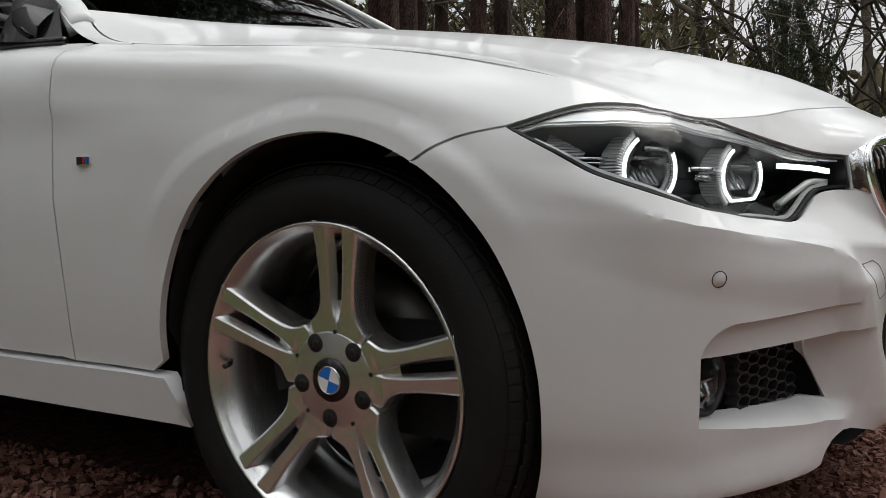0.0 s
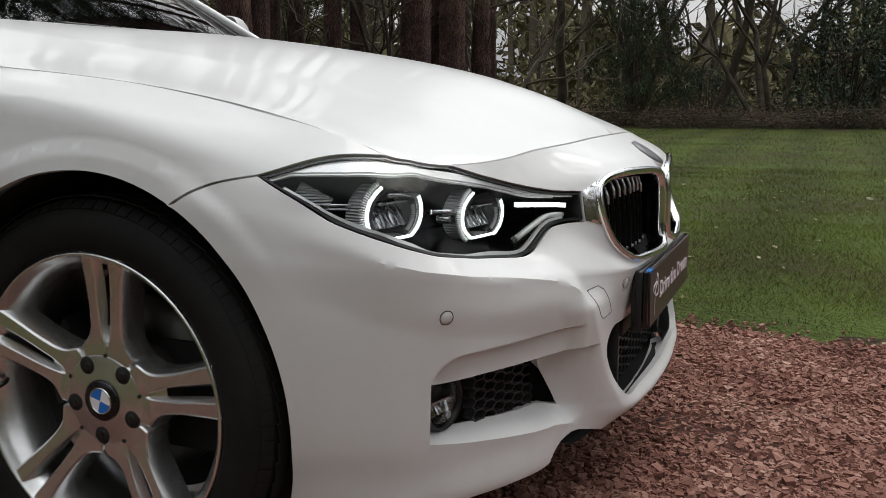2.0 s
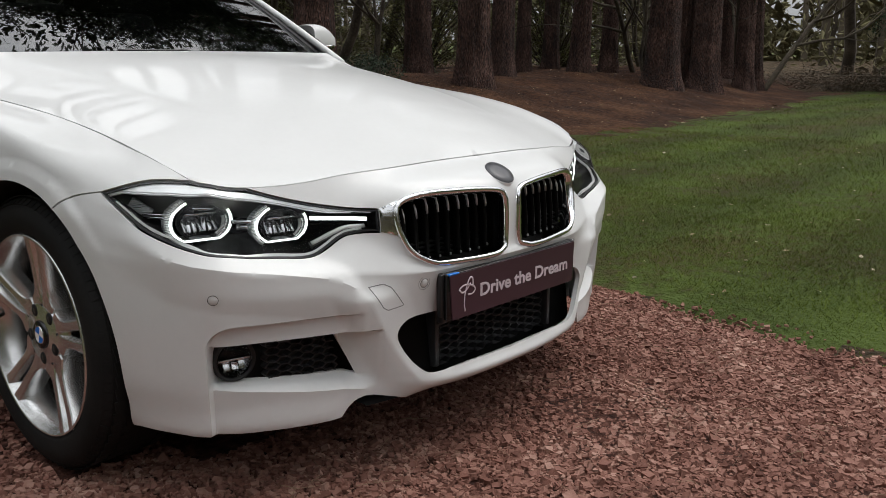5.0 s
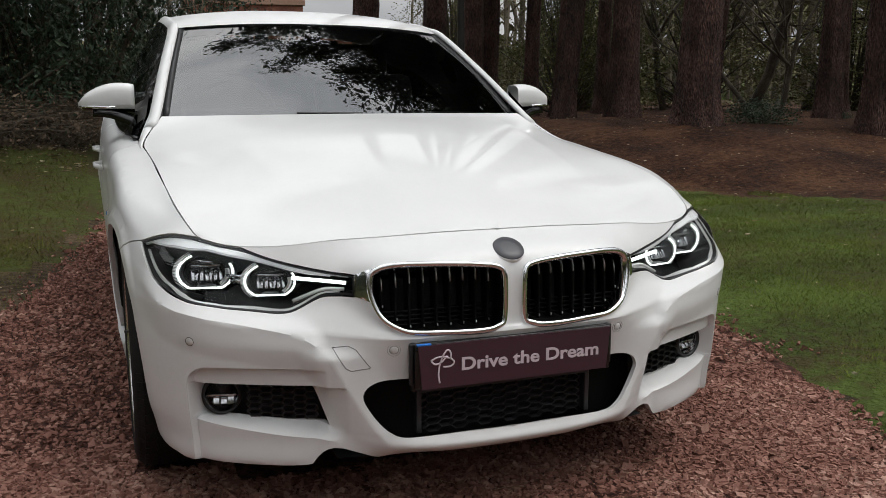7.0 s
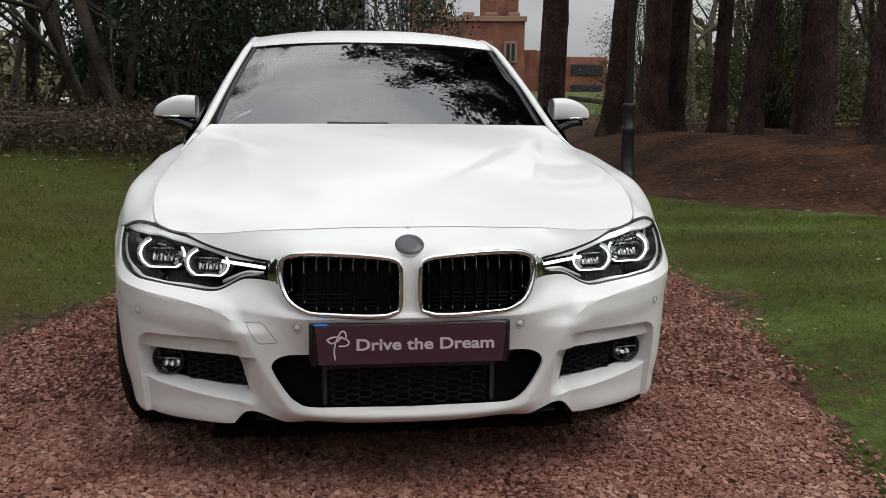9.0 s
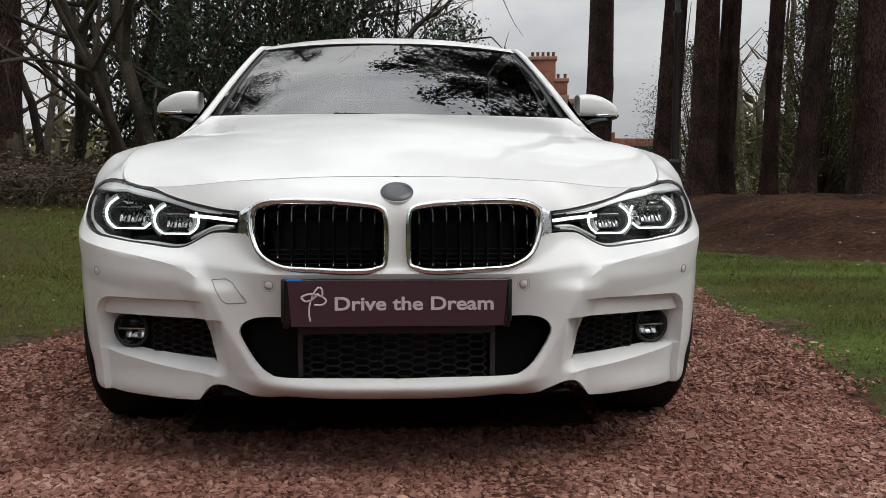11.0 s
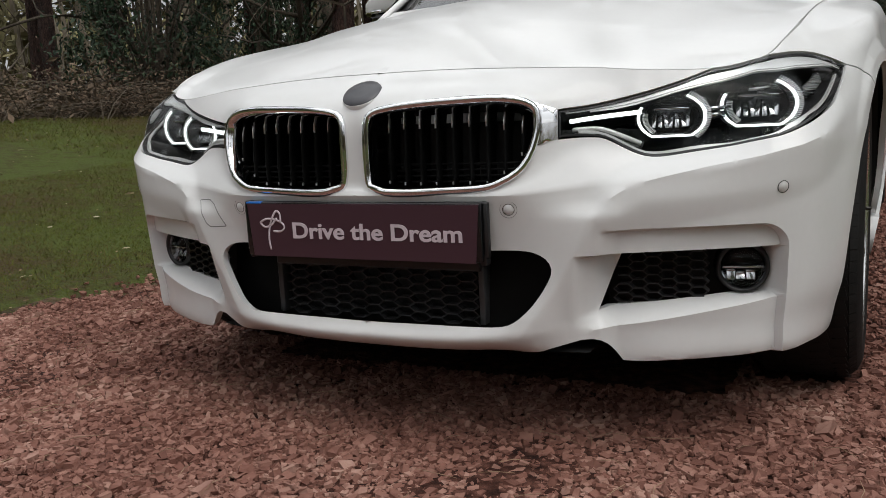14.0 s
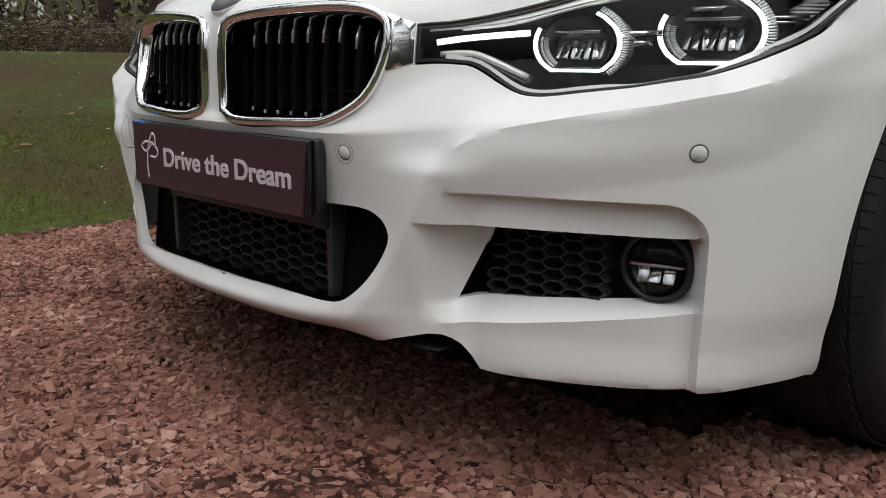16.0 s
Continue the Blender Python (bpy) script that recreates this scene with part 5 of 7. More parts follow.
# ---- door mirrors ----
def mirror_shell(u, v):
    """A rounded housing: u round its section, v from root to tip."""
    a = 2 * math.pi * u
    x = 0.768 + 0.192 * v
    zb, zt = 0.980 + 0.006 * v, 1.094 - 0.070 * v ** 2.6 - 0.012 * (1 - v) ** 3
    close = 1 - 0.85 * float(ramp(np.array(v), 0.90, 1.0))
    h, mid = (zt - zb) / 2 * (0.35 + 0.65 * close), (zt + zb) / 2
    dpt = 0.082 * (1 - 0.35 * v * v) * close
    c, s = math.cos(a), math.sin(a)
    sy = math.copysign(abs(c) ** 0.6, c)
    sz = math.copysign(abs(s) ** 0.55, s)
    return (x, 1.690 + 0.045 * v + dpt * sy * (1 if sy < 0 else 0.45), mid + h * sz)


shell = grid(mirror_shell, 28, 16)
keep_hi = [f for f in shell[1] if sum(shell[0][i][2] for i in f) / 4 > 0.9955]
keep_lo = [f for f in shell[1] if f not in set(keep_hi)]
keep_hi.append(tuple(i * 17 for i in range(28)))
for sgn in (1, -1):
    w = (lambda v: v) if sgn > 0 else (lambda v: flip(*v))
    ms = piece("door_mirror", *w((shell[0], keep_hi)), PAINT, car, "white door mirror with black foot")
    piece("mirror_base", *w(joined((shell[0], keep_lo), sweep(curve([(0.735, 1.56, 0.935), (0.78, 1.61, 0.955), (0.84, 1.66, 0.974), (0.90, 1.69, 0.979)], 0.02), [(-0.03, -0.014), (0.03, -0.014), (0.025, 0.014), (-0.025, 0.014)], up=[(0, 0, 1)] * len(curve([(0.735, 1.56, 0.935), (0.78, 1.61, 0.955), (0.84, 1.66, 0.974), (0.90, 1.69, 0.979)], 0.02))), grid(lambda u, v: (0.778 + 0.125 * u, 1.722 + 0.030 * u, 0.992 + 0.055 * v), 2, 2))), GLOSSBLACK, ms)
    piece("indicator", *w(sweep([(0.835, 1.616, 0.9985), (0.90, 1.644, 0.9985), (0.944, 1.684, 1.000), (0.956, 1.72, 1.001)], [(-0.003, -0.003), (0.003, -0.003), (0.003, 0.003), (-0.003, 0.003)], up=[(0.3, -0.9, 0)] * 4)), CHROME, ms)


# ---- wheels ----
def build_wheel():
    """Five twin spokes; the axle lies along x, the outer side at +x."""
    hub = new("wheel")
    hub.parent = car
    R = 0.240
    rim = revolve([(-0.15, 0.200), (-0.16, 0.225), (-0.15, 0.222), (-0.05, 0.205), (0.000, 0.214), (0.018, 0.226), (0.026, 0.234), (0.030, R - 0.004), (0.026, R), (0.010, R - 0.002), (-0.01, 0.236), (-0.16, 0.236), (-0.165, R), (-0.17, 0.23), (-0.15, 0.2)], 72)
    piece("rim", *rim, ALLOY, hub, "silver alloy rim")
    ty = [(0.014, R - 0.006), (0.024, R + 0.001), (0.029, R + 0.006), (0.030, R + 0.009), (0.032, 0.258), (0.034, 0.272), (0.033, 0.284), (0.028, 0.297), (0.020, 0.309), (0.009, 0.317), (-0.004, 0.3215), (-0.03, 0.324), (-0.07, 0.325), (-0.13, 0.324), (-0.160, 0.319), (-0.182, 0.305), (-0.195, 0.280), (-0.18, R)]
    tyre = piece("tyre", *revolve(ty, 96), TYRE, hub, "black low-profile road tyre")
    n = 66
    blk = [], []
    for i in range(n):
        a = 2 * math.pi * i / n
        for x0, wx, off in ((-0.006, 0.024, 0), (-0.045, 0.036, 0.5), (-0.098, 0.036, 0.2), (-0.148, 0.030, 0.7)):
            m = Matrix.Rotation(a + off * 2 * math.pi / n, 4, "X") @ Matrix.Translation((x0, 0, 0.3245)) @ Matrix.Rotation(radians(12), 4, "Z")
            blk = (blk[0] + [tuple(m @ Vector((sx * wx / 2, sy * 0.0146, sz * 0.0013))) for sx in (-1, 1) for sy in (-1, 1) for sz in (-1, 1)], blk[1] + [tuple(q + len(blk[0]) for q in f) for f in ((0, 1, 3, 2), (4, 6, 7, 5), (0, 4, 5, 1), (2, 3, 7, 6), (1, 5, 7, 3), (0, 2, 6, 4))])
    tagged(piece("tread", *blk, TYRE, tyre, "", False), kind="stuff")
    # shoulder ribs
    ribs = [], []
    for i in range(88):
        a = 2 * math.pi * i / 88
        m = Matrix.Rotation(a, 4, "X") @ Matrix.Translation((0.0165, 0, 0.3122)) @ Matrix.Rotation(radians(40), 4, "Y")
        k = len(ribs[0])
        ribs = (ribs[0] + [tuple(m @ Vector((sx * 0.009, sy * 0.0098, sz * 0.0007))) for sx in (-1, 1) for sy in (-1, 1) for sz in (-1, 1)], ribs[1] + [tuple(q + k for q in f) for f in ((0, 1, 3, 2), (4, 6, 7, 5), (0, 4, 5, 1), (2, 3, 7, 6), (1, 5, 7, 3), (0, 2, 6, 4))])
    tagged(piece("shoulder_ribs", *ribs, TYRE, tyre, "", False), kind="stuff")
    # spokes: two blades with a groove between them, widening into the hub
    rr = np.array([0.030, 0.040, 0.050, 0.060, 0.070, 0.078, 0.084, 0.090, 0.096, 0.103, 0.111, 0.120, 0.130, 0.142, 0.156, 0.172, 0.190, 0.208, 0.224, 0.238])
    half = np.interp(rr, [0.03, 0.074, 0.080, 0.087, 0.095, 0.105, 0.118, 0.15, 0.19, 0.238], [0.0219, 0.0538, 0.0535, 0.0465, 0.0405, 0.0365, 0.0345, 0.0352, 0.0395, 0.0455])
    face = np.interp(rr, [0.03, 0.080, 0.105, 0.13, 0.17, 0.21, 0.238], [0.006, 0.006, 0.0075, 0.0105, 0.0155, 0.021, 0.0265])
    gw = np.interp(rr, [0.03, 0.086, 0.098, 0.12, 0.16, 0.238], [0.0022, 0.0022, 0.0060, 0.0095, 0.0125, 0.0150])
    deep = np.interp(rr, [0.03, 0.080, 0.090, 0.11, 0.15, 0.20, 0.238], [0.0, 0.0, 0.003, 0.012, 0.016, 0.014, 0.010])
    verts = []
    for r, h, f, g, d in zip(rr, half, face, gw, deep):
        side = [(g * 0.55, f - d), (g, f - 0.0012 * (d > 0)), (g + 0.0022, f), (h - 0.0065, f - 0.0006), (h - 0.0030, f - 0.0030), (h + 0.0005, f - 0.013), (h + 0.0015, f - 0.030), (h + 0.0010, f - 0.048)]
        verts += [(x, -y, r) for y, x in side[::-1]] + [(x, y, r) for y, x in side]
    faces = [(i * 16 + q, i * 16 + q + 1, (i + 1) * 16 + q + 1, (i + 1) * 16 + q) for i in range(len(rr) - 1) for q in range(15) if not (q == 7 and 0.115 < rr[i] < 0.222)]
    for k in range(5):
        ob = piece("spoke", *moved((verts, faces), Matrix.Rotation(radians(72 * k + 2.5), 4, "X")), ALLOY, hub)
        ob.data.set_sharp_from_angle(angle=radians(24))
    disc = revolve([(-0.035, 0.077), (0.001, 0.0775), (0.0052, 0.0740), (0.0069, 0.0700), (0.0069, 0.045), (0.009, 0.040), (0.009, 0.030)], 60)
    piece("hub_face", *disc, ALLOY, hub)
    for k in range(5):
        a = radians(72 * k + 38.5)
        m = Matrix.Rotation(a, 4, "X")
        # flat dark discs on the hub stand for the shade inside uncut holes
        piece("bolt_hole", *moved(moved(revolve([(0.0073, 0.0001), (0.0073, 0.0140), (0.0060, 0.0146)], 24), Matrix.Translation((0.0, 0, 0.0605))), m), HOLESHADE, hub)
        piece("wheel_bolt", *moved(moved(revolve([(0.0074, 0.0078), (0.0077, 0.0074), (0.0077, 0.0001)], 6), Matrix.Translation((0.0, 0, 0.0590))), m), STEEL, hub)
        m2 = Matrix.Rotation(radians(72 * k + 2.5), 4, "X")
        piece("pin_hole", *moved(moved(revolve([(0.0074, 0.0001), (0.0074, 0.0032)], 12), Matrix.Translation((0.0, 0, 0.073))), m2), CAVITY, hub)
    cap = piece("centre_cap", *revolve([(0.004, 0.034), (0.012, 0.0335), (0.0145, 0.031), (0.0145, 0.0001)], 40), GLOSSBLACK, hub, "black centre cap with blue and white quarters")
    for q in range(4):
        fan = [(0.0152, 0.0001 * 0, 0.0)] + [(0.0152, 0.0195 * math.sin(a), 0.0195 * math.cos(a)) for a in np.linspace(q * math.pi / 2 + 0.12, (q + 1) * math.pi / 2 + 0.12, 9)]
        piece("quarter", fan, [(0, i, i + 1) for i in range(1, 9)], BLUE if q % 2 else WHITE, cap, "", False)
    piece("cap_ring", *revolve([(0.0145, 0.0195), (0.0158, 0.0200), (0.0158, 0.0212), (0.0145, 0.0218)], 40), CHROME, cap)
    m = Matrix.Rotation(radians(97), 4, "X") @ Matrix.Translation((0.006, 0, 0.198))
    piece("valve", *moved(tube([(0.0, 0, 0.010), (0.012, 0, 0.0), (0.03, 0, -0.006)], 0.0045), m), STEEL, hub)
    piece("brake_disc", *revolve([(-0.085, 0.075), (-0.085, 0.155), (-0.110, 0.155), (-0.110, 0.07)], 60), STEEL, hub, "dull grey brake disc")
    piece("disc_hat", *revolve([(-0.115, 0.09), (-0.04, 0.085), (-0.035, 0.0001)], 40), STEEL, hub)
    piece("brake_shield", *revolve([(-0.13, 0.198), (-0.13, 0.0001)], 48), CAVITY, hub)
    cal = [], []
    na = 10
    for a in np.linspace(62, 116, na):
        m = Matrix.Rotation(radians(a), 4, "X")
        cal[0].extend(tuple(m @ Vector(q)) for q in ((-0.13, 0, 0.108), (-0.055, 0, 0.108), (-0.05, 0, 0.15), (-0.06, 0, 0.176), (-0.12, 0, 0.176), (-0.13, 0, 0.15)))
    cal[1].extend([(i * 6 + k, i * 6 + (k + 1) % 6, (i + 1) * 6 + (k + 1) % 6, (i + 1) * 6 + k) for i in range(na - 1) for k in range(6)] + [tuple(range(6)), tuple(range(na * 6 - 6, na * 6))[::-1]])
    piece("caliper", *cal, BLACK, hub, "dark brake caliper", False)
    return hub


first_wheel = build_wheel()


def put_wheel(x, y, turn, spin):
    m = Matrix.Translation((x, y, 0.327)) @ Matrix.Rotation(radians(turn), 4, "Z") @ Matrix.Rotation(radians(spin), 4, "X")
    ob = copy_thing(first_wheel, m)
    ob.parent = car
    return ob


first_wheel.matrix_basis = Matrix.Translation((0.825, HUB_Y, 0.327)) @ Matrix.Rotation(math.pi, 4, "X")
put_wheel(0.842, REAR_Y, 0, 30)
put_wheel(-0.827, HUB_Y, 180, -9.6)
put_wheel(-0.842, REAR_Y, 180, 20)


# ---- the ground ----
def right_edge(y):
    """x of the drive's edge on the +x side."""
    return np.interp(y, [-8, -2, -0.6, 0.1, 0.8, 1.8, 3.0, 4.0, 5.7, 9, 14, 30], [1.2, 1.12, 1.17, 1.25, 1.55, 1.78, 1.9, 2.05, 2.2, 2.5, 3.2, 7.0])


def left_edge(y):
    return np.interp(y, [-8, -2, 0.3, 1.1, 1.9, 2.5, 3.4, 5.1, 9, 14, 30], [-2.2, -2.0, -1.80, -1.72, -1.60, -1.42, -1.2, -0.9, -0.5, 0.4, 4.2])


def foot(x):
    """y at which the needle-covered bank begins on the +x side."""
    return np.interp(x, [2.6, 3.4, 3.8, 4.5, 5.15, 6.2, 7.0, 9, 15, 22, 40], [11.0, 9.0, 7.6, 6.5, 5.9, 5.05, 4.6, 4.5, 4.9, 6.5, 9.0])


def smooth_noise(x, y, f, seed=0.0):
    return np.array([noise.noise(Vector((a * f, b * f, seed))) for a, b in zip(np.ravel(x), np.ravel(y))]).reshape(np.shape(x))


def height(x, y):
    """The lie of the land."""
    x, y = np.asarray(x, float), np.asarray(y, float)
    past = y - foot(x)
    bank = 0.62 * ramp(past, 0.0, 4.2) * ramp(x, 3.2, 5.6)
    w = np.maximum(0, left_edge(y) - x)
    rise = 0.62 * ramp(w, 0.0, 7.5) + 0.40 * ramp(y, 5.0, 10.5) * (1 - ramp(x, -1.5, 0.5)) * (1 - ramp(w, 2, 7))
    far = 2.0 * ramp(y, 30, 85) * ramp(x, 4, 12)
    dr = 0.035 * ramp(np.maximum(x - right_edge(y), w), 0.0, 0.35)
    return bank + rise + far + dr - 0.035


GRASS = mat("lawn", (0.05, 0.10, 0.02), 0.9, Specular_IOR_Level=0.18)
vary(GRASS, [(0.048, 0.040, 0.014), (0.046, 0.063, 0.011), (0.062, 0.090, 0.017)], 0.9, 8, (0.36, 0.64), bump=0.03, bump_scale=45, fine=0.8)
DRYGRASS = mat("dry_lawn", (0.06, 0.06, 0.02), 0.9, Specular_IOR_Level=0.18)
vary(DRYGRASS, [(0.058, 0.040, 0.017), (0.052, 0.054, 0.013), (0.062, 0.080, 0.016)], 0.9, 8, (0.36, 0.64), bump=0.03, bump_scale=45, fine=0.8)
NEEDLES = mat("pine_needle_litter", (0.10, 0.05, 0.03), 0.95, Specular_IOR_Level=0.18)
vary(NEEDLES, [(0.018, 0.007, 0.004), (0.047, 0.020, 0.010), (0.088, 0.042, 0.021)], 1.1, 9, (0.3, 0.7), bump=0.03, bump_scale=40, fine=0.9)
LITTER = mat("leaf_litter", (0.06, 0.04, 0.025), 0.95, Specular_IOR_Level=0.18)
vary(LITTER, [(0.025, 0.018, 0.010), (0.065, 0.045, 0.026), (0.12, 0.085, 0.05)], 1.5, 9, (0.3, 0.7), bump=0.04, bump_scale=30, fine=0.9)
# bed colour darkened to stand for the shade between loose stones
GRAVEL = mat("red_gravel_gap_shade", (0.14, 0.07, 0.06), 0.95, Specular_IOR_Level=0.18)
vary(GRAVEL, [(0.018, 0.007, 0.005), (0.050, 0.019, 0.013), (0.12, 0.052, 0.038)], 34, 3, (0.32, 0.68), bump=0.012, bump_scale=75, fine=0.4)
STONE = mat("crushed_red_stone", (0.2, 0.1, 0.09), 0.85, Specular_IOR_Level=0.18)
vary(STONE, [(0.090, 0.038, 0.028), (0.185, 0.085, 0.064), (0.265, 0.136, 0.105), (0.42, 0.265, 0.21)], 3, 4, (0.10, 0.95), bump=0.001, bump_scale=420, fine=0.35, island=0.55)


def axis(lo, hi, fine_lo, fine_hi, step):
    a = list(np.arange(fine_lo, fine_hi + 1e-6, step))
    d, left, right = step, [], []
    q = fine_lo
    while q > lo:
        d *= 1.35
        q -= d
        left.append(q)
    d, q = step, fine_hi
    while q < hi:
        d *= 1.35
        q += d
        right.append(q)
    return np.array(left[::-1] + a + right)


gx, gy = axis(-600, 600, -9, 16, 0.16), axis(-600, 900, -5, 14, 0.16)
X, Y = np.meshgrid(gx, gy, indexing="ij")
near = (np.abs(X) < 40) & (np.abs(Y) < 40)
wob = np.zeros_like(X)
wob[near] = smooth_noise(X[near], Y[near], 0.9) * 0.5 + smooth_noise(X[near], Y[near], 3.1, 4.0) * 0.3
Z = height(X, Y) + 0.05 * wob * ramp(np.maximum(X - right_edge(Y), left_edge(Y) - X), 0.5, 3)
Z += np.where(Y - foot(X) > 0.3, 0.07 * wob, 0) * (X > 3)
nx, ny = X.shape
cxm, cym = (X[:-1, :-1] + X[1:, 1:]) / 2, (Y[:-1, :-1] + Y[1:, 1:]) / 2
wm = wob[:-1, :-1]
kind = np.zeros(cxm.shape, int)
kind[(cym - foot(cxm) + wm * 1.3 > 0) & (cxm + 0.3 * wm > 2.75)] = 1
kind[(cxm < -0.5) & (kind == 0)] = 4
kind[(cxm < -1.0) & (cym + wm > np.interp(cxm, [-20, -13, -9, -6, -3, -1], [0, 2.5, 6.5, 8.6, 9.4, 9.8]))] = 2
kind[(cxm < -14)] = 2
kind[(cym > 20) & (cxm < 2)] = 2
kind[(cxm > 23.5 + wm)] = 2
kind[(cym > 34) & (cxm > 2)] = 0
kind[(cym < -16)] = 2
rim_ = np.maximum(cxm - right_edge(cym), left_edge(cym) - cxm)
kind[(rim_ > 0.02) & (rim_ < 0.13 + 0.55 * wm) & (cym < 9)] = 2
gverts = np.column_stack([X.ravel(), Y.ravel(), Z.ravel()])
idx = np.arange(nx * ny).reshape(nx, ny)
gfaces = np.stack([idx[:-1, :-1], idx[1:, :-1], idx[1:, 1:], idx[:-1, 1:]], -1).reshape(-1, 4)
gme = bpy.data.meshes.new("ground")
gme.from_pydata(gverts.tolist(), [], gfaces.tolist())
for m in (GRASS, NEEDLES, LITTER, GRAVEL, DRYGRASS):
    gme.materials.append(m)
gme.polygons.foreach_set("material_index", kind.ravel().astype(np.int32))
gme.polygons.foreach_set("use_smooth", np.ones(len(gfaces), bool))
gme.update()
ground = tagged(new("ground", gme), "mown lawn, needle-covered bank and red gravel drive", "ground", kind="structure")


def at_ground(x, y):
    """Height of the ground sheet at a place."""
    i, j = np.clip(np.searchsorted(gx, x) - 1, 0, nx - 2), np.clip(np.searchsorted(gy, y) - 1, 0, ny - 2)
    u, v = (x - gx[i]) / (gx[i + 1] - gx[i]), (y - gy[j]) / (gy[j + 1] - gy[j])
    return (Z[i, j] * (1 - u) + Z[i + 1, j] * u) * (1 - v) + (Z[i, j + 1] * (1 - u) + Z[i + 1, j + 1] * u) * v


# the drive: a sheet of gravel with ragged edges that dip under the turf
dy_ = np.concatenate([np.arange(-9, 6, 0.06), np.arange(6, 24, 0.25)])
le_, re_ = left_edge(dy_), right_edge(dy_)
jl_ = smooth_noise(dy_, 0 * dy_, 1.7, 2.0) * 0.10 + smooth_noise(dy_, 0 * dy_, 7.0, 3.0) * 0.05
jr_ = smooth_noise(dy_, 0 * dy_ + 5, 1.7, 2.0) * 0.10 + smooth_noise(dy_, 0 * dy_ + 5, 7.0, 3.0) * 0.05
du_ = np.linspace(0, 1, 25)
DX = (le_ + jl_ - 0.06)[:, None] * (1 - du_) + (re_ + jr_ + 0.06)[:, None] * du_
DY = np.repeat(dy_[:, None], 25, 1)
DZ = np.full(DX.shape, -0.004) - 0.03 * (du_[None] < 0.01) - 0.03 * (du_[None] > 0.99)
di_ = np.arange(DX.size).reshape(DX.shape)
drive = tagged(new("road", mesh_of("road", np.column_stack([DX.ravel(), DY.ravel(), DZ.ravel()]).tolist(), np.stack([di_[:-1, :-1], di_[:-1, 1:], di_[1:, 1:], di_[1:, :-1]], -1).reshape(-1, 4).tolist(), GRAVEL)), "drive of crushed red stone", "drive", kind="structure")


# the same gravel without that painted gap shade, where loose stones lie thin
GRAVELPLAIN = mat("red_gravel_unshaded", (0.14, 0.07, 0.06), 0.95, Specular_IOR_Level=0.18)
vary(GRAVELPLAIN, [(0.060, 0.025, 0.018), (0.130, 0.058, 0.043), (0.22, 0.11, 0.084)], 34, 3, (0.32, 0.68), bump=0.012, bump_scale=75, fine=0.4)
drive.data.materials.append(GRAVELPLAIN)
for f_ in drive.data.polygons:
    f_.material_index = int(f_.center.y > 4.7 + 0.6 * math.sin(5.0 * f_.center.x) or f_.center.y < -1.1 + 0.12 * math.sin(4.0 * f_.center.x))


def big_mesh(name, verts, faces, material, smooth=False):
    """A mesh from arrays, all faces with the same number of corners."""
    me = bpy.data.meshes.new(name)
    f, k = len(faces), faces.shape[1]
    me.vertices.add(len(verts))
    me.vertices.foreach_set("co", np.ascontiguousarray(verts, np.float32).ravel())
    me.loops.add(f * k)
    me.loops.foreach_set("vertex_index", np.ascontiguousarray(faces, np.int32).ravel())
    me.polygons.add(f)
    me.polygons.foreach_set("loop_start", np.arange(0, f * k, k, dtype=np.int32))
    me.polygons.foreach_set("use_smooth", np.full(f, smooth))
    me.materials.append(material)
    me.update(calc_edges=True)
    me.validate()
    return me


rng = np.random.default_rng(7)


def turns(n):
    """n random rotations."""
    q = rng.normal(size=(n, 4))
    q /= np.linalg.norm(q, axis=1)[:, None]
    w, x, y, z = q.T
    return np.stack([np.stack([1 - 2 * (y * y + z * z), 2 * (x * y - z * w), 2 * (x * z + y * w)], 1), np.stack([2 * (x * y + z * w), 1 - 2 * (x * x + z * z), 2 * (y * z - x * w)], 1), np.stack([2 * (x * z - y * w), 2 * (y * z + x * w), 1 - 2 * (x * x + y * y)], 1)], 1)


# crushed stones lying on the drive
BLOCK = np.array([(x, y, z) for x in (-1, 1) for y in (-1, 1) for z in (-1, 1)], float)
BLOCK_F = np.array([(0, 1, 3, 2), (4, 6, 7, 5), (0, 4, 5, 1), (2, 3, 7, 6), (1, 5, 7, 3), (0, 2, 6, 4)])


def lie(x, y):
    """Small rises and hollows of the loose stone, with one furrow running along the drive under the car's nose."""
    rise = 0.010 * smooth_noise(x, y, 1.6, 12.0) + 0.006 * smooth_noise(x, y, 5.0, 13.0)
    k = (x + 0.277 + 0.012 * np.sin(7 * y) + 0.03 * smooth_noise(x, y, 9.0, 14.0)) / 0.034
    furrow = (-0.0085 * np.exp(-k * k) + 0.006 * np.exp(-(np.abs(k) - 2.0) ** 2)) * (0.75 + 0.5 * smooth_noise(x, y, 4.0, 15.0)) * ramp(y, -0.75, -0.2)
    return np.where(y > 0.45, 0.3, 1.0) * rise + furrow


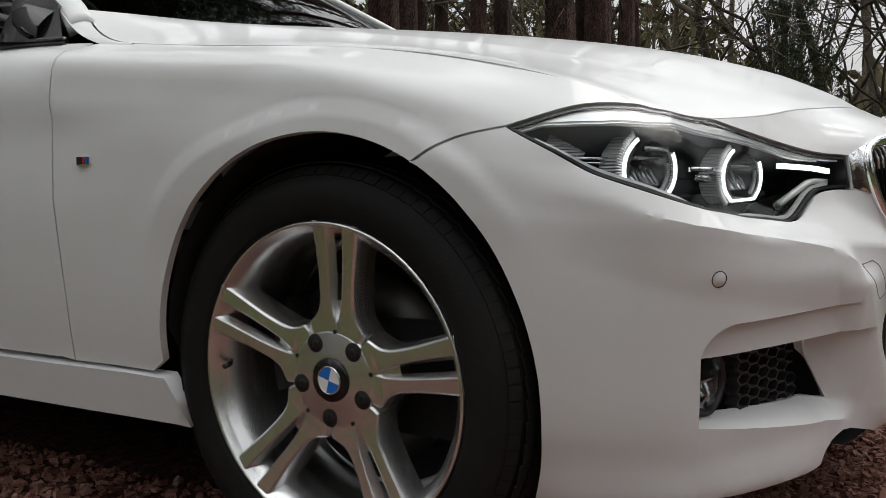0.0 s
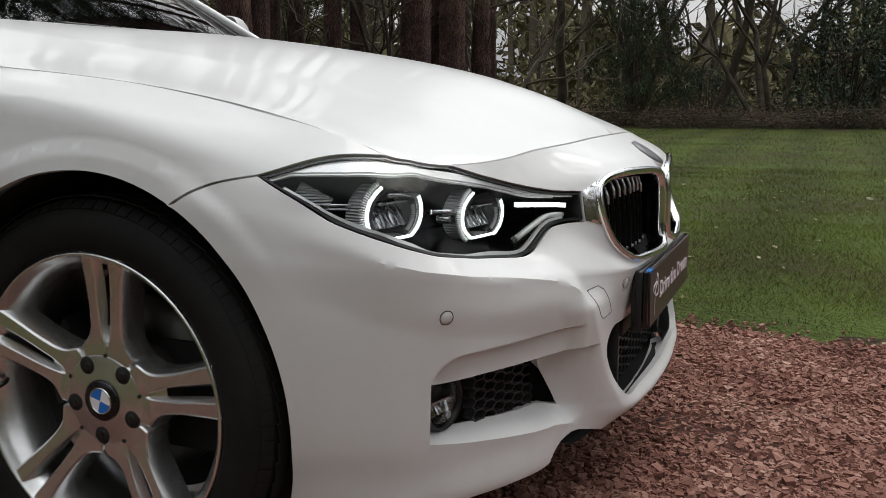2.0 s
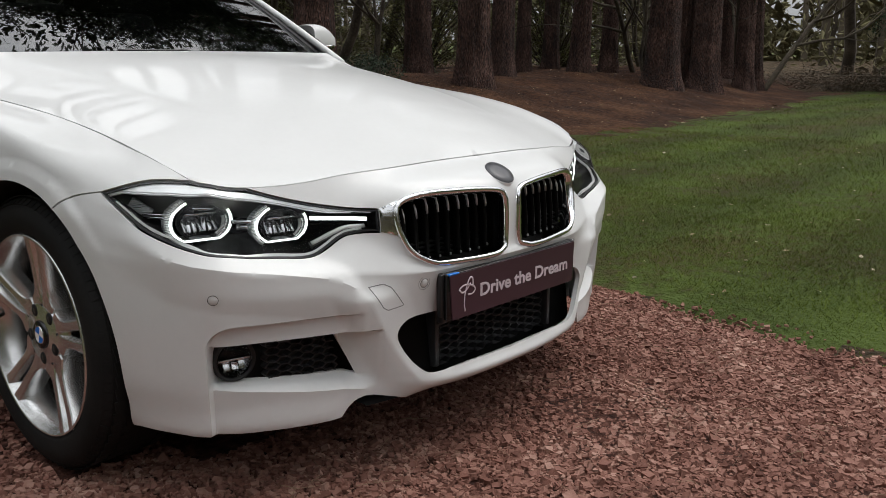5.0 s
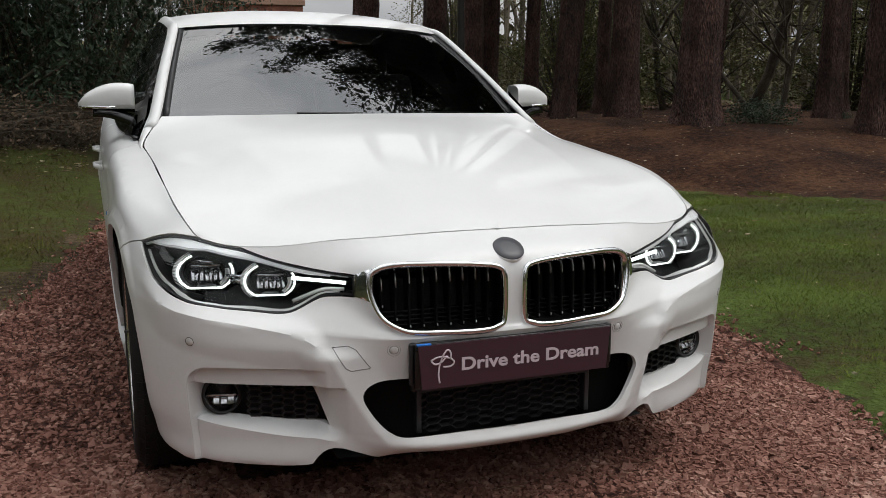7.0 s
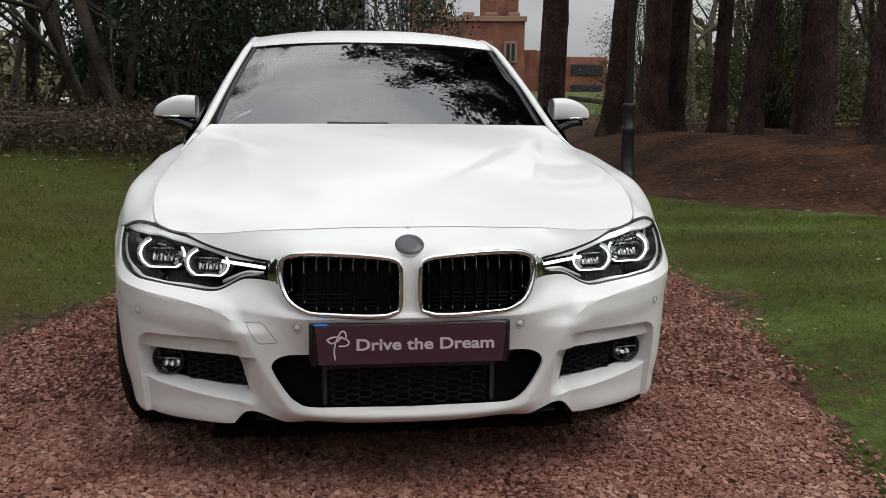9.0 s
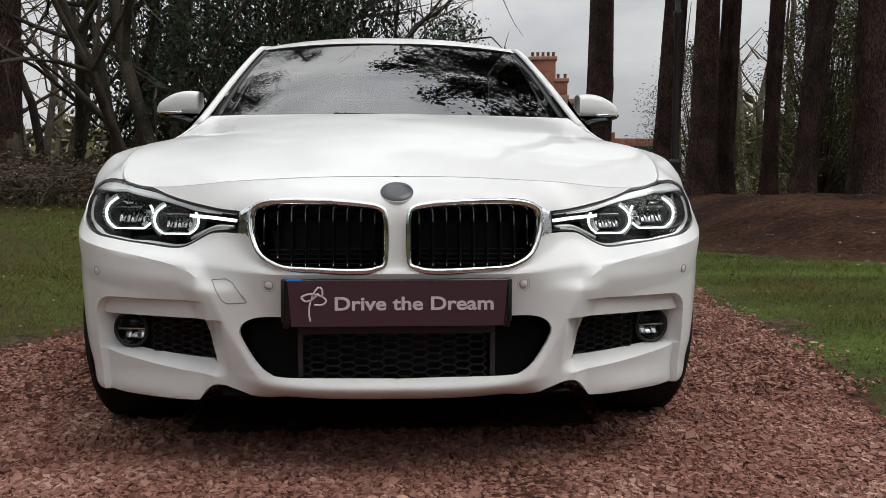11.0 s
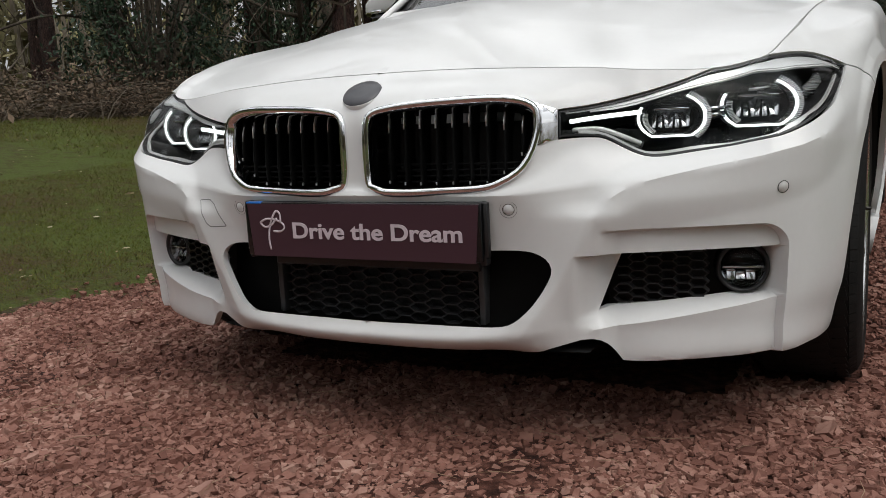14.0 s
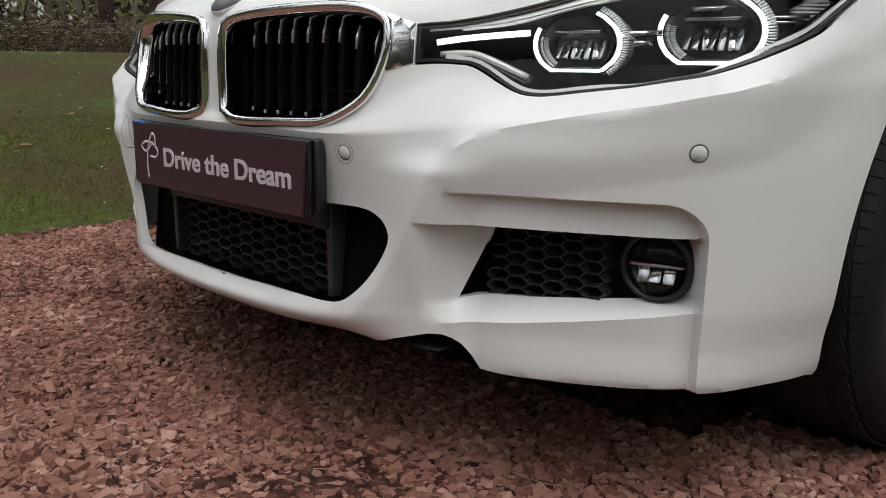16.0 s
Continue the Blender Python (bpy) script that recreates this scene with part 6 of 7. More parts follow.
def stones(n, x0, x1, y0, y1, size):
    x, y = rng.uniform(x0, x1, n), rng.uniform(y0, y1, n)
    stray = rng.exponential(0.05, n)
    ok = (x < right_edge(y) + stray) & (x > left_edge(y) - stray)
    ok &= ~((np.abs(np.abs(x) - 0.75) < 0.11) & (np.abs(y - HUB_Y) < 0.10))
    ok &= ~((np.abs(x) < 0.6) & (y > 0.5) & (y < 4.2))
    x, y = x[ok], y[ok]
    n = len(x)
    sc = size * rng.lognormal(0, 0.28, n)
    base = BLOCK[None] * (0.90, 0.76, 0.60) * rng.uniform(0.75, 1.25, (n, 1, 3)) + rng.uniform(-0.34, 0.34, (n, 8, 3))
    spin, lean, head = rng.uniform(0, 2 * math.pi, n), rng.normal(0, 0.42, n), rng.uniform(0, 2 * math.pi, n)
    ax = np.stack([np.cos(head), np.sin(head), 0 * head], 1)
    c, q = np.cos(spin), np.sin(spin)
    base = np.stack([base[..., 0] * c[:, None] - base[..., 1] * q[:, None], base[..., 0] * q[:, None] + base[..., 1] * c[:, None], base[..., 2]], -1)
    cl, sl = np.cos(lean)[:, None, None], np.sin(lean)[:, None, None]
    axb = np.broadcast_to(ax[:, None], base.shape)
    v = (base * cl + np.cross(axb, base) * sl + axb * (axb * base).sum(-1, keepdims=True) * (1 - cl)) * sc[:, None, None]
    v += np.stack([x, y, np.maximum(at_ground(x, y), -0.004) + sc * rng.uniform(-0.1, 0.6, n) + lie(x, y)], 1)[:, None]
    return v.reshape(-1, 3), (BLOCK_F[None] + 8 * np.arange(n)[:, None, None]).reshape(-1, 4)


parts_ = [stones(92000, -1.9, 1.5, -1.0, 0.9, 0.0057), stones(52000, -2.0, 2.3, 0.9, 4.6, 0.0064), stones(20000, -1.2, 2.7, 4.6, 9.0, 0.0095), stones(12000, -2.4, 2.0, -2.6, -1.0, 0.007)]
vs_, fs_, k_ = [], [], 0
for v_, f_ in parts_:
    vs_.append(v_)
    fs_.append(f_ + k_)
    k_ += len(v_)
tagged(new("gravel", big_mesh("gravel", np.vstack(vs_), np.vstack(fs_), STONE)), "crushed red stone scattered over the drive", "gravel", kind="stuff")

# dry needles and straws lying on the drive
STRAW = mat("dry_straw", (0.30, 0.20, 0.12), 0.8)
vary(STRAW, [(0.14, 0.08, 0.05), (0.30, 0.21, 0.13)], 3, 3, (0.2, 0.8), fine=0.2, island=0.6)


def straws(n, x0, x1, y0, y1):
    x, y = rng.uniform(x0, x1, n), rng.uniform(y0, y1, n)
    ok = (x < right_edge(y)) & (x > left_edge(y)) & ~((np.abs(x) < 0.95) & (y > 0.3))
    x, y = x[ok], y[ok]
    a, ln, b = rng.uniform(0, 2 * math.pi, len(x)), rng.uniform(0.015, 0.055, len(x)), rng.normal(0, 0.5, len(x))
    return [([(p - k * math.cos(t), q - k * math.sin(t), 0.013), (p + 0.2 * k * math.sin(t + w), q, 0.017), (p + k * math.cos(t + w), q + k * math.sin(t + w), 0.012)], np.array([0.0006, 0.0008, 0.0005])) for p, q, t, k, w in zip(x, y, a, ln, b)]


STRAWS = straws(520, -1.8, 1.5, -1.1, 1.6)

# grass blades on the lawns beside the drive
BLADE = mat("grass_blade", (0.05, 0.10, 0.02), 0.7, Specular_IOR_Level=0.18)
vary(BLADE, [(0.100, 0.088, 0.026), (0.084, 0.118, 0.013), (0.120, 0.160, 0.022)], 0.8, 7, (0.32, 0.68), fine=0.5, island=0.3)

DRYBLADE = mat("dry_grass_blade", (0.09, 0.09, 0.02), 0.75, Specular_IOR_Level=0.18)
vary(DRYBLADE, [(0.105, 0.076, 0.030), (0.086, 0.088, 0.017), (0.105, 0.124, 0.020)], 0.8, 7, (0.34, 0.66), fine=0.5, island=0.35)

# the mower's light and dark lanes
for m_ in (GRASS, BLADE):
    n_, l_ = m_.node_tree.nodes, m_.node_tree.links
    tc_, wv_, mr_, mx_ = n_.new("ShaderNodeTexCoord"), n_.new("ShaderNodeTexWave"), n_.new("ShaderNodeMapRange"), n_.new("ShaderNodeVectorMath")
    wv_.bands_direction, wv_.wave_profile = "Y", "SIN"
    wv_.inputs["Scale"].default_value, wv_.inputs["Distortion"].default_value, wv_.inputs["Detail Scale"].default_value = 0.27, 0.5, 0.4
    l_.new(tc_.outputs["Object"], wv_.inputs["Vector"])
    l_.new(wv_.outputs["Fac"], mr_.inputs["Value"])
    mr_.inputs["To Min"].default_value, mr_.inputs["To Max"].default_value = 0.86, 1.16
    mx_.operation = "SCALE"
    col_ = n_["Principled BSDF"].inputs["Base Color"]
    l_.new(col_.links[0].from_socket, mx_.inputs[0])
    l_.new(mr_.outputs[0], mx_.inputs["Scale"])
    l_.new(mx_.outputs[0], col_)


def blades(n, x0, x1, y0, y1, tall):
    x, y = rng.uniform(x0, x1, n), rng.uniform(y0, y1, n)
    wv = smooth_noise(x, y, 2.2, 9.0)
    out = np.maximum(x - right_edge(y), left_edge(y) - x)
    ok = (out > 0.06 + 0.35 * wv) & (rng.uniform(0, 1, n) < 0.25 + 0.75 * ramp(out, 0.1, 0.6)) & ~((y - foot(x) > -0.2 + wv) & (x > 2.75)) & ~((x < -1) & (y > np.interp(x, [-20, -13, -9, -6, -3, -1], [0, 2.5, 6.5, 8.6, 9.4, 9.8])))
    ok &= rng.uniform(0, 1, n) < 0.75 + 0.5 * wv
    x, y = x[ok], y[ok]
    n = len(x)
    a, h = rng.uniform(0, 2 * math.pi, n), tall * rng.lognormal(0, 0.35, n)
    wd = rng.uniform(0.0012, 0.0030, n) * (tall / 0.02)
    b = rng.uniform(0, 2 * math.pi, n)
    ln = h * rng.uniform(0.3, 1.7, n)
    z = at_ground(x, y) - 0.004
    p0 = np.stack([x - wd * np.cos(a), y - wd * np.sin(a), z], 1)
    p1 = np.stack([x + wd * np.cos(a), y + wd * np.sin(a), z], 1)
    p2 = np.stack([x + ln * np.cos(b), y + ln * np.sin(b), z + h], 1)
    return np.stack([p0, p1, p2], 1).reshape(-1, 3), np.arange(3 * n).reshape(-1, 3)


for spec in ((240000, 1.1, 4.2, -1.6, 5.0, 0.017), (170000, -4.6, -1.2, -0.4, 5.2, 0.017), (110000, 4.2, 9.0, -3.0, 6.0, 0.024), (80000, -9.0, -1.0, 4.0, 10, 0.028), (70000, 9.0, 22.0, -9.0, 5.5, 0.034), (40000, 2.2, 6.0, 5.0, 9.5, 0.026)):
    tagged(new("lawn_grass", big_mesh("lawn_grass", *blades(*spec), DRYBLADE if spec[1] < 0 else BLADE)), "short olive lawn grass dulled by dead leaves" if spec[1] < 0 else "short green lawn grass with moss and leaves", "grass", kind="stuff")

# fallen leaves and twigs
LEAFBIT = mat("fallen_leaf", (0.22, 0.17, 0.10), 0.9)
vary(LEAFBIT, [(0.10, 0.06, 0.03), (0.22, 0.16, 0.09), (0.42, 0.37, 0.27)], 2, 4, (0.15, 0.85), fine=0.2, island=0.7)


def bits(n, x0, x1, y0, y1, size):
    x, y = rng.uniform(x0, x1, n), rng.uniform(y0, y1, n)
    out = np.maximum(x - right_edge(y), left_edge(y) - x)
    ok = out > 0.05
    x, y = x[ok], y[ok]
    n = len(x)
    base = np.array([(-1, -0.4, 0), (0, -0.6, 0.1), (1, 0, 0.2), (0, 0.6, 0.0), (-0.9, 0.4, 0.15)])
    r = turns(n)
    v = np.einsum("nij,kj->nki", r, base) * (size * rng.lognormal(0, 0.4, n))[:, None, None]
    v[..., 2] *= 0.3
    v += np.stack([x, y, at_ground(x, y) + 0.015], 1)[:, None]
    return v.reshape(-1, 3), (np.arange(5)[None] + 5 * np.arange(n)[:, None])


for spec in ((1500, 1.3, 9, -3, 9, 0.011), (1500, -9, -1.3, -1, 10, 0.012), (1500, 3.2, 16, 4.5, 14, 0.015), (2600, -12, -1, 8, 13, 0.03)):
    tagged(new("fallen_leaves", big_mesh("fallen_leaves", *bits(*spec), LEAFBIT)), "pale fallen leaves scattered on the ground", "leaves", kind="stuff")

# ---- trees ----
BARK = mat("pine_bark", (0.10, 0.055, 0.045), 0.95)
vary(BARK, [(0.034, 0.016, 0.011), (0.094, 0.045, 0.033), (0.185, 0.104, 0.082)], 2.5, 8, (0.28, 0.72), fine=0.6, per_object=0.12)
GREYBARK = mat("grey_bark", (0.07, 0.06, 0.05), 0.95)
vary(GREYBARK, [(0.022, 0.017, 0.012), (0.055, 0.043, 0.030), (0.105, 0.086, 0.060)], 3, 8, (0.28, 0.72), bump=0.01, bump_scale=40, fine=0.6, per_object=0.12)
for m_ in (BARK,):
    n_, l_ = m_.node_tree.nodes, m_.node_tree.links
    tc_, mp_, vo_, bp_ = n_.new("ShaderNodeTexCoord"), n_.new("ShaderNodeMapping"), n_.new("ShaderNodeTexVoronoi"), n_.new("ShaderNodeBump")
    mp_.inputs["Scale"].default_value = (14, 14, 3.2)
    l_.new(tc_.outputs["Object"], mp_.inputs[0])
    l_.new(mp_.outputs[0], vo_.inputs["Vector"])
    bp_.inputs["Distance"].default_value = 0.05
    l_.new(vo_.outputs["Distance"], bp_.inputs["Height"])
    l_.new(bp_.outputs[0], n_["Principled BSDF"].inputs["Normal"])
    # bark colour scaled by the bump's cells: lighter on plates, darker in furrows
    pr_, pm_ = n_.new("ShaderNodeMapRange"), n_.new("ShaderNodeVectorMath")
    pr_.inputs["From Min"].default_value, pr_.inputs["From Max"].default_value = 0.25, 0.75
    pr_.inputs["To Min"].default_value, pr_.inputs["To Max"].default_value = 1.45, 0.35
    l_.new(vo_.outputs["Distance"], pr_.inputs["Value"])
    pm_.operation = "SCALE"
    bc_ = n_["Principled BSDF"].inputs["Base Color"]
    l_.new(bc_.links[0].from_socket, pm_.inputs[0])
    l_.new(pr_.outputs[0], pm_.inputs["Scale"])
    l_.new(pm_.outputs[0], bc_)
NEEDLE = mat("pine_foliage", (0.03, 0.05, 0.02), 0.8)
vary(NEEDLE, [(0.012, 0.022, 0.008), (0.030, 0.050, 0.018), (0.055, 0.080, 0.03)], 1.2, 5, (0.2, 0.8), fine=0.3, island=0.5)
HOLLY = mat("evergreen_leaf", (0.02, 0.04, 0.02), 0.6, Specular_IOR_Level=0.3)
vary(HOLLY, [(0.010, 0.020, 0.010), (0.022, 0.042, 0.020), (0.05, 0.075, 0.04)], 1.2, 5, (0.15, 0.85), fine=0.3, island=0.6)
TWIG = mat("bare_twig", (0.07, 0.055, 0.04), 0.95)
vary(TWIG, [(0.035, 0.026, 0.018), (0.075, 0.058, 0.04), (0.13, 0.105, 0.075)], 2, 5, (0.2, 0.8), fine=0.3, island=0.5)


def limb_mesh(paths, sides_=5):
    """Tapered tubes: each path is (points, radii)."""
    vs, fs, k = [], [], 0
    for pts, rad in paths:
        p = np.array(pts, float)
        t = np.gradient(p, axis=0)
        t /= np.linalg.norm(t, axis=1)[:, None] + 1e-9
        ref = np.array([0.31, 0.95, 0.05])
        a = np.cross(t, ref)
        a /= np.linalg.norm(a, axis=1)[:, None] + 1e-9
        b = np.cross(t, a)
        m = len(p)
        for q in range(sides_):
            th = 2 * math.pi * q / sides_
            vs.append(p + (a * math.cos(th) + b * math.sin(th)) * np.array(rad)[:, None])
        i = np.arange(m - 1)
        for q in range(sides_):
            r = (q + 1) % sides_
            fs.append(np.stack([k + q * m + i, k + r * m + i, k + r * m + i + 1, k + q * m + i + 1], 1))
        k += m * sides_
    return np.vstack(vs), np.vstack(fs)


tagged(new("straw_litter", big_mesh("straw_litter", *limb_mesh(STRAWS, 3), STRAW)), "dry pine needles and straws on the gravel", "litter", kind="stuff")


def leaf_cloud(centres, per, spread, size, thin=0.35, droop=0.0):
    """Small leaf shapes gathered in clumps."""
    c = np.repeat(np.array(centres, float), per, 0)
    n = len(c)
    p = c + rng.normal(size=(n, 3)) * spread
    base = np.array([(-1, 0, 0), (-0.1, -thin, 0.12), (1, 0, 0), (-0.1, thin, 0.12)])
    v = np.einsum("nij,kj->nki", turns(n), base) * (size * rng.lognormal(0, 0.3, n))[:, None, None]
    v += p[:, None]
    return v.reshape(-1, 3), np.arange(4 * n).reshape(-1, 4)


def pine(height_, dia, stem=8.0, seed=1, crown=True, lean=(0, 0)):
    """A tall pine: fluted trunk with flared foot, limbs high up, clumps of needles."""
    r = np.random.default_rng(seed)
    ob = thing("pine_tree", "tall pine with furrowed red-brown bark", "tree", "pines on the bank")
    nz, na = 34, 30
    zz = np.concatenate([np.linspace(-0.3, 2.5, 22), np.linspace(2.8, height_, nz - 22)])
    ph = r.uniform(0, 6.28, 6)
    vs = []
    for z in zz:
        rad = dia / 2 * (1 - 0.72 * max(0, z) / height_) * (1 + 0.55 * math.exp(-max(0, z + 0.1) / 0.28))
        for q in range(na):
            a = 2 * math.pi * q / na
            bump = 0.055 * math.sin(9 * a + ph[0] + 1.1 * math.sin(1.3 * z + ph[1])) + 0.05 * math.sin(15 * a + ph[2] - 0.8 * z) + 0.06 * math.sin(3 * a + ph[3] + 0.4 * z)
            bump += 0.05 * noise.noise(Vector((4 * math.cos(a), 4 * math.sin(a), 3.0 * z + ph[4])))
            rr = rad * (1 + bump)
            vs.append((rr * math.cos(a) + lean[0] * z + 0.05 * math.sin(0.5 * z + ph[5]), rr * math.sin(a) + lean[1] * z, z))
    fs = [(i * na + q, i * na + (q + 1) % na, (i + 1) * na + (q + 1) % na, (i + 1) * na + q) for i in range(nz - 1) for q in range(na)]
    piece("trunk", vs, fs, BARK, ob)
    if crown:
        paths, cent = [], []
        for i in range(26):
            z = stem + (height_ - stem) * (i / 26) ** 0.9
            a = r.uniform(0, 6.28)
            ln = (2.9 - 1.9 * (z - stem) / (height_ - stem)) * r.uniform(0.6, 1.1)
            o = np.array([lean[0] * z, lean[1] * z, z])
            pts = [o + np.array([math.cos(a) * ln * t, math.sin(a) * ln * t, 0.35 * ln * t - 0.25 * ln * t * t + 0.1 * math.sin(5 * t)]) for t in np.linspace(0, 1, 6)]
            paths.append((pts, np.linspace(0.055, 0.012, 6)))
            for t in (0.45, 0.62, 0.8, 0.95, 1.05):
                for _ in range(2):
                    cent.append(o + (np.array(pts[-1]) - o) * t + r.normal(size=3) * (0.28, 0.28, 0.16))
        v, f = limb_mesh(paths, 5)
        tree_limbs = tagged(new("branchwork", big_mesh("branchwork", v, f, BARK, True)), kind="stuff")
        tree_limbs.parent = ob
        v, f = leaf_cloud(cent, 26, (0.26, 0.26, 0.16), 0.10, 0.18)
        cr = tagged(new("crown", big_mesh("crown", v, f, NEEDLE)), kind="stuff")
        cr.parent = ob
    return ob


def branches(r, start, way, length, radius, depth, out, wander=0.25, split=(2, 4)):
    """Grow a limb and its side limbs."""
    n = 6 if depth > 1 else 4
    p, d = np.array(start, float), np.array(way, float)
    pts = [p.copy()]
    for _ in range(n - 1):
        d = d + r.normal(size=3) * wander * 0.6 + np.array([0, 0, 0.04])
        d /= np.linalg.norm(d)
        p = p + d * length / (n - 1)
        pts.append(p.copy())
    out.append((pts, np.linspace(radius, radius * 0.45, n)))
    if depth <= 0:
        return
    for i in range(r.integers(split[0], split[1] + 1) + (1 if depth > 2 else 0)):
        k = r.integers(max(1, n // 3), n)
        side = np.cross(d, r.normal(size=3))
        side /= np.linalg.norm(side) + 1e-9
        w = d * r.uniform(0.4, 0.9) + side * r.uniform(0.5, 1.0)
        branches(r, pts[k], w / np.linalg.norm(w), length * r.uniform(0.5, 0.75), radius * 0.5, depth - 1, out, wander, split)


def bare_tree(seed, stems=1, height_=8.0, radius=0.14, depth=4, label="leafless tree with tangled grey twigs"):
    r = np.random.default_rng(seed)
    ob = thing("bare_tree", label, "tree", "leafless trees of the wood")
    big, small = [], []
    for s in range(stems):
        a = r.uniform(0, 6.28)
        lean = 0.12 if stems == 1 else 0.35
        out = []
        branches(r, (0.2 * math.cos(a) * (stems > 1), 0.2 * math.sin(a) * (stems > 1), -0.2), (lean * math.cos(a), lean * math.sin(a), 1), height_ * r.uniform(0.45, 0.6), radius * r.uniform(0.7, 1.1), depth, out, 0.22, (3, 4))
        for q in out:
            (big if q[1][0] > 0.022 else small).append(q)
    v, f = limb_mesh(big, 7)
    t = new("trunk", big_mesh("trunk", v, f, GREYBARK, True))
    t.parent = ob
    if small:
        v, f = limb_mesh([(p, np.maximum(q, 0.004)) for p, q in small], 3)
        t = tagged(new("twig_mass", big_mesh("twig_mass", v, f, TWIG)), kind="stuff")
        t.parent = ob
    return ob


def shrub(seed, w=1.6, h=2.2, clumps=90, per=95, material=None, name="evergreen_shrub", label="dense evergreen shrub with glossy dark leaves", leaf=0.032):
    r = np.random.default_rng(seed)
    ob = thing(name, label, "shrub", "evergreens of the wood")
    cent, paths = [], []
    for i in range(clumps):
        a, q = r.uniform(0, 6.28), r.uniform(0, 1) ** 0.5
        z = h * r.uniform(0.03, 1)
        rad = w * q * math.sqrt(max(0.05, 1 - (z / h) ** 2.2)) * r.uniform(0.75, 1.12)
        c = np.array([rad * math.cos(a), rad * math.sin(a), z])
        cent.append(c)
        if i % 3 == 0:
            paths.append(([np.array([0.1 * math.cos(a), 0.1 * math.sin(a), -0.1]), c * (0.5, 0.5, 0.6), c], np.array([0.03, 0.018, 0.006])))
    v, f = limb_mesh(paths, 4)
    t = tagged(new("stem_tangle", big_mesh("stem_tangle", v, f, GREYBARK)), kind="stuff")
    t.parent = ob
    v, f = leaf_cloud(cent, per, (0.17, 0.17, 0.15), leaf, 0.42)
    t = tagged(new("foliage", big_mesh("foliage", v, f, material or HOLLY)), kind="stuff")
    t.parent = ob
    return ob


def bramble(seed):
    """A low tangle of dead stems and leaves."""
    r = np.random.default_rng(seed)
    ob = thing("bramble", "low tangle of brown bramble and dead leaves", "undergrowth", "undergrowth at the wood's edge")
    paths, cent = [], []
    for _ in range(150):
        p = np.array([r.uniform(-1.1, 1.1), r.uniform(-0.7, 0.7), -0.05])
        d = np.array([r.normal() * 0.7, r.normal() * 0.7, 1.0])
        ln = r.uniform(0.3, 1.0)
        pts = [p + d * ln * t + np.array([d[0], d[1], -0.9]) * ln * t * t * 0.6 for t in np.linspace(0, 1, 5)]
        paths.append((pts, np.linspace(0.006, 0.003, 5)))
        cent += [pts[2], pts[3]]
    v, f = limb_mesh(paths, 3)
    t = tagged(new("stem_tangle", big_mesh("stem_tangle", v, f, TWIG)), kind="stuff")
    t.parent = ob
    v, f = leaf_cloud(cent, 20, (0.14, 0.14, 0.12), 0.020, 0.45)
    t = tagged(new("dead_foliage", big_mesh("dead_foliage", v, f, LITTERLEAF)), kind="stuff")
    t.parent = ob
    return ob


LITTERLEAF = mat("dead_leaf", (0.07, 0.045, 0.03), 0.9)
vary(LITTERLEAF, [(0.034, 0.025, 0.015), (0.085, 0.058, 0.036), (0.17, 0.12, 0.08)], 2, 4, (0.15, 0.85), fine=0.2, island=0.6)


def plant(ob, x, y, turn=0.0, scale=1.0, tilt=(0, 0), tall=1.0, sink=0.0):
    """A copy of a tree or shrub standing at x, y."""
    m = Matrix.Translation((x, y, float(at_ground(np.array([x]), np.array([y]))[0]) - sink)) @ Matrix.Rotation(radians(tilt[0]), 4, "X") @ Matrix.Rotation(radians(tilt[1]), 4, "Y") @ Matrix.Rotation(radians(turn), 4, "Z") @ Matrix.Diagonal((scale, scale, tall, 1))
    return copy_thing(ob, m)


def drop_master(ob, x, y, turn=0.0, scale=1.0, tilt=(0, 0), tall=1.0):
    ob.matrix_basis = Matrix.Translation((x, y, float(at_ground(np.array([x]), np.array([y]))[0]))) @ Matrix.Rotation(radians(tilt[0]), 4, "X") @ Matrix.Rotation(radians(tilt[1]), 4, "Y") @ Matrix.Rotation(radians(turn), 4, "Z") @ Matrix.Diagonal((scale, scale, tall, 1))


pines = [pine(17, 0.6, 9.5, 11), pine(18, 0.6, 10.5, 12), pine(16, 0.6, 8.5, 13)]
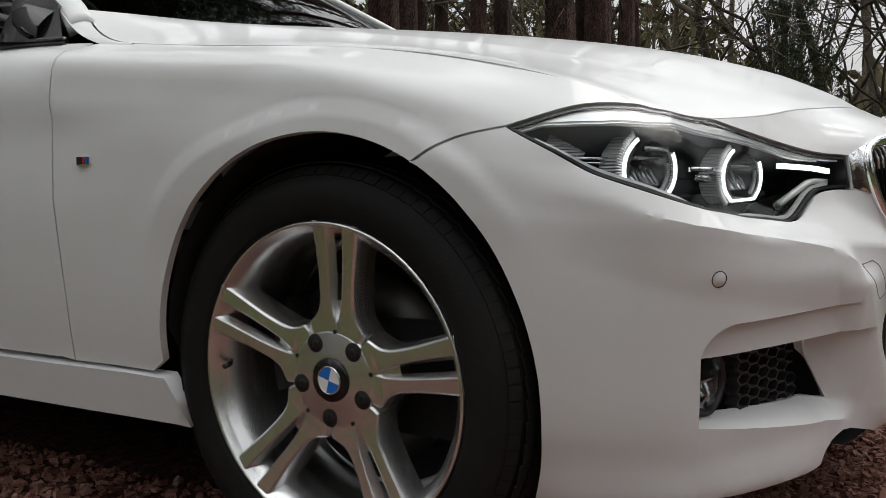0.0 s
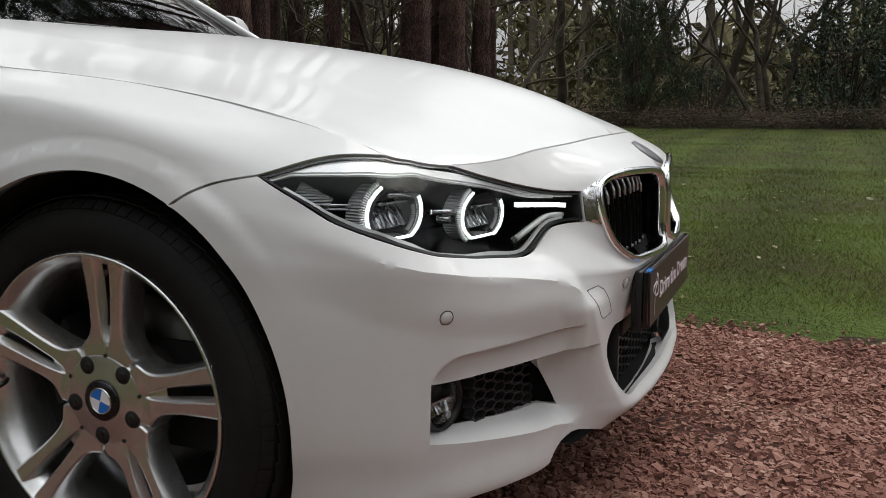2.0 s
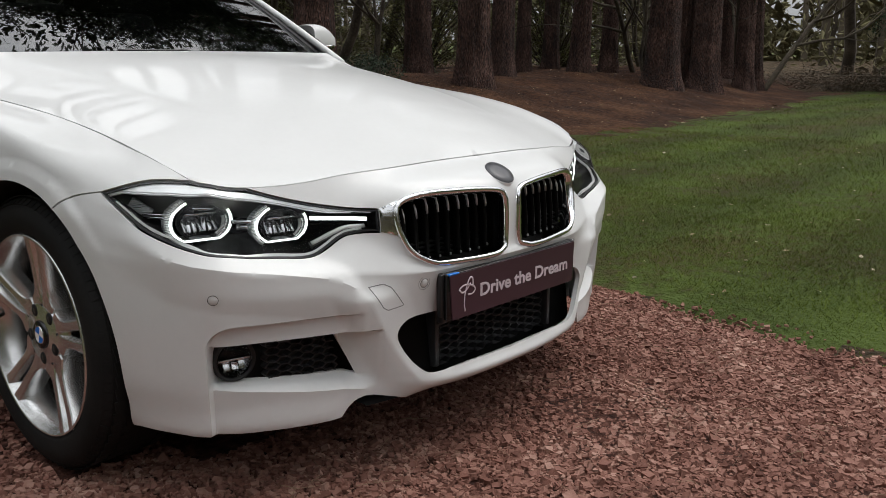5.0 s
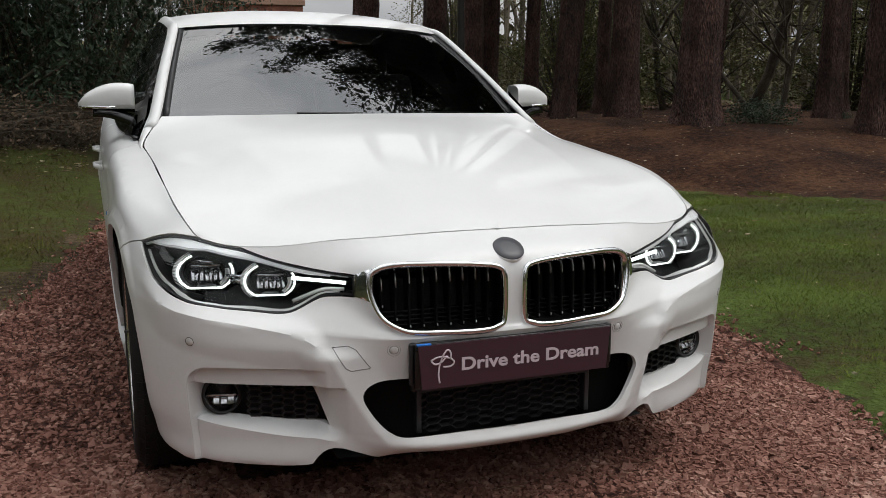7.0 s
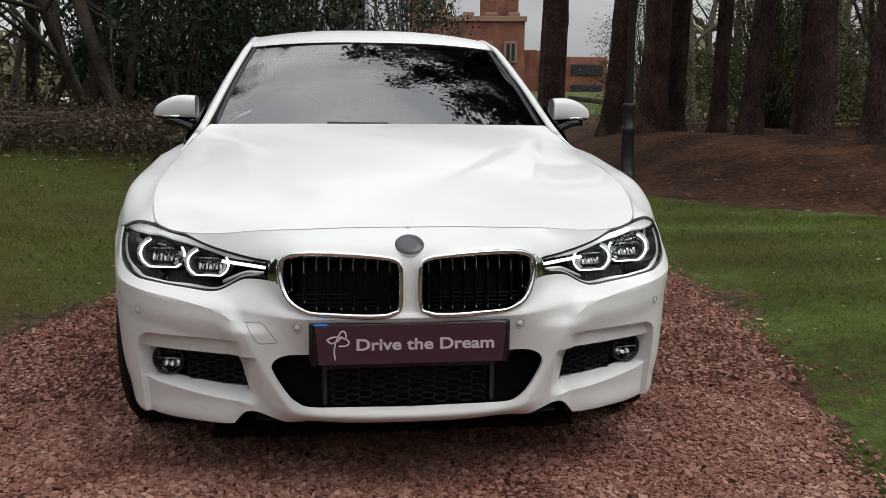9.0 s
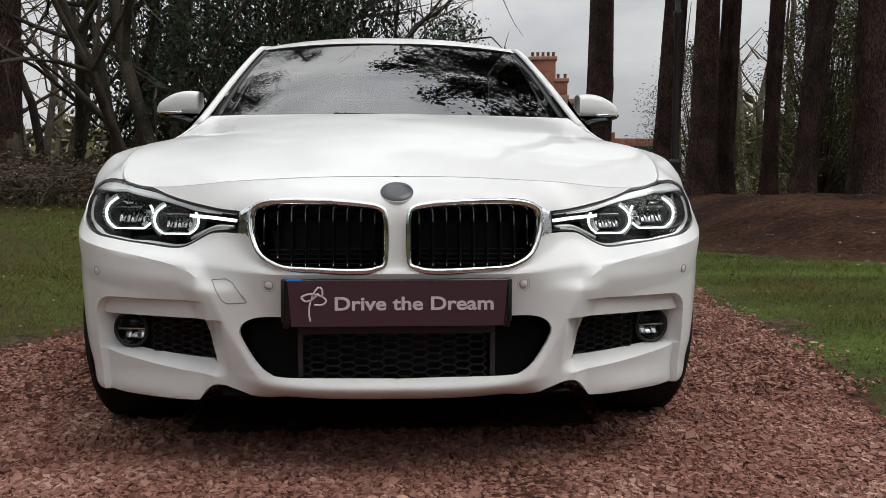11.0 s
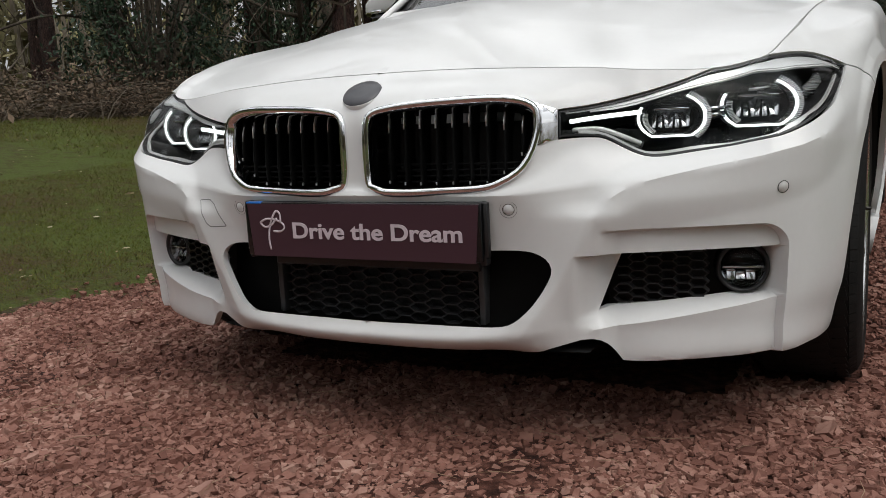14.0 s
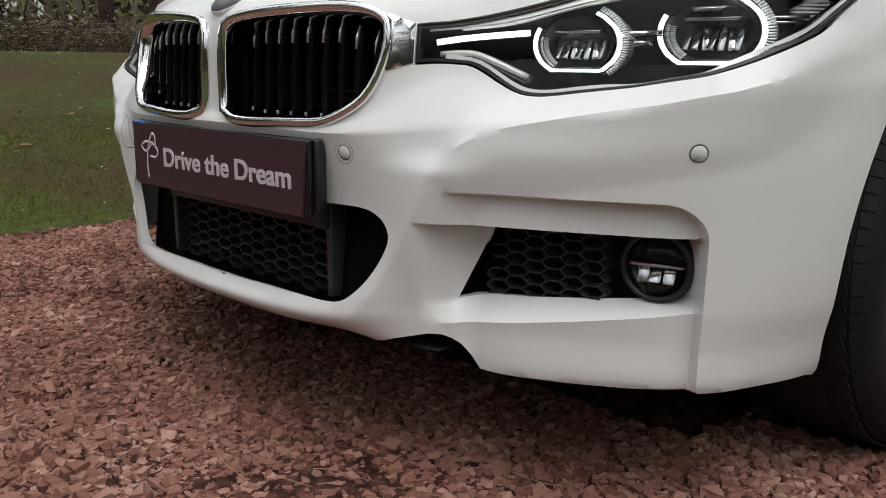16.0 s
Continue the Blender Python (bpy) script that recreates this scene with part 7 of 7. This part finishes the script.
#        x      y     girth  lean (towards +y turns, towards +x)
PINES = ((4.17, 15.6, 0.90, 0, 0), (5.27, 14.9, 0.80, 0, 3.5), (5.60, 13.7, 0.78, 0, 1.5), (6.10, 14.0, 0.70, 0, 2.5), (6.68, 13.3, 0.58, 0, 1.5), (6.55, 11.8, 0.68, 0, 6.0),
         (6.95, 12.6, 0.66, 0, 3.5), (7.40, 11.4, 0.95, 0, 1.0), (7.00, 8.74, 1.15, 0, 0.8), (9.20, 11.4, 0.55, 0, 5.0), (10.1, 9.5, 0.75, 0, 0.5), (9.10, 7.55, 1.00, 0, 1.0), (11.2, 8.6, 0.75, 0, 2.0),
         (13.2, 9.6, 0.58, 0, 1.0), (13.87, 8.7, 0.78, 0, 2.0), (14.46, 7.16, 1.12, 0, 0.5), (15.9, 7.0, 1.2, 0, 2.5), (18.6, 7.3, 0.85, 0, 1.0), (15.4, 8.96, 0.62, 0, 3.0), (19.5, 7.4, 0.70, 0, -3.0),
         (16.5, 7.5, 0.8, 0, 0.0), (20.5, 8.6, 0.7, 0, 0.5), (12.0, 11.5, 0.8, 0, 0.0), (15.5, 10.5, 0.7, 0, 1.0), (10.9, 13.6, 0.7, 0, 0.0), (8.9, 14.5, 0.6, 0, 1.0), (14.2, 13.5, 0.8, 0, 0), (19.0, 9.0, 0.9, 0, 0))
for i, (x, y, g, a, b) in enumerate(PINES):
    (drop_master if i < 3 else plant)(pines[i % 3], x, y, 47 * i, g, (a, b), 1.0 + 0.04 * (i % 4))
# the wood on the -x side, seen at the end of the walk
bare = [bare_tree(21, 1, 9, 0.15), bare_tree(22, 4, 8, 0.10, 3, "leafless tree with several leaning stems"), bare_tree(23, 1, 7, 0.10), bare_tree(24, 3, 6, 0.07, 3, "slender leafless tree with several stems")]
LEFT_PINES = ((-10.9, 5.8, 1.0), (-12.5, 7.6, 0.4), (-13.0, 8.6, 0.45), (-11.9, 9.6, 0.5), (-12.6, 9.9, 0.45), (-6.1, 9.6, 0.66), (-6.6, 11.5, 0.5), (-5.3, 10.9, 0.85), (-8.7, 11.0, 0.5), (-9.6, 12.5, 0.6), (-14.5, 4.0, 0.7), (-15.5, 7.0, 0.6), (-10.5, 15.0, 0.7), (-7.5, 16.5, 0.6), (-4.0, 15.5, 0.6), (-13.5, 12.5, 0.6), (-16.5, 10.0, 0.6))
for i, (x, y, g) in enumerate(LEFT_PINES):
    plant(pines[i % 3], x, y, 61 * i, g, (0, (3, -4, 1, 0, 2)[i % 5]), 0.9)
BARES = ((2, -2.75, 10.6, 1.5), (0, -3.9, 11.6, 1.0), (1, -3.5, 11.0, 0.95), (1, -5.0, 12.3, 1.0), (2, -4.9, 10.4, 1.2), (3, -7.4, 10.8, 1.0), (2, -8.3, 12.6, 1.0), (1, -10.8, 11.2, 1.0), (3, -1.4, 12.6, 0.9), (2, -0.8, 17.5, 1.2), (1, -1.4, 24.0, 1.4), (0, -2.0, 19.0, 1.3), (2, -6.0, 18.0, 1.3), (0, -11.0, 18.0, 1.3), (3, -3.0, 14.5, 1.0), (1, -8.0, 20.0, 1.3), (0, -15.0, 15.0, 1.2), (2, -18.0, 8.0, 1.2), (1, -17.0, 3.0, 1.2),
         (1, 24.5, 1.0, 1.2), (0, 26.0, -1.5, 1.3), (2, 25.5, 3.0, 1.3), (1, 27.5, 5.5, 1.3), (0, 28.0, 8.0, 1.4), (3, 25.0, -4.0, 1.3), (2, 27.0, -6.5, 1.4), (1, 29.0, 0.0, 1.4), (0, 30.0, 4.0, 1.5), (2, 23.0, 9.0, 1.2), (3, 21.0, 11.0, 1.3), (1, 18.0, 13.5, 1.3), (0, 22.0, 14.5, 1.4), (2, 15.5, 16.0, 1.3), (1, 12.5, 17.0, 1.3), (1, 31.0, -10.0, 1.4), (3, 19.5, 7.5, 1.2), (2, 12.5, 14.5, 1.1), (3, 10.8, 11.8, 0.9), (3, 16.2, 8.6, 1.0))
used = set()
for i, (k, x, y, g) in enumerate(BARES):
    (plant if k in used else drop_master)(bare[k], x, y, 73 * i, g, (0, 0), g)
    used.add(k)
OLIVE = mat("olive_leaf", (0.09, 0.10, 0.03), 0.7, Specular_IOR_Level=0.2)
vary(OLIVE, [(0.040, 0.042, 0.014), (0.085, 0.088, 0.028), (0.14, 0.135, 0.05)], 1.2, 5, (0.15, 0.85), fine=0.3, island=0.5)
shrubs = [shrub(31), shrub(32, 1.2, 3.2, 110), shrub(33, 1.0, 0.7, 40, 80), shrub(34, 2.6, 6.5, 240, 110, NEEDLE, "evergreen_tree", "broad dark evergreen tree", 0.048), shrub(35, 1.5, 4.2, 190, 120, OLIVE, "olive_bush", "tall loose olive-green bush behind the pines", 0.024)]
SHRUBS = ((0, -2.3, 11.2, 1.1, 1.3), (1, -1.6, 12.0, 1.1, 1.3), (0, -1.0, 13.6, 1.2, 1.5), (1, -3.3, 12.6, 1.0, 1.2), (1, -9.6, 9.6, 1.1, 1.1), (1, -7.6, 9.9, 0.9, 1.0), (2, 8.2, 8.9, 0.6, 0.42),
          (2, 10.9, 10.2, 0.6, 0.45), (0, 25.5, -0.8, 1.4, 1.25), (0, 26.6, -2.6, 1.2, 1.0), (2, 24.8, -3.4, 1.4, 1.2), (2, 24.4, 2.4, 1.6, 1.0), (0, 27.0, 3.0, 0.8, 0.6), (3, 25.0, 4.9, 0.6, 0.95), (4, 9.3, 16.8, 1.2, 1.0), (4, 11.2, 19.5, 1.3, 1.15), (4, 13.5, 17.5, 1.2, 0.9), (4, 8.0, 20.5, 1.0, 0.9), (4, 16.0, 15.0, 1.3, 0.8), (4, 18.5, 12.5, 1.3, 0.8), (1, 2.2, 27.0, 1.6, 1.5), (3, 0.5, 30.0, 0.9, 0.8))
used = set()
for i, (k, x, y, g, tl) in enumerate(SHRUBS):
    (plant if k in used else drop_master)(shrubs[k], x, y, 51 * i, g, (0, 0), tl)
    used.add(k)
br = [bramble(41), bramble(42)]
BR = [(-1.6 - 1.05 * i, float(np.interp(-1.6 - 1.05 * i, [-20, -13, -9, -6, -3, -1], [0.3, 2.8, 6.8, 8.9, 9.8, 10.2])) + 0.5 * math.sin(3.1 * i), 1.0 + 0.25 * math.sin(2.0 * i)) for i in range(14)]
BR += [(-2.4 - 1.4 * i, 11.0 + 0.4 * math.sin(1.7 * i), 1.25) for i in range(6)] + [(24.2 + 0.7 * math.sin(2 * i), -8 + 1.9 * i, 1.3) for i in range(9)]
for i, (x, y, g) in enumerate(BR):
    (drop_master if i < 2 else plant)(br[i % 2], x, y, 97 * i, g, (0, 0), g * 0.9)
# distant wood all round: slim trunks and brushwood
def far_wood(n, seed):
    r = np.random.default_rng(seed)
    paths = []
    while len(paths) < n:
        a = r.uniform(0, 2 * math.pi)
        d = r.uniform(33, 62)
        x, y = d * math.sin(a), d * math.cos(a)
        head = math.degrees(math.atan2(x, y))
        if 5.5 < head < 17.5 or (d < 40 and -4 < head < 6):
            continue
        if 68 < head < 110 and r.uniform() < 0.85:
            continue
        h = r.uniform(7, 15)
        paths.append(([(x, y, -0.5), (x + r.normal() * 0.4, y + r.normal() * 0.4, h * 0.5), (x + r.normal() * 0.9, y + r.normal() * 0.9, h)], np.array([1, 0.7, 0.2]) * r.uniform(0.08, 0.24)))
        for _ in range(7):
            t = r.uniform(0.15, 0.95)
            b, ln = r.uniform(0, 6.28), r.uniform(0.8, 2.6)
            z = h * t
            paths.append(([(x, y, z), (x + 0.5 * ln * math.cos(b), y + 0.5 * ln * math.sin(b), z + 0.4 * ln), (x + ln * math.cos(b), y + ln * math.sin(b), z + 0.9 * ln)], np.array([0.05, 0.035, 0.012])))
    return limb_mesh(paths, 4)


FARBARK = mat("pale_distant_bark", (0.15, 0.13, 0.10), 0.95)
vary(FARBARK, [(0.050, 0.040, 0.028), (0.090, 0.074, 0.050), (0.14, 0.118, 0.085)], 0.4, 4, (0.2, 0.8), fine=0.3, island=0.5)
FARBRUSH = mat("olive_brushwood", (0.13, 0.12, 0.06), 0.95)
vary(FARBRUSH, [(0.062, 0.050, 0.024), (0.115, 0.104, 0.046), (0.17, 0.155, 0.075)], 0.4, 4, (0.2, 0.8), fine=0.3, island=0.6)
tagged(new("distant_wood", big_mesh("distant_wood", *far_wood(4800, 51), FARBARK)), "distant leafless wood of slim grey trunks", "wood", kind="stuff")
r_ = np.random.default_rng(52)


def brush_ring(n, near_, far_, tall):
    """Clump centres all round, leaving the view to the buildings open; lower where the wood thins out."""
    out = []
    while len(out) < n:
        a, d = r_.uniform(0, 2 * math.pi), r_.uniform(near_, far_)
        x, y = d * math.sin(a), d * math.cos(a)
        head = math.degrees(math.atan2(x, y))
        if 3.5 < head < 20.5 or (d < 40 and -4 < head < 6):
            continue
        # heights raised beyond what is seen, to darken reflections and the car's flank
        top = tall * np.interp(head, [-180, -60, -45, -25, 3, 20, 34, 42, 70, 78, 104, 125, 180], [1, 1, 0.45, 0.18, 0.18, 0.18, 0.30, 1.35, 1.35, 0.24, 0.24, 0.7, 1]) * (0.85 + 0.3 * math.sin(head * 0.9))
        out.append((x, y, r_.uniform(0, 1) ** 1.15 * top))
    return out


brush_ = [leaf_cloud(brush_ring(2600, 29, 44, 5.0), 16, (0.8, 0.8, 0.6), 0.15, 0.3), leaf_cloud(brush_ring(7600, 48, 66, 19.0), 9, (1.0, 1.0, 0.9), 0.62, 0.35)]
tagged(new("distant_brush", big_mesh("distant_brush", np.vstack([q[0] for q in brush_]), np.vstack([brush_[0][1], brush_[1][1] + len(brush_[0][0])]), FARBRUSH)), "distant brown brushwood between the trunks", "brushwood", kind="stuff")
# an unseen pine limb over the drive, placed to fit its reflection in the windscreen
r_ = np.random.default_rng(61)
limb_paths, limb_cent = [], []
root = np.array([7.0, 8.7, 8.2])
for tx, ty, tz in ((0.4, 7.9, 9.6), (1.3, 6.5, 9.5), (1.2, 9.2, 9.6), (2.4, 5.0, 9.5), (3.4, 4.2, 9.3), (4.8, 4.5, 9.1), (6.2, 5.2, 9.0), (3.0, 8.4, 9.3), (2.6, 10.5, 9.6), (4.2, 11.2, 9.4), (3.8, 6.2, 9.0), (5.4, 6.6, 9.0), (8.0, 6.2, 9.0)):
    tip = np.array([tx, ty, tz])
    pts_ = [root + (tip - root) * t + np.array([0, 0, 0.5 * math.sin(math.pi * t)]) + r_.normal(size=3) * 0.08 * (0 < t < 1) for t in np.linspace(0, 1, 9)]
    limb_paths.append((pts_, np.linspace(0.09, 0.015, 9)))
    for t in np.linspace(0.35, 1.0, 15):
        o_ = root + (tip - root) * t
        for _ in range(4):
            q_ = o_ + r_.normal(size=3) * (0.42, 0.42, 0.22)
            limb_cent.append(q_)
            limb_paths.append(([o_, (o_ + q_) / 2 + (0, 0, 0.05), q_], np.array([0.02, 0.012, 0.005])))
big_limb = thing("pine_bough", "long pine bough with dark needles over the drive", "bough")
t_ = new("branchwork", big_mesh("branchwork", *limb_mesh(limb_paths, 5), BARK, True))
t_.parent = big_limb
t_ = new("foliage", big_mesh("foliage", *leaf_cloud(limb_cent, 76, (0.20, 0.20, 0.12), 0.064, 0.50), NEEDLE))
t_.parent = big_limb
# unseen trees added behind the walk, for reflections
plant(shrubs[3], 4.6, -9.0, 20, 1.1, (0, 0), 1.5)
plant(shrubs[3], 7.4, -11.0, 80, 1.2, (0, 0), 1.6)
plant(bare[0], -3.2, -8.5, 120, 1.2, (0, 0), 1.2)
# unseen evergreens added to block light falling on the car's -x side
for i, (x, y, g) in enumerate(((-6.2, -3.6, 0.9), (-8.6, -2.4, 1.0), (-7.6, -6.4, 1.0), (-10.5, -4.0, 1.1))):
    plant(shrubs[3], x, y, 70 * i, g, (0, 0), 1.1)
# unseen pines added to close off the space behind the walk
for i, (x, y, g) in enumerate(((3.0, -13.0, 1.0), (8.0, -8.0, 1.1), (-6.5, -10.5, 0.9), (-10.0, -6.0, 1.0), (11.0, -6.0, 1.0), (14.0, -9.0, 1.0), (-13.0, -2.0, 0.9))):
    plant(pines[i % 3], x, y, 40 * i, g)

# ---- lamp post ----
IRON = mat("black_cast_iron", (0.014, 0.014, 0.015), 0.45)
vary(IRON, [(0.010, 0.010, 0.011), (0.022, 0.021, 0.02)], 9, 5, bump=0.001, bump_scale=120)
LAMPGLASS = mat("lantern_glass", (0.55, 0.56, 0.52), 0.2, 0.0, Alpha=0.5)
lz = float(at_ground(np.array([3.88]), np.array([10.0]))[0])
post = thing("street_lamp", "black cast-iron lamp post with glazed lantern", "street lamp", at=(3.85, 9.8, lz))
post.scale = (0.74, 0.74, 1.0)
piece("base", *revolve([(-0.1, 0.17), (0.06, 0.17), (0.09, 0.15), (0.12, 0.13), (0.62, 0.115), (0.66, 0.135), (0.70, 0.135), (0.72, 0.11), (0.95, 0.10), (0.98, 0.12), (1.02, 0.12), (1.04, 0.09)], 12, "z"), IRON, post)
piece("column", *revolve([(1.0, 0.075), (2.9, 0.05), (2.95, 0.075), (3.0, 0.075), (3.02, 0.05), (3.15, 0.045)], 16, "z"), IRON, post)
piece("lantern", *revolve([(3.15, 0.09), (3.16, 0.11), (3.55, 0.20)], 4, "z"), LAMPGLASS, post, "pale lantern panes", False)
piece("lantern_cap", *revolve([(3.55, 0.22), (3.57, 0.22), (3.72, 0.10), (3.75, 0.10), (3.80, 0.03), (3.88, 0.0001)], 4, "z"), IRON, post, "", False)
for k in range(4):
    a = math.pi / 2 * k
    piece("lantern_bar", *tube([(0.10 * math.cos(a), 0.10 * math.sin(a), 3.15), (0.20 * math.cos(a), 0.20 * math.sin(a), 3.56)], 0.012, n=5), IRON, post)

# ---- the house across the lawn ----
BRICK = mat("red_sandstone_brick", (0.28, 0.11, 0.07), 0.9)
vary(BRICK, [(0.11, 0.040, 0.028), (0.18, 0.070, 0.046), (0.25, 0.105, 0.068)], 0.5, 8, (0.3, 0.7), bump=0.01, bump_scale=8, fine=0.6)
TRIMSTONE = mat("pale_dressed_stone", (0.36, 0.24, 0.17), 0.9)
vary(TRIMSTONE, [(0.20, 0.11, 0.08), (0.30, 0.19, 0.14)], 0.6, 6, bump=0.005, bump_scale=20)
PANE = mat("dark_window_pane", (0.03, 0.035, 0.04), 0.15)
house = thing("country_house", "large red sandstone country house with tall chimneys", "house", at=(13.2, 86.0, -0.1))
house.rotation_euler = (0, 0, radians(-8))


def wall_box(name, x, y, z, sx, sy, sz, label="", m=None, parent=None):
    return piece(name, *box(x, y, z + sz / 2, sx, sy, sz, 0.04), m or BRICK, parent or house, label, False)


def facade_window(x, y, z, w, h, parent):
    ob = piece("window", *box(x, y, z, w + 0.5, 0.35, h + 0.5, 0.03), TRIMSTONE, parent, "", False)
    piece("pane", *box(x, y - 0.14, z, w, 0.16, h), PANE, ob, "", False)
    piece("mullion", *box(x, y - 0.2, z, 0.16, 0.14, h), TRIMSTONE, ob, "", False)


wall_box("main_block", 0.0, 5.0, -2, 10.5, 10, 11.3, "crenellated red main block")
wall_box("side_block", 5.9, 6.5, -2, 1.6, 8, 8.8)
wall_box("porch", -2.4, -1.2, -2, 4.5, 3.0, 4.0, "low dark porch", PANE)
wall_box("parapet", 0.0, 0.05, 9.3, 10.9, 0.5, 0.5, "", TRIMSTONE)
for x in (-4.6, -2.4, -0.2, 2.0, 4.2):
    wall_box("merlon", x, 0.05, 9.8, 1.1, 0.5, 0.35, "", TRIMSTONE)
for x, z, w, h in ((3.9, 1.6, 0.8, 2.2), (3.9, 6.4, 0.8, 1.6), (0.6, 6.4, 2.6, 1.6), (-2.8, 6.4, 1.6, 1.6), (0.4, 2.0, 2.4, 2.4)):
    facade_window(x, -0.05, z, w, h, house)
for x, y, w, h in ((-5.2, 5, 1.9, 5.0), (-3.4, 8, 1.0, 4.2), (-3.0, 3, 1.2, 1.5), (2.3, 4, 2.6, 5.2), (4.2, 4, 1.2, 3.0)):
    ch = wall_box("chimney", x, y, 9.0, w, 1.6, h)
    piece("chimney_cap", *box(x, y, 9.0 + h, w + 0.3, 1.9, 0.35, 0.05), TRIMSTONE, ch, "", False)
    for k in range(max(2, int(w / 0.5))):
        piece("chimney_pot", *moved(revolve([(0, 0.17), (0.5, 0.14), (0.52, 0.17), (0.6, 0.17)], 8, "z"), Matrix.Translation((x - w / 2 + 0.3 + k * (w - 0.5) / max(1, int(w / 0.5) - 1 or 1), y, 9.1 + h))), BRICK, ch)
office = thing("office_block", "low modern red brick block with strip windows", "building", at=(27.0, 104.0, 1.8))
wall_box("wall", 0, 5, -2, 11.0, 10, 7.2, parent=office)
wall_box("stair_tower", -1.6, -0.2, -2, 3.0, 3.0, 7.8, parent=office)
for z in (1.3, 3.7):
    piece("window", *box(3.0, -0.02, z, 3.8, 0.3, 1.2, 0.02), PANE, office, "", False)
    piece("window", *box(-4.2, -0.02, z, 2.4, 0.3, 1.2, 0.02), PANE, office, "", False)
rail_ob = thing("wooden_rail", "low dark wooden rail beside the lawn", "fence", at=(8.6, 27.0, float(at_ground(np.array([8.6]), np.array([27.0]))[0])))
piece("beam", *box(0, 0, 0.62, 2.2, 0.14, 0.16, 0.02, Matrix.Rotation(radians(6), 4, "Y")), GREYBARK, rail_ob)
for x in (-0.9, 0.9):
    piece("post", *box(x, 0, 0.25, 0.14, 0.14, 0.8, 0.02), GREYBARK, rail_ob)
# cars far off behind the wood
FARPAINT = mat("pale_car_paint", (0.6, 0.6, 0.6), 0.3)
far_car = thing("parked_car", "pale parked car far behind the trees", "car", "cars far off", at=(-19, 44, 0.0))
piece("body", *joined(box(0, 0, 0.55, 4.2, 1.7, 0.6, 0.2), box(-0.2, 0, 1.05, 2.3, 1.5, 0.55, 0.25)), FARPAINT, far_car)
for x in (-1.3, 1.3):
    piece("wheel", *moved(revolve([(-0.1, 0.3), (0.1, 0.3), (0.1, 0.0001)], 16, "y"), Matrix.Translation((x, -0.8, 0.3))), TYRE, far_car)
for x, y, t in ((-24.5, 44, 5), (-11, 40, -4), (-30, 40, 10)):
    copy_thing(far_car, Matrix.Translation((x, y, 0)) @ Matrix.Rotation(radians(t), 4, "Z"))
